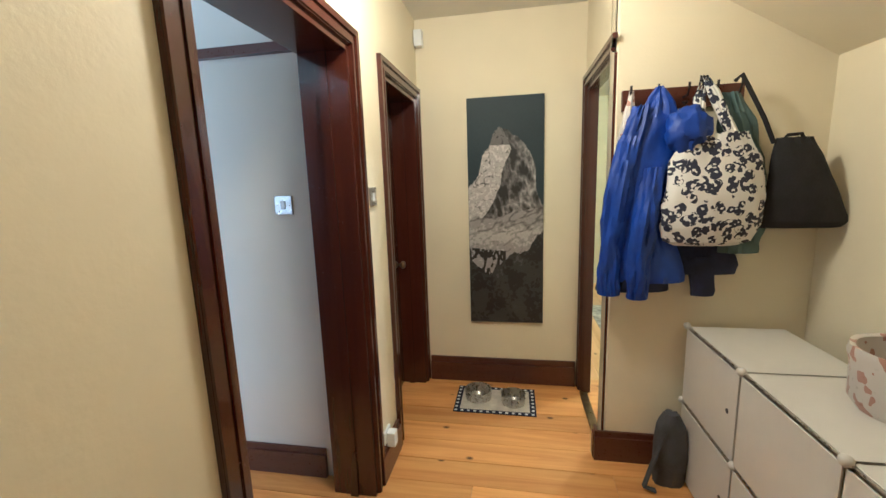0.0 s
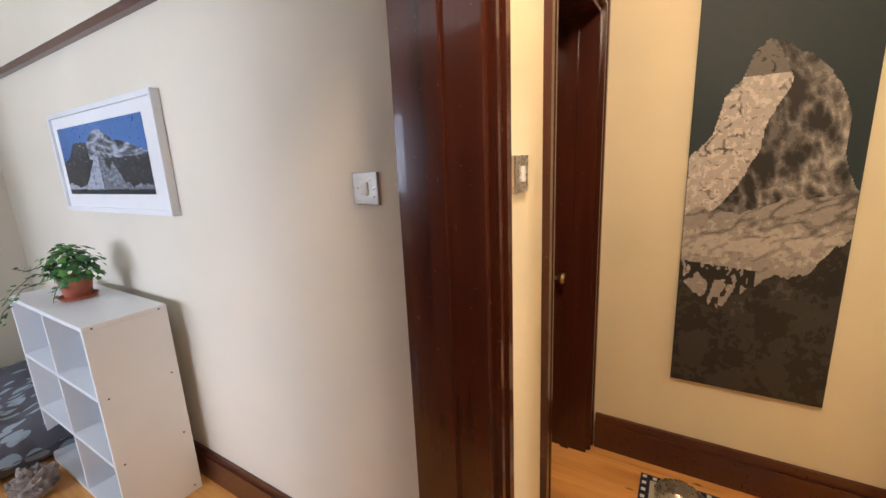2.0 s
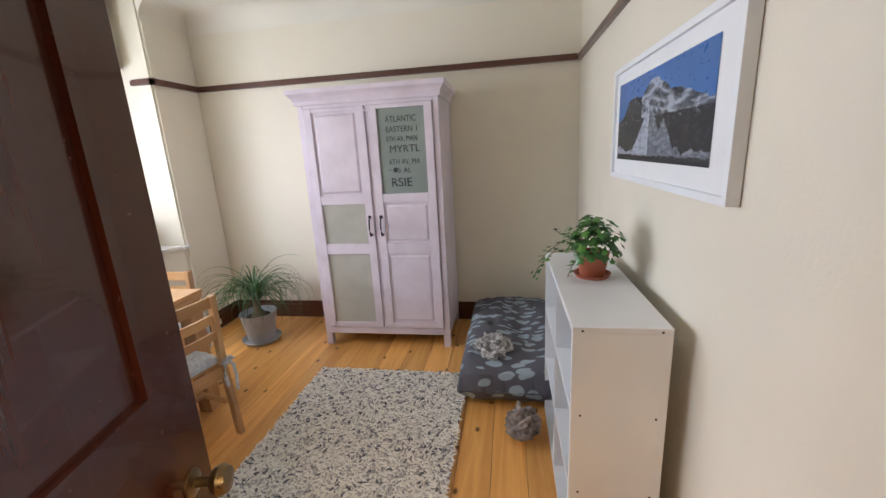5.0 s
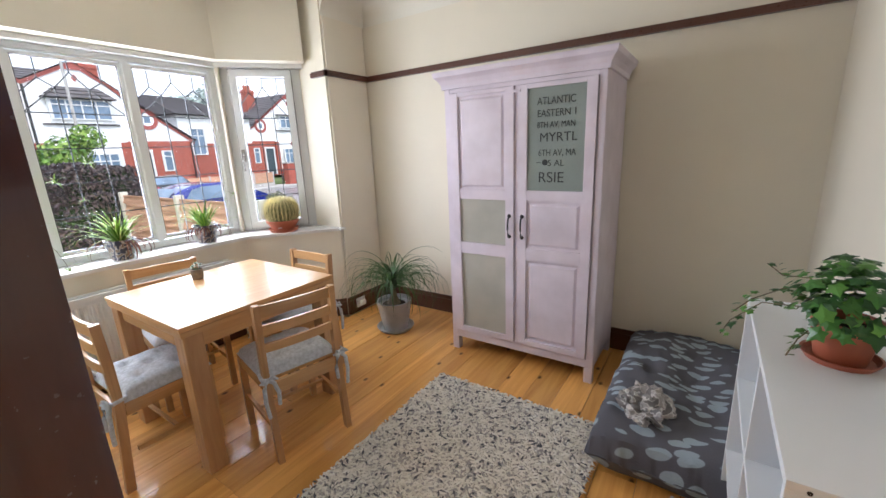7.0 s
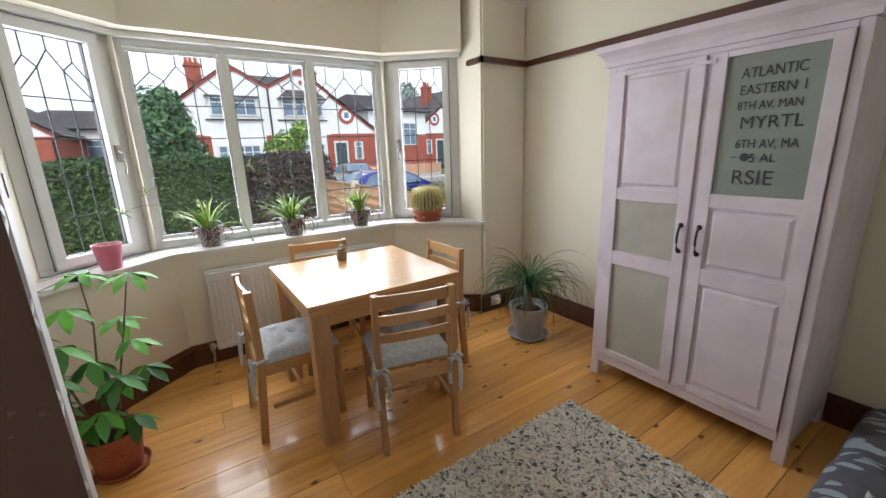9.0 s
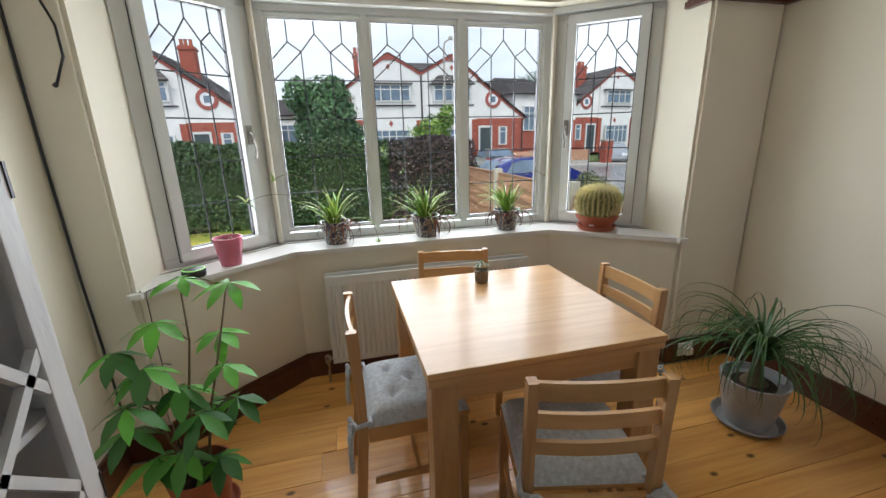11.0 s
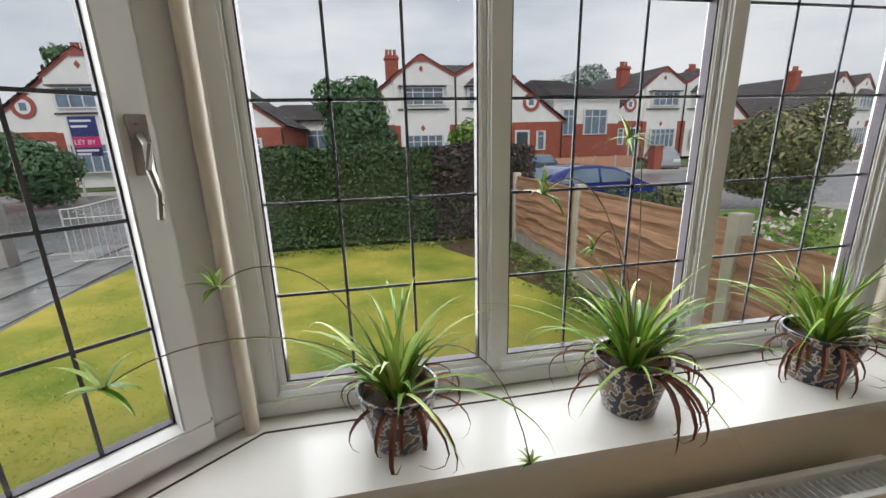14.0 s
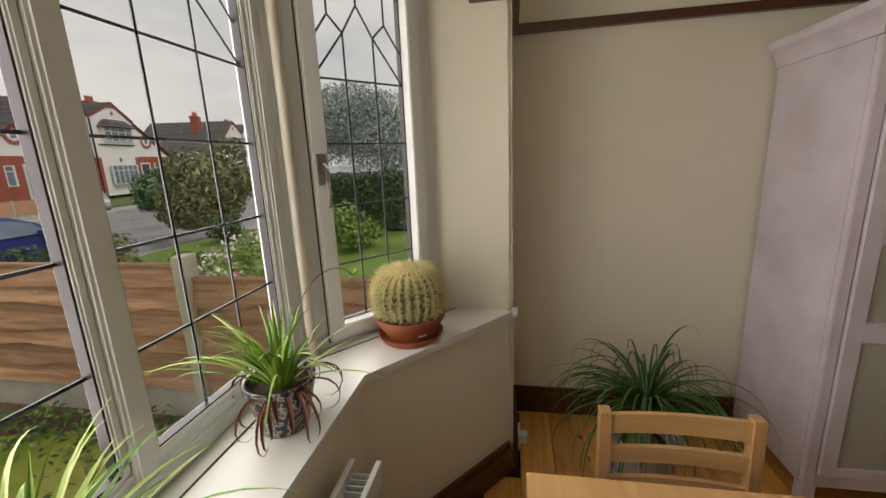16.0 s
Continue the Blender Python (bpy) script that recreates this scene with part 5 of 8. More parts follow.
def peak(u, v):
    top = lerp_line([(0, 0.62), (0.06, 0.64), (0.14, 0.67), (0.17, 0.715), (0.20, 0.765), (0.30, 0.80), (0.34, 0.85), (0.42, 0.877), (0.54, 0.862), (0.60, 0.84), (0.67, 0.828), (0.76, 0.80), (0.85, 0.748), (0.9, 0.70), (0.885, 0.64), (0.93, 0.575), (1, 0.53)], u)
    if v > top + 0.005 * fbm(u * 22, v * 40):
        return 0
    low = lerp_line([(0, 0.30), (0.12, 0.25), (0.26, 0.215), (0.4, 0.27), (0.58, 0.315), (0.8, 0.335), (0.9, 0.39), (1, 0.43)], u) + 0.018 * fbm(u * 9, v * 12)
    fine = fbm(u * 22, v * 60, 8)
    if v < low:
        return tone(0.13 + 0.10 * fbm(u * 4, v * 10, 4) + 0.05 * fine + (0.08 if v > low - 0.06 and fine > 0.2 else 0), 8)
    if v < 0.36 and u < 0.5:
        return tone(0.03 if ridged(u * 11, v * 16, 9) > 0.35 and v < 0.35 - 0.03 * u else 0.72 + 0.08 * fine, 8)
    ridge = lerp_line([(0.36, 0.02), (0.47, 0.16), (0.53, 0.30), (0.62, 0.42), (0.70, 0.48), (0.79, 0.57), (0.84, 0.50), (0.88, 0.42)], v) + 0.025 * fbm(u * 3, v * 18)
    if v < 0.50 + 0.03 * fbm(u * 4, 1) + 0.06 * (u - 0.5):
        streak = ridged(u * 3.2 + v * 10, v * 26 - u * 5, 2)
        return tone(0.70 - 0.34 * max(0.0, streak - 0.35) * (1.6 if v > 0.42 else 0.8) + 0.06 * fine + 0.18 * (0.5 - abs(v - 0.40) * 6), 8)
    if u < ridge:
        rock = ridged(u * 9 + v * 4, v * 30, 6)
        return tone(0.86 - (0.30 if rock > 0.84 else 0) + 0.08 * fine - (0.42 if v > 0.80 else 0) - (0.25 if u < 0.30 and v > 0.62 and rock > 0.6 else 0), 8)
    d = u - ridge
    crag = ridged(u * 7 - v * 5, v * 13 + u * 6, 3)
    return tone(0.16 + 1.0 * min(0.30, max(0.0, d - 0.05)) + 0.42 * (crag - 0.25) + 0.16 * fine, 8)


p = thing("canvas_print", "tall canvas print of a snowy mountain peak against a dark sky", "picture", (0, 0, 0))
part("canvas", bbox(0.318, 0.824, HYN - 0.022, HYN - 0.001, 0.465, 2.008, 0.002), M_PHOTO_SKY, p)
picture_grid("print", 0.320, 0.822, 0.467, 2.006, HYN - 0.0235, 120, 340, peak, [M_PHOTO_SKY] + M_TONES, p)


def peak2(u, v):
    top = lerp_line([(0, 0.50), (0.10, 0.56), (0.17, 0.74), (0.28, 0.77), (0.36, 0.74), (0.44, 0.86), (0.50, 0.92), (0.57, 0.86), (0.66, 0.74), (0.76, 0.70), (0.88, 0.62), (1, 0.55)], u)
    fine = fbm(u * 26, v * 22, 4)
    if v > top + 0.03 * fbm(u * 16, v * 16):
        return 0
    if v < 0.07 + 0.02 * fine:
        return 1
    cone = 0.62 - 2.4 * abs(u - 0.46)
    cone2 = 0.46 - 3.0 * abs(u - 0.62)
    if v < max(cone, cone2, 0.13 + 0.08 * fbm(u * 9, 1)):
        return tone(0.68 + 0.25 * fine + (0.2 if u < 0.46 else -0.05), 6)
    snow = ridged(u * 8 + v * 4, v * 7 - u * 3, 2)
    if u > 0.36 and v > 0.5:
        return tone(0.62 + 0.5 * (snow - 0.2) + 0.2 * fine, 6)
    return tone(0.10 + (0.45 if snow > 0.72 and v > 0.45 else 0) + 0.22 * fine + (0.12 if v > 0.6 else 0), 6)


p = thing("framed_picture", "white framed photograph of a snowy mountain under a blue sky", "picture")
fx0, fx1, fz0, fz1 = -2.50, -1.405, 1.285, 1.765
for a, b, c, d in ((fx0, fx1, fz0, fz0 + 0.022), (fx0, fx1, fz1 - 0.022, fz1), (fx0, fx0 + 0.022, fz0 + 0.022, fz1 - 0.022), (fx1 - 0.022, fx1, fz0 + 0.022, fz1 - 0.022)):
    part("frame_side", bbox(a, b, YN - 0.034, YN - 0.002, c, d, 0.002), M_WHITE, p)
part("mount", bbox(fx0 + 0.022, fx1 - 0.022, YN - 0.022, YN - 0.012, fz0 + 0.022, fz1 - 0.022, 0), mat("white_card", (0.78, 0.79, 0.8), 0.6, 0, 0.02), p)
picture_grid("photograph", -2.43, -1.526, 1.370, 1.692, YN - 0.0235, 200, 80, peak2, [M_PHOTO_BLUE] + M_BTONES, p)


def switch(name, label, m, plate, rocker):
    s = thing(name, label, "light switch")
    s.matrix_basis = m
    part("back_plate", bbox(-0.043, 0.043, -0.010, 0, -0.043, 0.043, 0.003), plate, s)
    part("rocker", bbox(-0.011, 0.011, -0.015, -0.010, -0.018, 0.018, 0.002), rocker, s)
    for x in (-0.031, 0.031):
        b = bmesh.new()
        lathe(b, [(0.0045, 0), (0.004, 0.0015), (0.0004, 0.002)], 12, m=Matrix.Translation((x, -0.010, 0)) @ Matrix.Rotation(radians(90), 4, "X"))
        part("screw", b, M_STEEL, s)


M_CHROME = mat("polished_chrome_plate", (0.36, 0.33, 0.29), 0.30, 1.0, 0.06, 6, 0.02, 60)
switch("room_light_switch", "chrome light switch with white rocker on the cream room wall", Matrix.Translation((-0.412, YN - 0.001, 1.387)), M_CHROME, M_WHITE)
switch("hall_light_switch", "brushed steel light switch on the hall wall by the door", Matrix.Translation((HX0 + 0.001, 2.862, 1.412)) @ Matrix.Rotation(radians(90), 4, "Z"), M_STEEL, M_WHITE)

p = thing("wall_socket", "white plug adapter in a socket on the hall skirting", "socket", (HX0, 2.86, 0.19))
part("face_plate", bbox(0.001, 0.012, -0.045, 0.045, -0.043, 0.043, 0.003), M_WHITE, p)
part("plug", bbox(0.012, 0.055, -0.025, 0.025, -0.04, 0.035, 0.006), M_WHITE, p)
p = thing("plug_socket", "white plug in a socket on the dark skirting", "socket", (-3.30, YS + 0.023, 0.085))
part("face_plate", bbox(-0.05, 0.05, 0, 0.012, -0.04, 0.045, 0.003), M_WHITE, p)
part("plug", bbox(-0.03, 0.015, 0.012, 0.045, -0.025, 0.02, 0.005), M_WHITE, p)
p = thing("alarm_sensor", "small white alarm sensor high in the hall corner", "sensor", (HX0 + 0.03, HYN - 0.035, 2.40))
part("body", bbox(-0.025, 0.03, -0.03, 0.03, -0.05, 0.05, 0.008), M_WHITE, p)

p = thing("wall_cable", "dark cable running down the corner of the wall to the skirting", "cable")
b = bmesh.new()
tube(b, [(XE - 0.012, YS + 0.010, 2.03), (XE - 0.013, YS + 0.012, 1.4), (XE - 0.02, YS + 0.012, 0.9), (XE - 0.03, YS + 0.013, 0.6), (XE - 0.05, YS + 0.035, 0.16)], 0.005, 6)
part("cable", b, M_BLACK, p, "", True)
b = bmesh.new()
tube(b, [(-0.26, YS + 0.014, 2.035), (-0.30, YS + 0.016, 2.0), (-0.345, YS + 0.02, 1.93), (-0.385, YS + 0.025, 1.82), (-0.385, YS + 0.025, 1.72), (-0.345, YS + 0.025, 1.63)], 0.0045, 6)
tube(b, [(-0.345, YS + 0.025, 1.63), (-0.335, YS + 0.025, 1.622)], 0.008, 8)
part("loose_end", b, M_BLACK, p, "", True)


def radiator():
    r = thing("radiator", "white panel radiator under the bay window", "radiator", (-1.775, -0.775, 0))
    W = 0.62
    b = bmesh.new()
    n = 40
    top = []
    for y0, s in ((0.055, 1), (-0.02, -1)):
        prev = None
        for i in range(n * 4 + 1):
            x = -W + 0.02 + (2 * W - 0.04) * i / (n * 4)
            dy = 0.006 if (i % 4) in (1, 2) else 0.0
            ring = [b.verts.new((x, y0 + s * dy, 0.17)), b.verts.new((x, y0 + s * dy, 0.62)), b.verts.new((x, y0 - s * 0.012, 0.62)), b.verts.new((x, y0 - s * 0.012, 0.17))]
            if prev:
                for k in range(4):
                    b.faces.new((prev[k], prev[(k + 1) % 4], ring[(k + 1) % 4], ring[k]))
            else:
                b.faces.new(ring[::-1])
            prev = ring
        b.faces.new(prev)
    part("fluted_panel", b, M_UPVC, r)
    for y in (0.05, -0.025):
        part("top_rail", bbox(-W, W, y - 0.004, y + 0.012, 0.62, 0.675, 0.004), M_UPVC, r)
        part("bottom_rail", bbox(-W, W, y - 0.004, y + 0.012, 0.135, 0.17, 0.004), M_UPVC, r)
        for x in (-W, W - 0.02):
            part("end_rail", bbox(x, x + 0.02, y - 0.002, y + 0.010, 0.17, 0.62, 0.002), M_UPVC, r)
    fins = bmesh.new()
    for i in range(60):
        x = -W + 0.03 + i * (2 * W - 0.06) / 59
        box(fins, x, x + 0.003, -0.012, 0.042, 0.15, 0.655)
    part("fins", fins, M_UPVC, r, "", False, "stuff")
    for s in (-1, 1):
        b = bmesh.new()
        x = s * (W + 0.03)
        tube(b, [(s * W, 0.03, 0.155), (x, 0.03, 0.155)], 0.009, 8)
        tube(b, [(x, 0.03, 0.0), (x, 0.03, 0.17)], 0.008, 8)
        lathe(b, [(0.014, 0.13), (0.017, 0.14), (0.017, 0.175), (0.010, 0.18), (0.0004, 0.181)], 12, (x, 0.03, 0))
        part("valve", b, M_STEEL, r, "metal radiator valve", True)
        part("bracket", bbox(s * 0.45 - 0.02, s * 0.45 + 0.02, -0.073, -0.03, 0.2, 0.6, 0), M_UPVC, r)


radiator()


def display_cabinet():
    c = thing("display_cabinet", "white painted cabinet with latticed glass doors against the wall", "cabinet", (XE - 0.008, 0.53, 0))
    D, W, H = 0.445, 0.86, 1.95
    # local: -x is the front, y runs north from the edge
    for y in (0, W - 0.02):
        part("side_board", bbox(-D + 0.02, 0, y, y + 0.02, 0, H, 0.002), M_WHITEPAINT, c)
    part("top_board", bbox(-D - 0.01, 0, -0.01, W + 0.01, H, H + 0.03, 0.004), M_WHITEPAINT, c)
    part("back_panel", bbox(-0.012, 0, 0.02, W - 0.02, 0, H, 0), M_GREYCLOTH, c)
    for z in (0.06, 0.45, 0.85, 1.25, 1.6):
        part("shelf", bbox(-D + 0.03, -0.012, 0.02, W - 0.02, z, z + 0.02, 0.001), M_WHITEPAINT, c)
    for k in range(2):
        y0, y1 = 0.004 + k * W / 2, W / 2 - 0.004 + k * W / 2
        d = part("door", bbox(-D, -D + 0.022, y0, y0 + 0.055, 0.02, H - 0.01, 0.003), M_WHITEPAINT, c, "latticed white door")
        part("stile", bbox(-D, -D + 0.022, y1 - 0.055, y1, 0.02, H - 0.01, 0.003), M_WHITEPAINT, d)
        for a, q in ((0.02, 0.10), (H - 0.09, H - 0.01)):
            part("rail", bbox(-D, -D + 0.022, y0 + 0.055, y1 - 0.055, a, q, 0.002), M_WHITEPAINT, d)
        b = bmesh.new()
        zs = [0.10, 0.68, 1.27, H - 0.09]
        for z in zs[1:3]:
            for s0, e0 in (((y0 + 0.05, z), (y1 - 0.05, z + 0.34)), ((y0 + 0.05, z), (y1 - 0.05, z - 0.34)), ((y0 + 0.05, z + 0.34), (y1 - 0.05, z)), ((y0 + 0.05, z - 0.34), (y1 - 0.05, z))):
                a, e = Vector((-D + 0.011, *s0)), Vector((-D + 0.011, *e0))
                dd = (e - a).normalized()
                n = Vector((0, -dd.z, dd.y)) * 0.011
                o = Vector((0.009, 0, 0))
                vs = [b.verts.new(q) for q in (a - n - o, e - n - o, e + n - o, a + n - o, a - n + o, e - n + o, e + n + o, a + n + o)]
                for f in ((0, 1, 2, 3), (7, 6, 5, 4), (0, 4, 5, 1), (1, 5, 6, 2), (2, 6, 7, 3), (3, 7, 4, 0)):
                    b.faces.new([vs[i] for i in f])
        part("lattice", b, M_WHITEPAINT, d, "diagonal wooden glazing bars")
        g = bmesh.new()
        box(g, -D + 0.010, -D + 0.013, y0 + 0.05, y1 - 0.05, 0.10, H - 0.09)
        part("pane", g, M_GLASS, d)
        for z in (0.6, 1.32):
            part("hinge", bbox(-D - 0.003, -D + 0.001, y0 - 0.003 if k == 0 else y1 - 0.001, y0 + 0.004 if k == 0 else y1 + 0.003, z, z + 0.07, 0), M_IRON, d)
    return c


M_WHITEPAINT = mat("brushed_white_paint", (0.66, 0.66, 0.67), 0.5, 0, 0.08, 6, 0.5, 45, stretch=(1, 1, 0.2))
display_cabinet()
rnd = random.Random(6)
for z, items in ((0.08, ((0.10, 0.16, 0.12, (0.02, 0.13, 0.18)), (0.30, 0.12, 0.08, (0.5, 0.08, 0.04)), (0.55, 0.2, 0.18, (0.03, 0.05, 0.10)))), (0.47, ((0.12, 0.14, 0.10, (0.10, 0.05, 0.03)), (0.35, 0.16, 0.14, (0.05, 0.10, 0.14)), (0.62, 0.16, 0.2, (0.2, 0.18, 0.15)))), (0.87, ((0.15, 0.2, 0.05, (0.15, 0.2, 0.24)), (0.5, 0.22, 0.11, (0.06, 0.05, 0.05))))):
    for y, w, h, colr in items:
        o = part("storage_box", bbox(-w / 2, w / 2, -w / 2, w / 2, 0, h, 0.01), mat("box_cover", colr, 0.6), None, "small coloured storage box on a cabinet shelf")
        o.matrix_basis = pose(-0.42, 0.53 + y, z, 0, 0, rnd.uniform(-8, 8))
        tagged(o, category="box")


def blanket_heap(name, label, category, at, r, h, material, seed, ears=False):
    t = thing(name, label, category, at)
    b = bmesh.new()
    bmesh.ops.create_icosphere(b, subdivisions=4, radius=1)
    for v in b.verts:
        n = v.co.normalized()
        k = 1 + 0.32 * fbm(n.x * 2.2 + seed, n.y * 2.2, seed) + 0.16 * fbm(n.x * 6 + seed, n.y * 6 + n.z * 4, seed + 2)
        v.co = Vector((n.x * r[0] * k, n.y * r[1] * k, max(0.0, (n.z * 0.5 + 0.5) * h * k)))
    part("cloth", b, material, t, "", True)
    return t


# pet bed with a leaf pattern
def pet_bed():
    t = thing("pet_bed", "large dark grey pet cushion with a pale leaf print", "pet bed", (-3.02, 2.335, 0))
    b = bmesh.new()
    W, D, H = 1.24, 0.80, 0.265
    n = 44

    def pt(u, v, top):
        x, y = (u - 0.5) * W, (v - 0.5) * D
        e = (max(0, 1 - abs(2 * u - 1) ** 6) * max(0, 1 - abs(2 * v - 1) ** 6)) ** 0.35
        sag = 0.05 * math.exp(-((u - 0.55) ** 2 + (v - 0.5) ** 2) / 0.06)
        zt = 0.10 + (H - 0.10) * e - sag + 0.026 * fbm(u * 6, v * 5, 1) - 0.016 * e * max(0.0, ridged(u * 3.5, v * 5, 2) - 0.6) + 0.008 * fbm(u * 19, v * 15, 2)
        zb = 0.10 * (1 - e)
        ins = 1 - 0.03 * fbm(u * 4, v * 4, 5)
        return Vector((x * ins, y * ins, zt if top else zb))

    for top in (True, False):
        g = [[b.verts.new(pt(i / n, j / n, top)) for j in range(n + 1)] for i in range(n + 1)]
        for i in range(n):
            for j in range(n):
                f = (g[i][j], g[i + 1][j], g[i + 1][j + 1], g[i][j + 1])
                b.faces.new(f if top else f[::-1])
    bmesh.ops.remove_doubles(b, verts=b.verts[:], dist=0.004)
    part("cover", b, M_LEAFPRINT, t, "", True)
    b = bmesh.new()
    ring = []
    for k in range(65):
        a = 2 * math.pi * k / 64
        c, s_ = math.cos(a), math.sin(a)
        ring.append((W * 0.497 * math.copysign(abs(c) ** 0.3, c), D * 0.497 * math.copysign(abs(s_) ** 0.3, s_), 0.10 + 0.006 * math.sin(a * 5)))
    tube(b, ring, 0.005, 6)
    part("piping", b, M_GREYCLOTH, t, "dark piped seam", True)
    return t


M_LEAFPRINT = mat("charcoal_leaf_print_cloth", (0.075, 0.075, 0.085), 0.92, 0, 0.2, 4, 0.4, 120)
nt = M_LEAFPRINT.node_tree
co = nt.nodes.new("ShaderNodeTexCoord")
nz = node(nt, "ShaderNodeTexNoise", Scale=3.0)
mixv = nt.nodes.new("ShaderNodeMix")
mixv.data_type = "VECTOR"
mixv.inputs["Factor"].default_value = 0.12
nt.links.new(co.outputs["Object"], nz.inputs["Vector"])
nt.links.new(co.outputs["Object"], mixv.inputs["A"])
nt.links.new(nz.outputs["Color"], mixv.inputs["B"])
mp = nt.nodes.new("ShaderNodeMapping")
mp.inputs["Rotation"].default_value = (0, 0, radians(35))
mp.inputs["Scale"].default_value = (21, 8.5, 9)
nt.links.new(mixv.outputs["Result"], mp.inputs["Vector"])
v1 = node(nt, "ShaderNodeTexVoronoi", Scale=1.0, Randomness=0.75)
nt.links.new(mp.outputs["Vector"], v1.inputs["Vector"])
r1 = nt.nodes.new("ShaderNodeValToRGB")
r1.color_ramp.elements[0].position, r1.color_ramp.elements[1].position = 0.34, 0.37
r1.color_ramp.elements[0].color, r1.color_ramp.elements[1].color = (0.30, 0.36, 0.41, 1), (0.10, 0.10, 0.118, 1)
nt.links.new(v1.outputs["Distance"], r1.inputs["Fac"])
nt.links.new(r1.outputs["Color"], nt.nodes["Principled BSDF"].inputs["Base Color"])
pet_bed()
blanket_heap("crumpled_fleece", "crumpled grey and white camouflage fleece on the pet bed", "cloth", (-2.66, 2.14, 0.205), (0.15, 0.11), 0.10, M_FLEECE, 3)
blanket_heap("soft_toy", "worn grey plush toy lying on the boards by the shelf", "toy", (-2.20, 2.30, 0.0), (0.11, 0.085), 0.12, mat("brown_grey_plush", (0.26, 0.22, 0.20), 0.95, 0, 0.45, 25, 0.8, 90), 7)

# hall things
p = thing("feeding_mat", "white tiled pattern feeding mat with a dark checked border", "mat", (0, 0, 0))
part("mat_base", bbox(0.235, 0.765, 3.43, 3.76, 0.001, 0.004, 0), M_NAVY, p, "dark navy border")
part("mat_centre", bbox(0.275, 0.725, 3.465, 3.725, 0.004, 0.006, 0), mat("white_mat", (0.62, 0.58, 0.52), 0.6, 0, 0.15, 20), p, "pale centre")
b = bmesh.new()
for i in range(13):
    x = 0.243 + i * 0.0410
    for y in (3.439, 3.735):
        box(b, x, x + 0.017, y, y + 0.017, 0.004, 0.0052)
for j in range(1, 7):
    for x in (0.243, 0.738):
        y = 3.439 + j * 0.0425
        box(b, x, x + 0.017, y, y + 0.017, 0.004, 0.0052)
part("border_squares", b, M_WHITE, p)
for x, y, r in ((0.385, 3.61, 0.092), (0.62, 3.57, 0.083)):
    o = thing("pet_bowl", "round stainless steel pet bowl standing on the mat", "bowl", (x, y, 0.006), 0, "pet bowls on the mat")
    b = bmesh.new()
    lathe(b, [(r * 0.88, 0), (r * 0.93, 0.004), (r * 0.97, 0.055), (r, 0.066), (r - 0.004, 0.067), (r * 0.92, 0.055), (r * 0.8, 0.008), (0.0004, 0.006)], 40)
    part("bowl", b, M_STEEL, o, "", True)
p = thing("hall_rug", "pale flat rug in the hall with a brown edge", "rug")
part("rug_body", bbox(0.27, 0.87, 1.3, 2.66, 0.001, 0.010, 0.002), mat("pale_woven_rug", (0.55, 0.48, 0.40), 0.95, 0, 0.15, 30, 0.5, 120), p)


def cube_storage():
    s = thing("cube_storage", "white plastic panel storage cubes with round connectors in the hall", "storage unit", (1.44, 3.06, 0))
    n, L, h = 5, 0.468, 0.378
    mm = mat("white_satin_plastic", (0.66, 0.64, 0.60), 0.35, 0, 0.04, 3, 0.25, 14)
    for i in range(n):
        y1, y0 = -i * L - 0.006, -(i + 1) * L + 0.006
        part("top_panel", bbox(0.008, 0.40, y0, y1, 2 * h - 0.004, 2 * h + 0.002, 0.001), mm, s)
        for k in range(2):
            z0, z1 = k * h + 0.012, (k + 1) * h - 0.012
            d = part("door", bbox(-0.006, 0, y0, y1, z0, z1, 0.0015), mm, s)
            b = bmesh.new()
            lathe(b, [(0.010, 0), (0.010, 0.001), (0.0004, 0.0012)], 14, m=Matrix.Translation((-0.006, y0 + 0.06, (z0 + z1) / 2)) @ Matrix.Rotation(radians(-90), 4, "Y"))
            part("finger_hole", b, M_IRON, d)
    part("end_panel", bbox(0.004, 0.40, -0.003, 0.0, 0.01, 2 * h, 0), mm, s)
    part("end_panel", bbox(0.004, 0.40, -n * L, -n * L + 0.003, 0.01, 2 * h, 0), mm, s)
    for i in range(n + 1):
        for k in range(3):
            b = bmesh.new()
            bmesh.ops.create_uvsphere(b, u_segments=14, v_segments=8, radius=0.017)
            bmesh.ops.translate(b, verts=b.verts[:], vec=(-0.004, -i * L, max(0.017, k * h + 0.004)))
            part("connector", b, mm, s, "", True)
    b = bmesh.new()
    for k in range(3):
        tube(b, [(0.0, 0, max(0.006, k * h)), (0.0, -n * L, max(0.006, k * h))], 0.003, 6)
    part("wire_frame", b, M_STEEL, s, "", True)


cube_storage()
p = thing("fabric_basket", "round cream fabric basket with a floral print on the storage cubes", "basket", (1.76, 2.36, 0.758))
b = bmesh.new()
lathe(b, [(0.115, 0), (0.135, 0.03), (0.14, 0.13), (0.15, 0.17), (0.145, 0.195), (0.130, 0.19), (0.128, 0.12), (0.12, 0.012), (0.0004, 0.01)], 36)
for v in b.verts:
    v.co.x *= 1 + 0.04 * fbm(v.co.z * 14, math.atan2(v.co.y, v.co.x) * 1.3)
part("basket", b, M_BASKET, p, "", True)
b = bmesh.new()
for k in range(4):
    tube(b, [(0.05 * math.cos(a + k), 0.05 * math.sin(a * 1.3 + k), 0.14 + 0.012 * math.sin(a * 2 + k)) for a in [j * 0.6 for j in range(10)]], 0.004, 6)
part("cord", b, M_BLACK, p, "dark coiled cord", True)


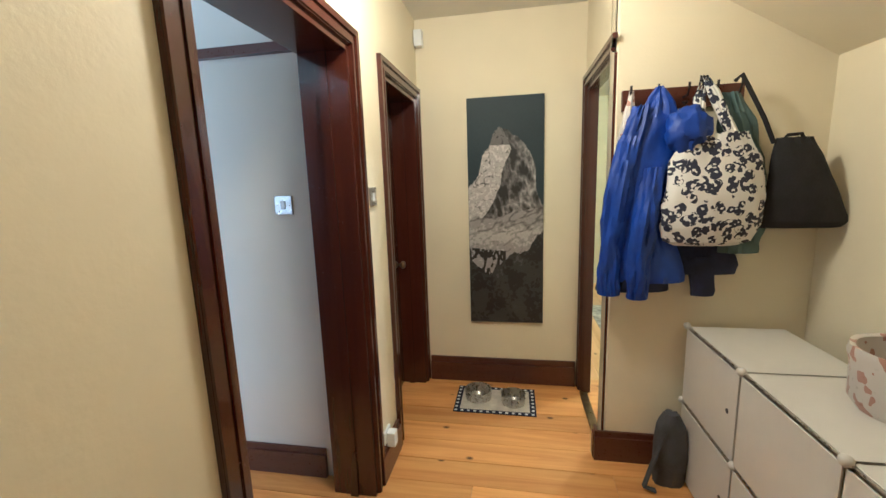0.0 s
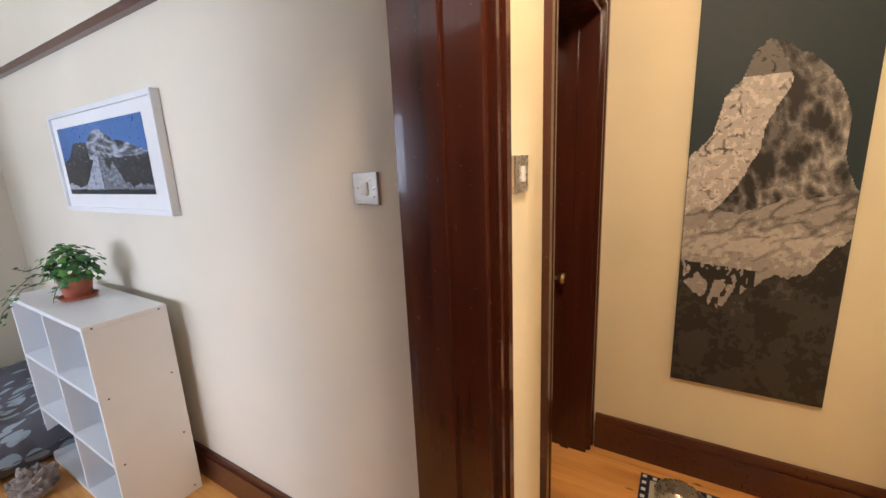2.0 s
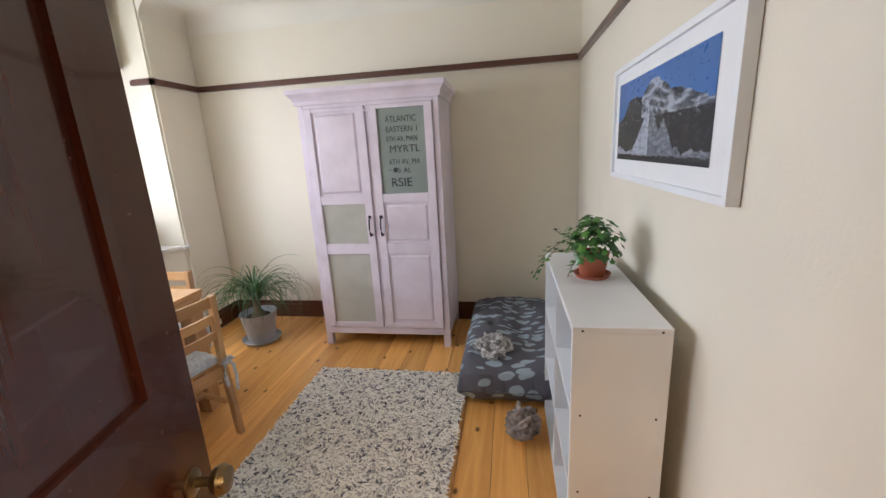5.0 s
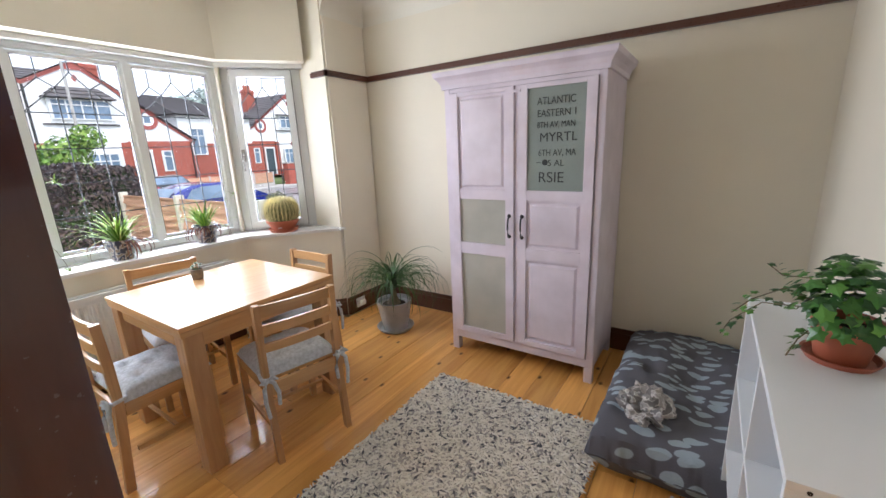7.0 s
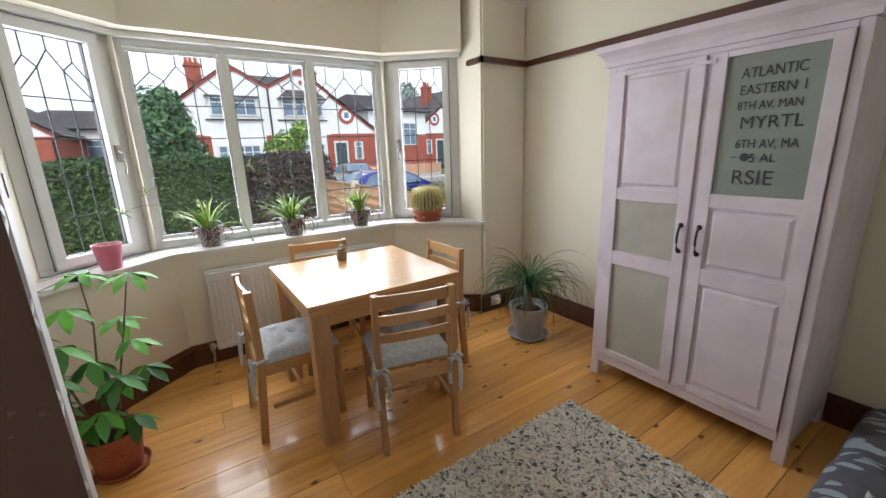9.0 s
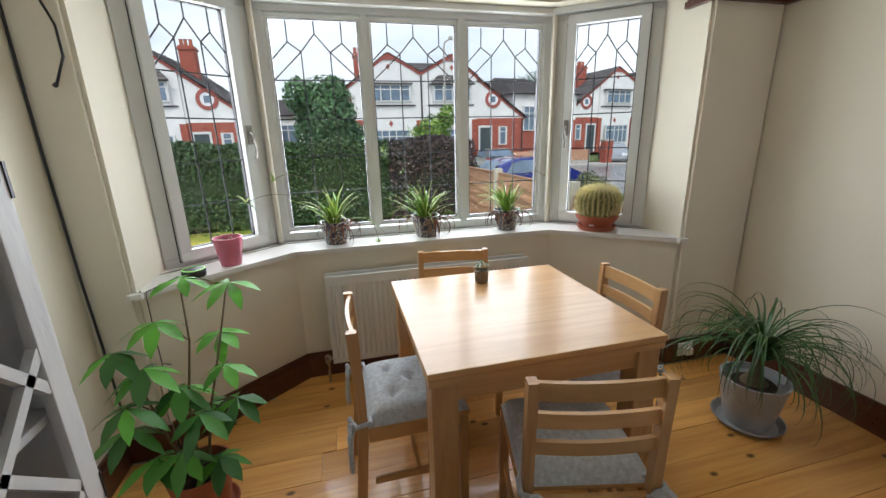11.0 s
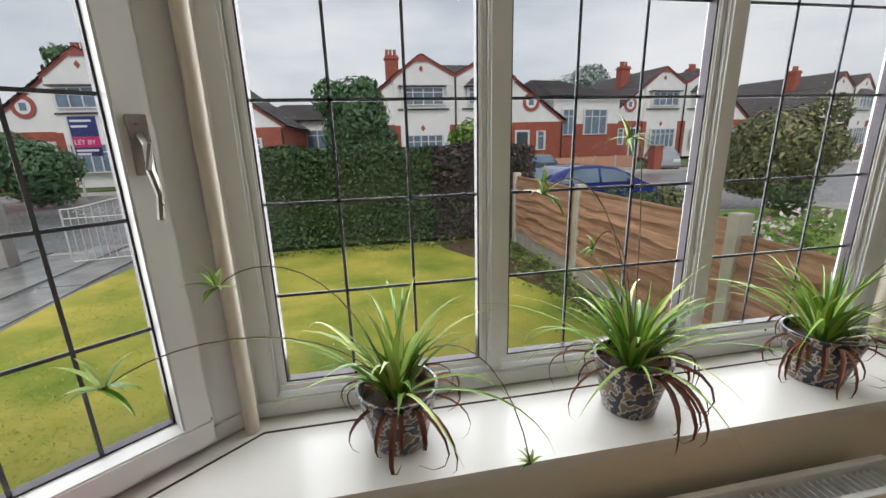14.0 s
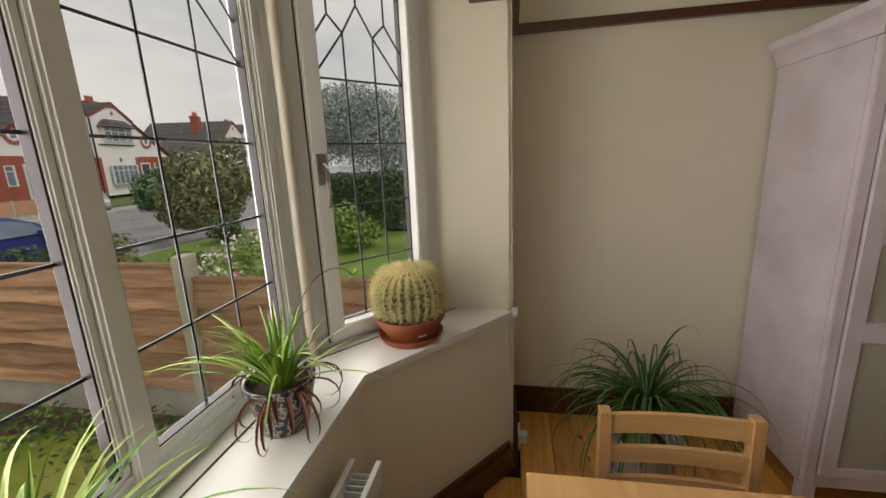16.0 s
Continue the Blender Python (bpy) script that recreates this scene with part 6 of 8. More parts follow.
def drape(name, label, rows, material, parent, seed=0, seg=28, wrinkle=0.012):
    """A hanging cloth: rows of (z, x centre, half width, y front, half depth)."""
    b = bmesh.new()
    sub = []
    for r0, r1 in zip(rows, rows[1:]):
        for k in range(9):
            t = k / 9
            sub.append([p0 + (p1 - p0) * t for p0, p1 in zip(r0, r1)])
    sub.append(list(rows[-1]))
    prev = None
    for z, x, w, y, d in sub:
        ring = []
        for i in range(seg):
            a = 2 * math.pi * i / seg
            c, s = math.cos(a), math.sin(a)
            f = wrinkle * (0.55 * fbm(c * 3 + seed, z * 4.0, seed) + 0.75 * (0.5 - 2.2 * abs(noise.noise((c * 2.2 + z * 4 + seed, s * 2.2, z * 6.5 - c * 2)))) + 0.18 * math.sin(a * 5 + z * 7 + seed))
            ring.append(b.verts.new((x + (w + f) * c, y + (d + f) * s, z + 0.35 * f)))
        if prev:
            for i in range(seg):
                b.faces.new((prev[i], prev[(i + 1) % seg], ring[(i + 1) % seg], ring[i]))
        else:
            b.faces.new(ring[::-1])
        prev = ring
    b.faces.new(prev)
    return part(name, b, material, parent, label, True)


p = thing("coat_rack", "dark stained wooden coat rail with metal hooks on the cream wall", "coat rack")
part("rail", bbox(1.11, 1.60, 3.075, 3.099, 1.755, 1.845, 0.004), M_TRIMX, p)
for x in (1.13, 1.24, 1.36, 1.47, 1.56):
    b = bmesh.new()
    tube(b, [(x, 3.075, 1.80), (x, 3.03, 1.80), (x, 3.015, 1.825), (x, 3.013, 1.85)], 0.005, 8)
    tube(b, [(x, 3.075, 1.78), (x, 3.045, 1.765), (x, 3.03, 1.775)], 0.005, 8)
    part("hook", b, M_IRON, p, "", True)
p = thing("rain_jacket", "bright blue hooded nylon rain jacket hanging from the rail", "coat")
drape("body", "", [(1.84, 1.245, 0.012, 3.02, 0.012), (1.77, 1.245, 0.06, 3.015, 0.03), (1.66, 1.23, 0.105, 3.01, 0.05), (1.45, 1.20, 0.12, 3.0, 0.06), (1.2, 1.20, 0.125, 3.0, 0.06), (1.02, 1.23, 0.15, 3.0, 0.055), (0.99, 1.23, 0.148, 3.0, 0.05)], M_BLUE, p, 1, 40, 0.014)
drape("lining_hem", "dark navy hem", [(1.01, 1.17, 0.155, 3.005, 0.05), (0.945, 1.16, 0.15, 3.005, 0.045)], M_NAVY, p, 2, 40, 0.02)
drape("sleeve", "", [(1.76, 1.17, 0.03, 2.99, 0.03), (1.6, 1.12, 0.05, 2.97, 0.04), (1.4, 1.085, 0.055, 2.96, 0.042), (1.2, 1.06, 0.05, 2.96, 0.04), (1.0, 1.055, 0.045, 2.97, 0.035), (0.93, 1.06, 0.042, 2.97, 0.03)], M_BLUE, p, 5, 32, 0.016)
drape("sleeve", "", [(1.5, 1.22, 0.04, 2.95, 0.035), (1.3, 1.19, 0.048, 2.93, 0.04), (1.1, 1.17, 0.045, 2.93, 0.035), (0.92, 1.175, 0.042, 2.95, 0.03)], M_BLUE, p, 8, 32, 0.016)
b = bmesh.new()
bmesh.ops.create_icosphere(b, subdivisions=4, radius=1)
for v in b.verts:
    n = v.co.copy()
    k = 1 + 0.22 * fbm(n.x * 2.5, n.z * 2.5 + n.y, 3)
    v.co = Vector((1.335 + n.x * 0.088 * k, 2.935 + n.y * 0.06 * k, 1.645 + n.z * 0.095 * k))
part("hood", b, M_BLUE, p, "", True)
p = thing("scarf", "pale beige scarf hanging from the first hook", "scarf")
drape("cloth", "", [(1.83, 1.135, 0.006, 3.03, 0.008), (1.75, 1.13, 0.02, 3.03, 0.015), (1.6, 1.115, 0.03, 3.035, 0.02), (1.5, 1.11, 0.03, 3.035, 0.02)], M_BASKET, p, 3, 20, 0.008)
p = thing("tote_bag", "canvas tote bag with a dark woodland print hanging over the coats", "bag")
drape("bag_body", "", [(1.63, 1.45, 0.11, 2.935, 0.02), (1.52, 1.44, 0.17, 2.925, 0.04), (1.38, 1.44, 0.195, 2.915, 0.055), (1.25, 1.435, 0.19, 2.92, 0.055), (1.185, 1.43, 0.165, 2.93, 0.045), (1.165, 1.43, 0.12, 2.94, 0.02)], M_TOTE, p, 2, 44, 0.010)
b = bmesh.new()
for pts in (((1.37, 2.93, 1.62), (1.39, 2.985, 1.78), (1.41, 3.0, 1.86), (1.44, 2.985, 1.80), (1.50, 2.93, 1.62)),):
    for o in range(3):
        tube(b, [(x + 0.012 * (o - 1), y, z) for x, y, z in pts], 0.012, 6)
part("handle", b, M_TOTE, p, "", True)
p = thing("shoulder_bag", "soft black shoulder bag on a long strap from the end hook", "bag")
drape("bag_body", "", [(1.60, 1.745, 0.065, 2.97, 0.018), (1.54, 1.755, 0.085, 2.965, 0.035), (1.36, 1.78, 0.135, 2.955, 0.055), (1.26, 1.80, 0.165, 2.96, 0.05), (1.235, 1.79, 0.15, 2.965, 0.03)], M_BAGBLACK, p, 6, 32, 0.008)
b = bmesh.new()
tube(b, [(1.53, 3.01, 1.84), (1.545, 2.99, 1.86), (1.575, 2.985, 1.80), (1.63, 2.97, 1.68), (1.67, 2.965, 1.58)], 0.009, 8)
tube(b, [(1.70, 2.965, 1.585), (1.715, 2.96, 1.61), (1.76, 2.955, 1.612), (1.78, 2.96, 1.58)], 0.007, 8)
part("strap", b, M_BAGBLACK, p, "", True)
p = thing("grey_jacket", "grey green jacket hanging behind the printed bag", "coat")
drape("body", "", [(1.80, 1.53, 0.03, 3.045, 0.02), (1.68, 1.56, 0.07, 3.035, 0.03), (1.45, 1.60, 0.085, 3.025, 0.04), (1.25, 1.61, 0.09, 3.02, 0.04), (1.12, 1.60, 0.08, 3.02, 0.035)], M_GREENCLOTH, p, 3, 28, 0.018)
p = thing("navy_trousers", "dark navy trousers hanging below the coats", "clothes")
drape("cloth", "", [(1.45, 1.42, 0.10, 3.05, 0.03), (1.2, 1.44, 0.14, 3.04, 0.035), (1.06, 1.46, 0.15, 3.03, 0.03), (1.02, 1.47, 0.13, 3.03, 0.025)], M_NAVY, p, 4, 28, 0.018)
drape("trouser_leg", "", [(1.1, 1.45, 0.06, 3.02, 0.025), (0.95, 1.47, 0.05, 3.02, 0.02), (0.92, 1.47, 0.045, 3.02, 0.018)], M_NAVY, p, 9, 20, 0.01)
drape("trouser_leg", "", [(1.06, 1.20, 0.10, 3.04, 0.025), (0.98, 1.17, 0.09, 3.04, 0.022), (0.95, 1.15, 0.07, 3.04, 0.018)], M_NAVY, p, 7, 20, 0.01)
p = thing("grey_bag", "dark grey cloth bag with straps on the floor by the cubes", "bag", (1.34, 2.97, 0))
drape("bag_body", "", [(0.36, 0.02, 0.03, 0.0, 0.03), (0.30, 0.02, 0.06, 0.0, 0.045), (0.12, 0.02, 0.08, 0.0, 0.06), (0.0, 0.02, 0.07, 0.0, 0.05)], M_GREYCLOTH, p, 2, 24, 0.012)
b = bmesh.new()
for o in range(3):
    tube(b, [(0.0, -0.02 - 0.008 * o, 0.30), (-0.06, -0.05 - 0.008 * o, 0.17), (-0.11, -0.07 - 0.008 * o, 0.02), (-0.06, -0.08 - 0.008 * o, 0.01)], 0.007, 6)
part("strap", b, M_GREYCLOTH, p, "", True)

# ---- the kitchen seen through the third door ----
M_YEL = mat("pale_yellow_paint", (0.66, 0.60, 0.34), 0.7, 0, 0.05)
bm = bmesh.new()
box(bm, 1.14, 4.2, 6.8, 7.0, -0.05, 2.5)
struct("wall_kitchen_north", bm, M_YEL)
bm = bmesh.new()
box(bm, 4.2, 4.35, 3.1, 7.0, -0.05, 2.5)
box(bm, 2.1, 4.2, 2.95, 3.1, -0.05, 2.5)
box(bm, 1.0, 1.14, HYN + 0.151, 6.8, -0.05, 2.5)
struct("wall_kitchen_east", bm, M_YEL)
bm = bmesh.new()
box(bm, 1.14, 4.35, 3.1, 7.0, 2.5, 2.6)
struct("ceiling_kitchen", bm, M_CEIL)
p = tagged(new("door_4"), "white kitchen door with glazed upper half", "", "", "structure")
part("door_leaf", bbox(2.15, 2.80, 6.755, 6.795, 0.0, 1.0, 0.003), M_UPVC, p)
for a, q, c, d in ((2.15, 2.25, 1.0, 1.98), (2.70, 2.80, 1.0, 1.98), (2.25, 2.70, 1.88, 1.98)):
    part("door_stile", bbox(a, q, 6.755, 6.795, c, d, 0.002), M_UPVC, p)
# weak emission stands for daylight through the pane; the wall behind is solid
gp = mat("daylight_glow_glass", (0.35, 0.42, 0.42), 0.3)
gp.node_tree.nodes["Principled BSDF"].inputs["Emission Color"].default_value = (0.55, 0.85, 1, 1)
gp.node_tree.nodes["Principled BSDF"].inputs["Emission Strength"].default_value = 0.1
part("pane", bbox(2.25, 2.70, 6.77, 6.778, 1.0, 1.88, 0), gp, p)
p = thing("kitchen_cabinet", "pale wooden kitchen base cabinet with a grey worktop", "cabinet", (2.42, 4.75, 0))
part("body", bbox(0, 0.6, 0, 1.6, 0.1, 0.87, 0.003), M_OAK_Z, p)
part("plinth", bbox(0.05, 0.6, 0.01, 1.59, 0, 0.1, 0), M_OAK_Y, p)
part("worktop", bbox(-0.02, 0.62, -0.02, 1.62, 0.871, 0.91, 0.004), M_GREYCLOTH, p)
for k in range(3):
    d = part("door", bbox(-0.018, -0.001, 0.01 + k * 0.53, 0.52 + k * 0.53, 0.12, 0.86, 0.003), M_OAK_Z, p)
    part("handle", bbox(-0.04, -0.018, 0.44 + k * 0.53, 0.452 + k * 0.53, 0.6, 0.75, 0.002), M_STEEL, d)
p = thing("kitchen_rug", "pale grey rug on the kitchen floor", "rug")
part("rug_body", bbox(1.45, 1.95, 4.5, 5.75, 0.001, 0.012, 0.003), mat("grey_floral_rug", (0.42, 0.40, 0.33), 0.95, 0, 0.5, 12, 0.4, 100), p)
o = part("ceiling_spotlight", bbox(2.24, 2.36, 5.3, 5.42, 2.488, 2.4995, 0.004), M_STEEL, None, "round steel ceiling spotlight in the kitchen")
tagged(o, category="light")
o = part("door_threshold", bbox(HX1 - 0.01, HX1 + 0.04, D3[0] + 0.03, D3[1] - 0.03, 0.0005, 0.008, 0.003), M_BRASS, None, "brass threshold strip")
tagged(o, kind="structure")
# ---- outdoors ----
M_ROAD = mat("wet_asphalt", (0.20, 0.205, 0.21), 0.28, 0, 0.25, 0.7, 0.3, 30)
M_LAWN = mat("patchy_lawn", (0.52, 0.44, 0.08), 0.9, 0, 0.2, 1.3, 1.0, 40, tint=(0.24, 0.36, 0.035), detail=10.0)
M_GARDEN = mat("garden_soil_and_green", (0.09, 0.13, 0.035), 0.95, 0, 0.5, 0.8, 0.6, 20)
M_FLAG = mat("wet_grey_flagstone", (0.30, 0.30, 0.29), 0.18, 0, 0.25, 2.5, 0.3, 40, rand=0.25)
M_CONC = mat("pale_concrete", (0.40, 0.38, 0.35), 0.85, 0, 0.2, 4, 0.4, 50)
M_FENCE = wood("brown_stained_waney_board", (0.30, 0.15, 0.085), (0.66, 0.38, 0.235), 0.7, 1, rand=0.22)
M_POST = mat("pale_cream_concrete", (0.60, 0.56, 0.47), 0.85, 0, 0.14, 5, 0.4, 50)
M_RENDER = mat("white_painted_render", (0.80, 0.80, 0.78), 0.85, 0, 0.06, 1.2, 0.2, 20)
M_BRICK = mat("red_brick_wall", (0.34, 0.088, 0.058), 0.85, 0, 0.25, 5, 0.4, 12)
M_REDTRIM = mat("red_painted_board", (0.34, 0.085, 0.065), 0.6, 0, 0.1)
M_TILE = mat("grey_brown_roof_tile", (0.105, 0.095, 0.095), 0.7, 0, 0.25, 3, 0.5, 10)
M_WINDARK = mat("dark_window_glass", (0.14, 0.20, 0.27), 0.12, 0, 0.3, 1.5, 0.0, 10)
M_DOORG = mat("dark_painted_door", (0.04, 0.06, 0.07), 0.5)
M_CARBLUE = mat("blue_car_paint", (0.02, 0.035, 0.26), 0.2, 0.3, 0.05, 3, 0.0, 10, coat=1.0)
M_CARBLACK = mat("black_car_paint", (0.02, 0.022, 0.025), 0.2, 0.3, 0.05, 3, 0.0, 10, coat=1.0)
M_CARSILVER = mat("silver_car_paint", (0.32, 0.34, 0.36), 0.25, 0.6, 0.05, 3, 0.0, 10, coat=1.0)
M_TYRE = mat("tyre_rubber", (0.02, 0.02, 0.02), 0.8)
M_REDLIGHT = mat("red_lamp_plastic", (0.5, 0.02, 0.02), 0.2)
M_BARK = mat("bark", (0.10, 0.075, 0.05), 0.9, 0, 0.3, 8, 0.8, 30)


def leaf_mat(name, a, b, c):
    return island_mat(name, [(0, a), (0.4, b), (0.8, c)], 0.5, 0.0)


M_HEDGE = leaf_mat("privet_leaves", (0.020, 0.056, 0.015), (0.040, 0.095, 0.025), (0.080, 0.155, 0.040))
M_BEECH = leaf_mat("copper_beech_leaves", (0.032, 0.024, 0.026), (0.065, 0.042, 0.044), (0.11, 0.075, 0.065))
M_TREE = leaf_mat("tree_leaves", (0.045, 0.11, 0.045), (0.075, 0.17, 0.065), (0.13, 0.25, 0.095))
M_OLIVE = leaf_mat("olive_leaves", (0.08, 0.095, 0.035), (0.16, 0.18, 0.065), (0.30, 0.30, 0.12))
M_LIME = leaf_mat("lime_leaves", (0.08, 0.17, 0.02), (0.17, 0.30, 0.04), (0.30, 0.42, 0.08))
M_GREY = leaf_mat("grey_green_leaves", (0.22, 0.28, 0.24), (0.32, 0.39, 0.35), (0.45, 0.50, 0.47))
M_FLOWER = leaf_mat("white_and_pink_petals", (0.70, 0.68, 0.62), (0.65, 0.62, 0.55), (0.45, 0.12, 0.22))
GZ = -0.40
RZ = -0.75

bm = bmesh.new()
box(bm, -400, 400, -600, -9.4, RZ - 0.5, RZ)
box(bm, -400, 400, -9.4, 60, RZ - 0.5, RZ - 0.002)
struct("ground", bm, M_ROAD, "wet grey asphalt street")
bm = bmesh.new()
box(bm, -60, 60, -9.9, -8.75, RZ, RZ + 0.12)
box(bm, -60, 60, -25.0, -22.8, RZ, RZ + 0.12)
struct("pavement", bm, M_CONC, "pale concrete pavement beside the street")
bm = bmesh.new()
prism(bm, [(-3.62, -1.6), (-3.62, -8.75), (2.62, -8.75), (2.70, -7.2), (2.83, -6.2), (2.80, -4.9), (2.45, -4.0), (2.1, -2.6), (2.0, -1.6)], RZ, GZ)
struct("lawn", bm, M_LAWN, "patchy yellow green front lawn")
bm = bmesh.new()
prism(bm, [(2.0, -1.6), (2.1, -2.6), (2.45, -4.0), (2.80, -4.9), (2.83, -6.2), (2.70, -7.2), (2.62, -8.75), (9.5, -8.75), (9.5, -1.6)], RZ, GZ - 0.03)
drive = struct("driveway", bm, M_ROAD, "wet driveway laid with grey flagstones")
bm = bmesh.new()
box(bm, -12.6, -4.1, -8.75, 3, RZ, GZ)
struct("neighbour_garden", bm, mat("neighbour_lawn", (0.12, 0.20, 0.035), 0.95, 0, 0.4, 0.9, 0.6, 30), "green front garden next door")
bm = bmesh.new()
box(bm, -4.1, -3.62, -8.75, 0, RZ, GZ - 0.02)
prism(bm, [(-3.62, -8.0), (-2.3, -8.0), (-2.5, -7.0), (-2.9, -6.2), (-3.15, -5.2), (-3.45, -4.3), (-3.62, -3.6)], GZ - 0.01, GZ + 0.012)
struct("flower_bed", bm, mat("damp_earth", (0.11, 0.075, 0.045), 0.95, 0, 0.5, 9, 1.0, 40), "dark earth bed along the fence")
bm = bmesh.new()
box(bm, -60, 60, -45, -25.0, RZ, GZ - 0.15)
struct("far_gardens", bm, M_GARDEN, "green gardens of the houses opposite")


def leaves_on(name, pts, normals, size, material, parent, seed, label=""):
    """Many small leaves at given places, each a bent pair of triangles."""
    r = np.random.RandomState(seed)
    n = len(pts)
    pts = np.asarray(pts, float)
    nr = np.asarray(normals, float) + r.normal(0, 0.55, (n, 3))
    nr /= np.linalg.norm(nr, axis=1)[:, None]
    t = np.cross(nr, r.normal(0, 1, (n, 3)))
    t /= np.linalg.norm(t, axis=1)[:, None]
    s = np.cross(nr, t)
    L = (size * r.uniform(0.6, 1.3, n))[:, None]
    v = np.stack([pts - t * L, pts + s * L * 0.5 + nr * L * 0.15, pts + t * L, pts - s * L * 0.5 + nr * L * 0.15], 1).reshape(-1, 3)
    f = [(4 * i, 4 * i + 1, 4 * i + 2, 4 * i + 3) for i in range(n)]
    me = bpy.data.meshes.new(name)
    me.from_pydata(v.tolist(), [], f)
    me.materials.append(material)
    ob = new(name, me)
    ob.parent = parent
    return tagged(ob, label)


def hedge(name, label, x0, x1, y0, y1, z0, z1, n, size, material, seed):
    t = thing(name, label, "hedge", ((x0 + x1) / 2, (y0 + y1) / 2, z0))
    w, d, h = (x1 - x0) / 2, (y1 - y0) / 2, z1 - z0
    b = bmesh.new()
    nx, nz_ = max(4, int(w * 5)), 8
    bmesh.ops.create_cube(b, size=1)
    bmesh.ops.subdivide_edges(b, edges=b.edges[:], cuts=14, use_grid_fill=True)
    for v in b.verts:
        q = v.co.copy()
        k = 0.06 * fbm(q.x * w * 2, q.y * 3, q.z * 4 + seed)
        v.co = Vector((q.x * (2 * w - 0.1 + k), q.y * (2 * d - 0.1 + k * 2), (q.z + 0.5) * (h - 0.05) + (k * 0.6 if q.z > 0.4 else 0)))
    # dark core under the leaves: the hedge's inner shade put into its colour
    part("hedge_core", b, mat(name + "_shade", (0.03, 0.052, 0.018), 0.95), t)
    r = np.random.RandomState(seed)
    areas = np.array([w * 2 * h, w * 2 * h, d * 2 * h, d * 2 * h, w * d * 4])
    face = r.choice(5, n, p=areas / areas.sum())
    u, v_ = r.uniform(-1, 1, n), r.uniform(0, 1, n)
    P, N = np.zeros((n, 3)), np.zeros((n, 3))
    bulge = r.uniform(-0.07, 0.05, n)
    for k, sg in ((0, -1), (1, 1)):
        m = face == k
        P[m] = np.stack([u[m] * w, np.full(m.sum(), sg * d) + sg * bulge[m], v_[m] * h], 1)
        N[m] = (0, sg, 0.3)
    for k, sg in ((2, -1), (3, 1)):
        m = face == k
        P[m] = np.stack([np.full(m.sum(), sg * w) + sg * bulge[m], u[m] * d, v_[m] * h], 1)
        N[m] = (sg, 0, 0.3)
    m = face == 4
    P[m] = np.stack([u[m] * w, (v_[m] * 2 - 1) * d, h + bulge[m]], 1)
    N[m] = (0, 0, 1)
    P += 0.05 * np.sin(P[:, [1, 2, 0]] * 4 + seed)
    P[:, 2] = np.maximum(P[:, 2], 0.12)
    leaves_on("leaves", P, N, size, material, t, seed)


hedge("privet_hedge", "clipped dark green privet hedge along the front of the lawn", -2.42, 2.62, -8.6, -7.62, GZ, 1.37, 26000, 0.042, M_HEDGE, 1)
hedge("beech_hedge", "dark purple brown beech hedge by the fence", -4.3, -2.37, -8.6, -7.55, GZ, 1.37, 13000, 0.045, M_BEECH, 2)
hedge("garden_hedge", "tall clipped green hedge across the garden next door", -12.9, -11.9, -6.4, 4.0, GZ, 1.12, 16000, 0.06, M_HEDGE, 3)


def tree(name, label, at, crown_z, rad, n, size, material, seed, trunk=0.12, lumps=9):
    t = thing(name, label, "tree" if crown_z - rad[2] > 0.3 else "bush", at)
    rnd = random.Random(seed)
    b = bmesh.new()
    tube(b, [(0, 0, 0), (0.03, 0.02, crown_z * 0.5), (0, 0, crown_z)], trunk, 8, trunk * 0.5)
    for i in range(7):
        a = i * 0.9 + rnd.random()
        q = Vector((math.cos(a) * rad[0] * 0.7, math.sin(a) * rad[1] * 0.7, crown_z + rnd.uniform(-0.4, 0.7) * rad[2]))
        tube(b, [(0, 0, crown_z * rnd.uniform(0.4, 0.8)), q * 0.5 + Vector((0, 0, crown_z * 0.3)), q], trunk * 0.45, 6, trunk * 0.12)
    part("trunk", b, M_BARK, t, "", True)
    r = np.random.RandomState(seed)
    C = [(0.0, 0.0, 0.0, 0.72)] + [(rnd.uniform(-0.62, 0.62), rnd.uniform(-0.62, 0.62), rnd.uniform(-0.6, 0.66), rnd.uniform(0.28, 0.5)) for _ in range(lumps)]
    P, N = [], []
    ws = np.array([c[3] ** 2 for c in C])
    for c, k in zip(C, (ws / ws.sum() * n).astype(int)):
        d = r.normal(0, 1, (k, 3))
        d /= np.linalg.norm(d, axis=1)[:, None]
        rr = c[3] * r.uniform(0.72, 1.08, k)[:, None]
        q = (np.array(c[:3]) + d * rr) * np.array(rad) + np.array((0, 0, crown_z))
        P.append(q)
        N.append(d)
    P, N = np.concatenate(P), np.concatenate(N)
    keep = P[:, 2] > 0.05
    leaves_on("crown", P[keep], N[keep], size, material, t, seed, "leafy crown")


tree("round_tree", "dense dark green rounded tree in front of the white houses", (-1.02, -18, GZ - 0.2), 3.2, (1.75, 1.6, 2.1), 9000, 0.13, M_TREE, 11, 0.14, 12)
tree("small_tree", "small bright green tree in front of the bay window", (-5.9, -18, GZ - 0.2), 2.4, (1.15, 1.0, 0.95), 2600, 0.11, M_LIME, 12, 0.07, 9)
tree("large_bush", "large dark green bush across the street", (12.2, -19.5, GZ - 0.3), 1.5, (2.3, 1.5, 1.75), 7000, 0.12, M_TREE, 13, 0.1)
tree("topiary_tree", "rounded olive green variegated tree in the garden next door", (-12.4, -9.6, GZ), 1.5, (1.55, 1.5, 1.45), 15000, 0.08, M_OLIVE, 14, 0.1, 16)
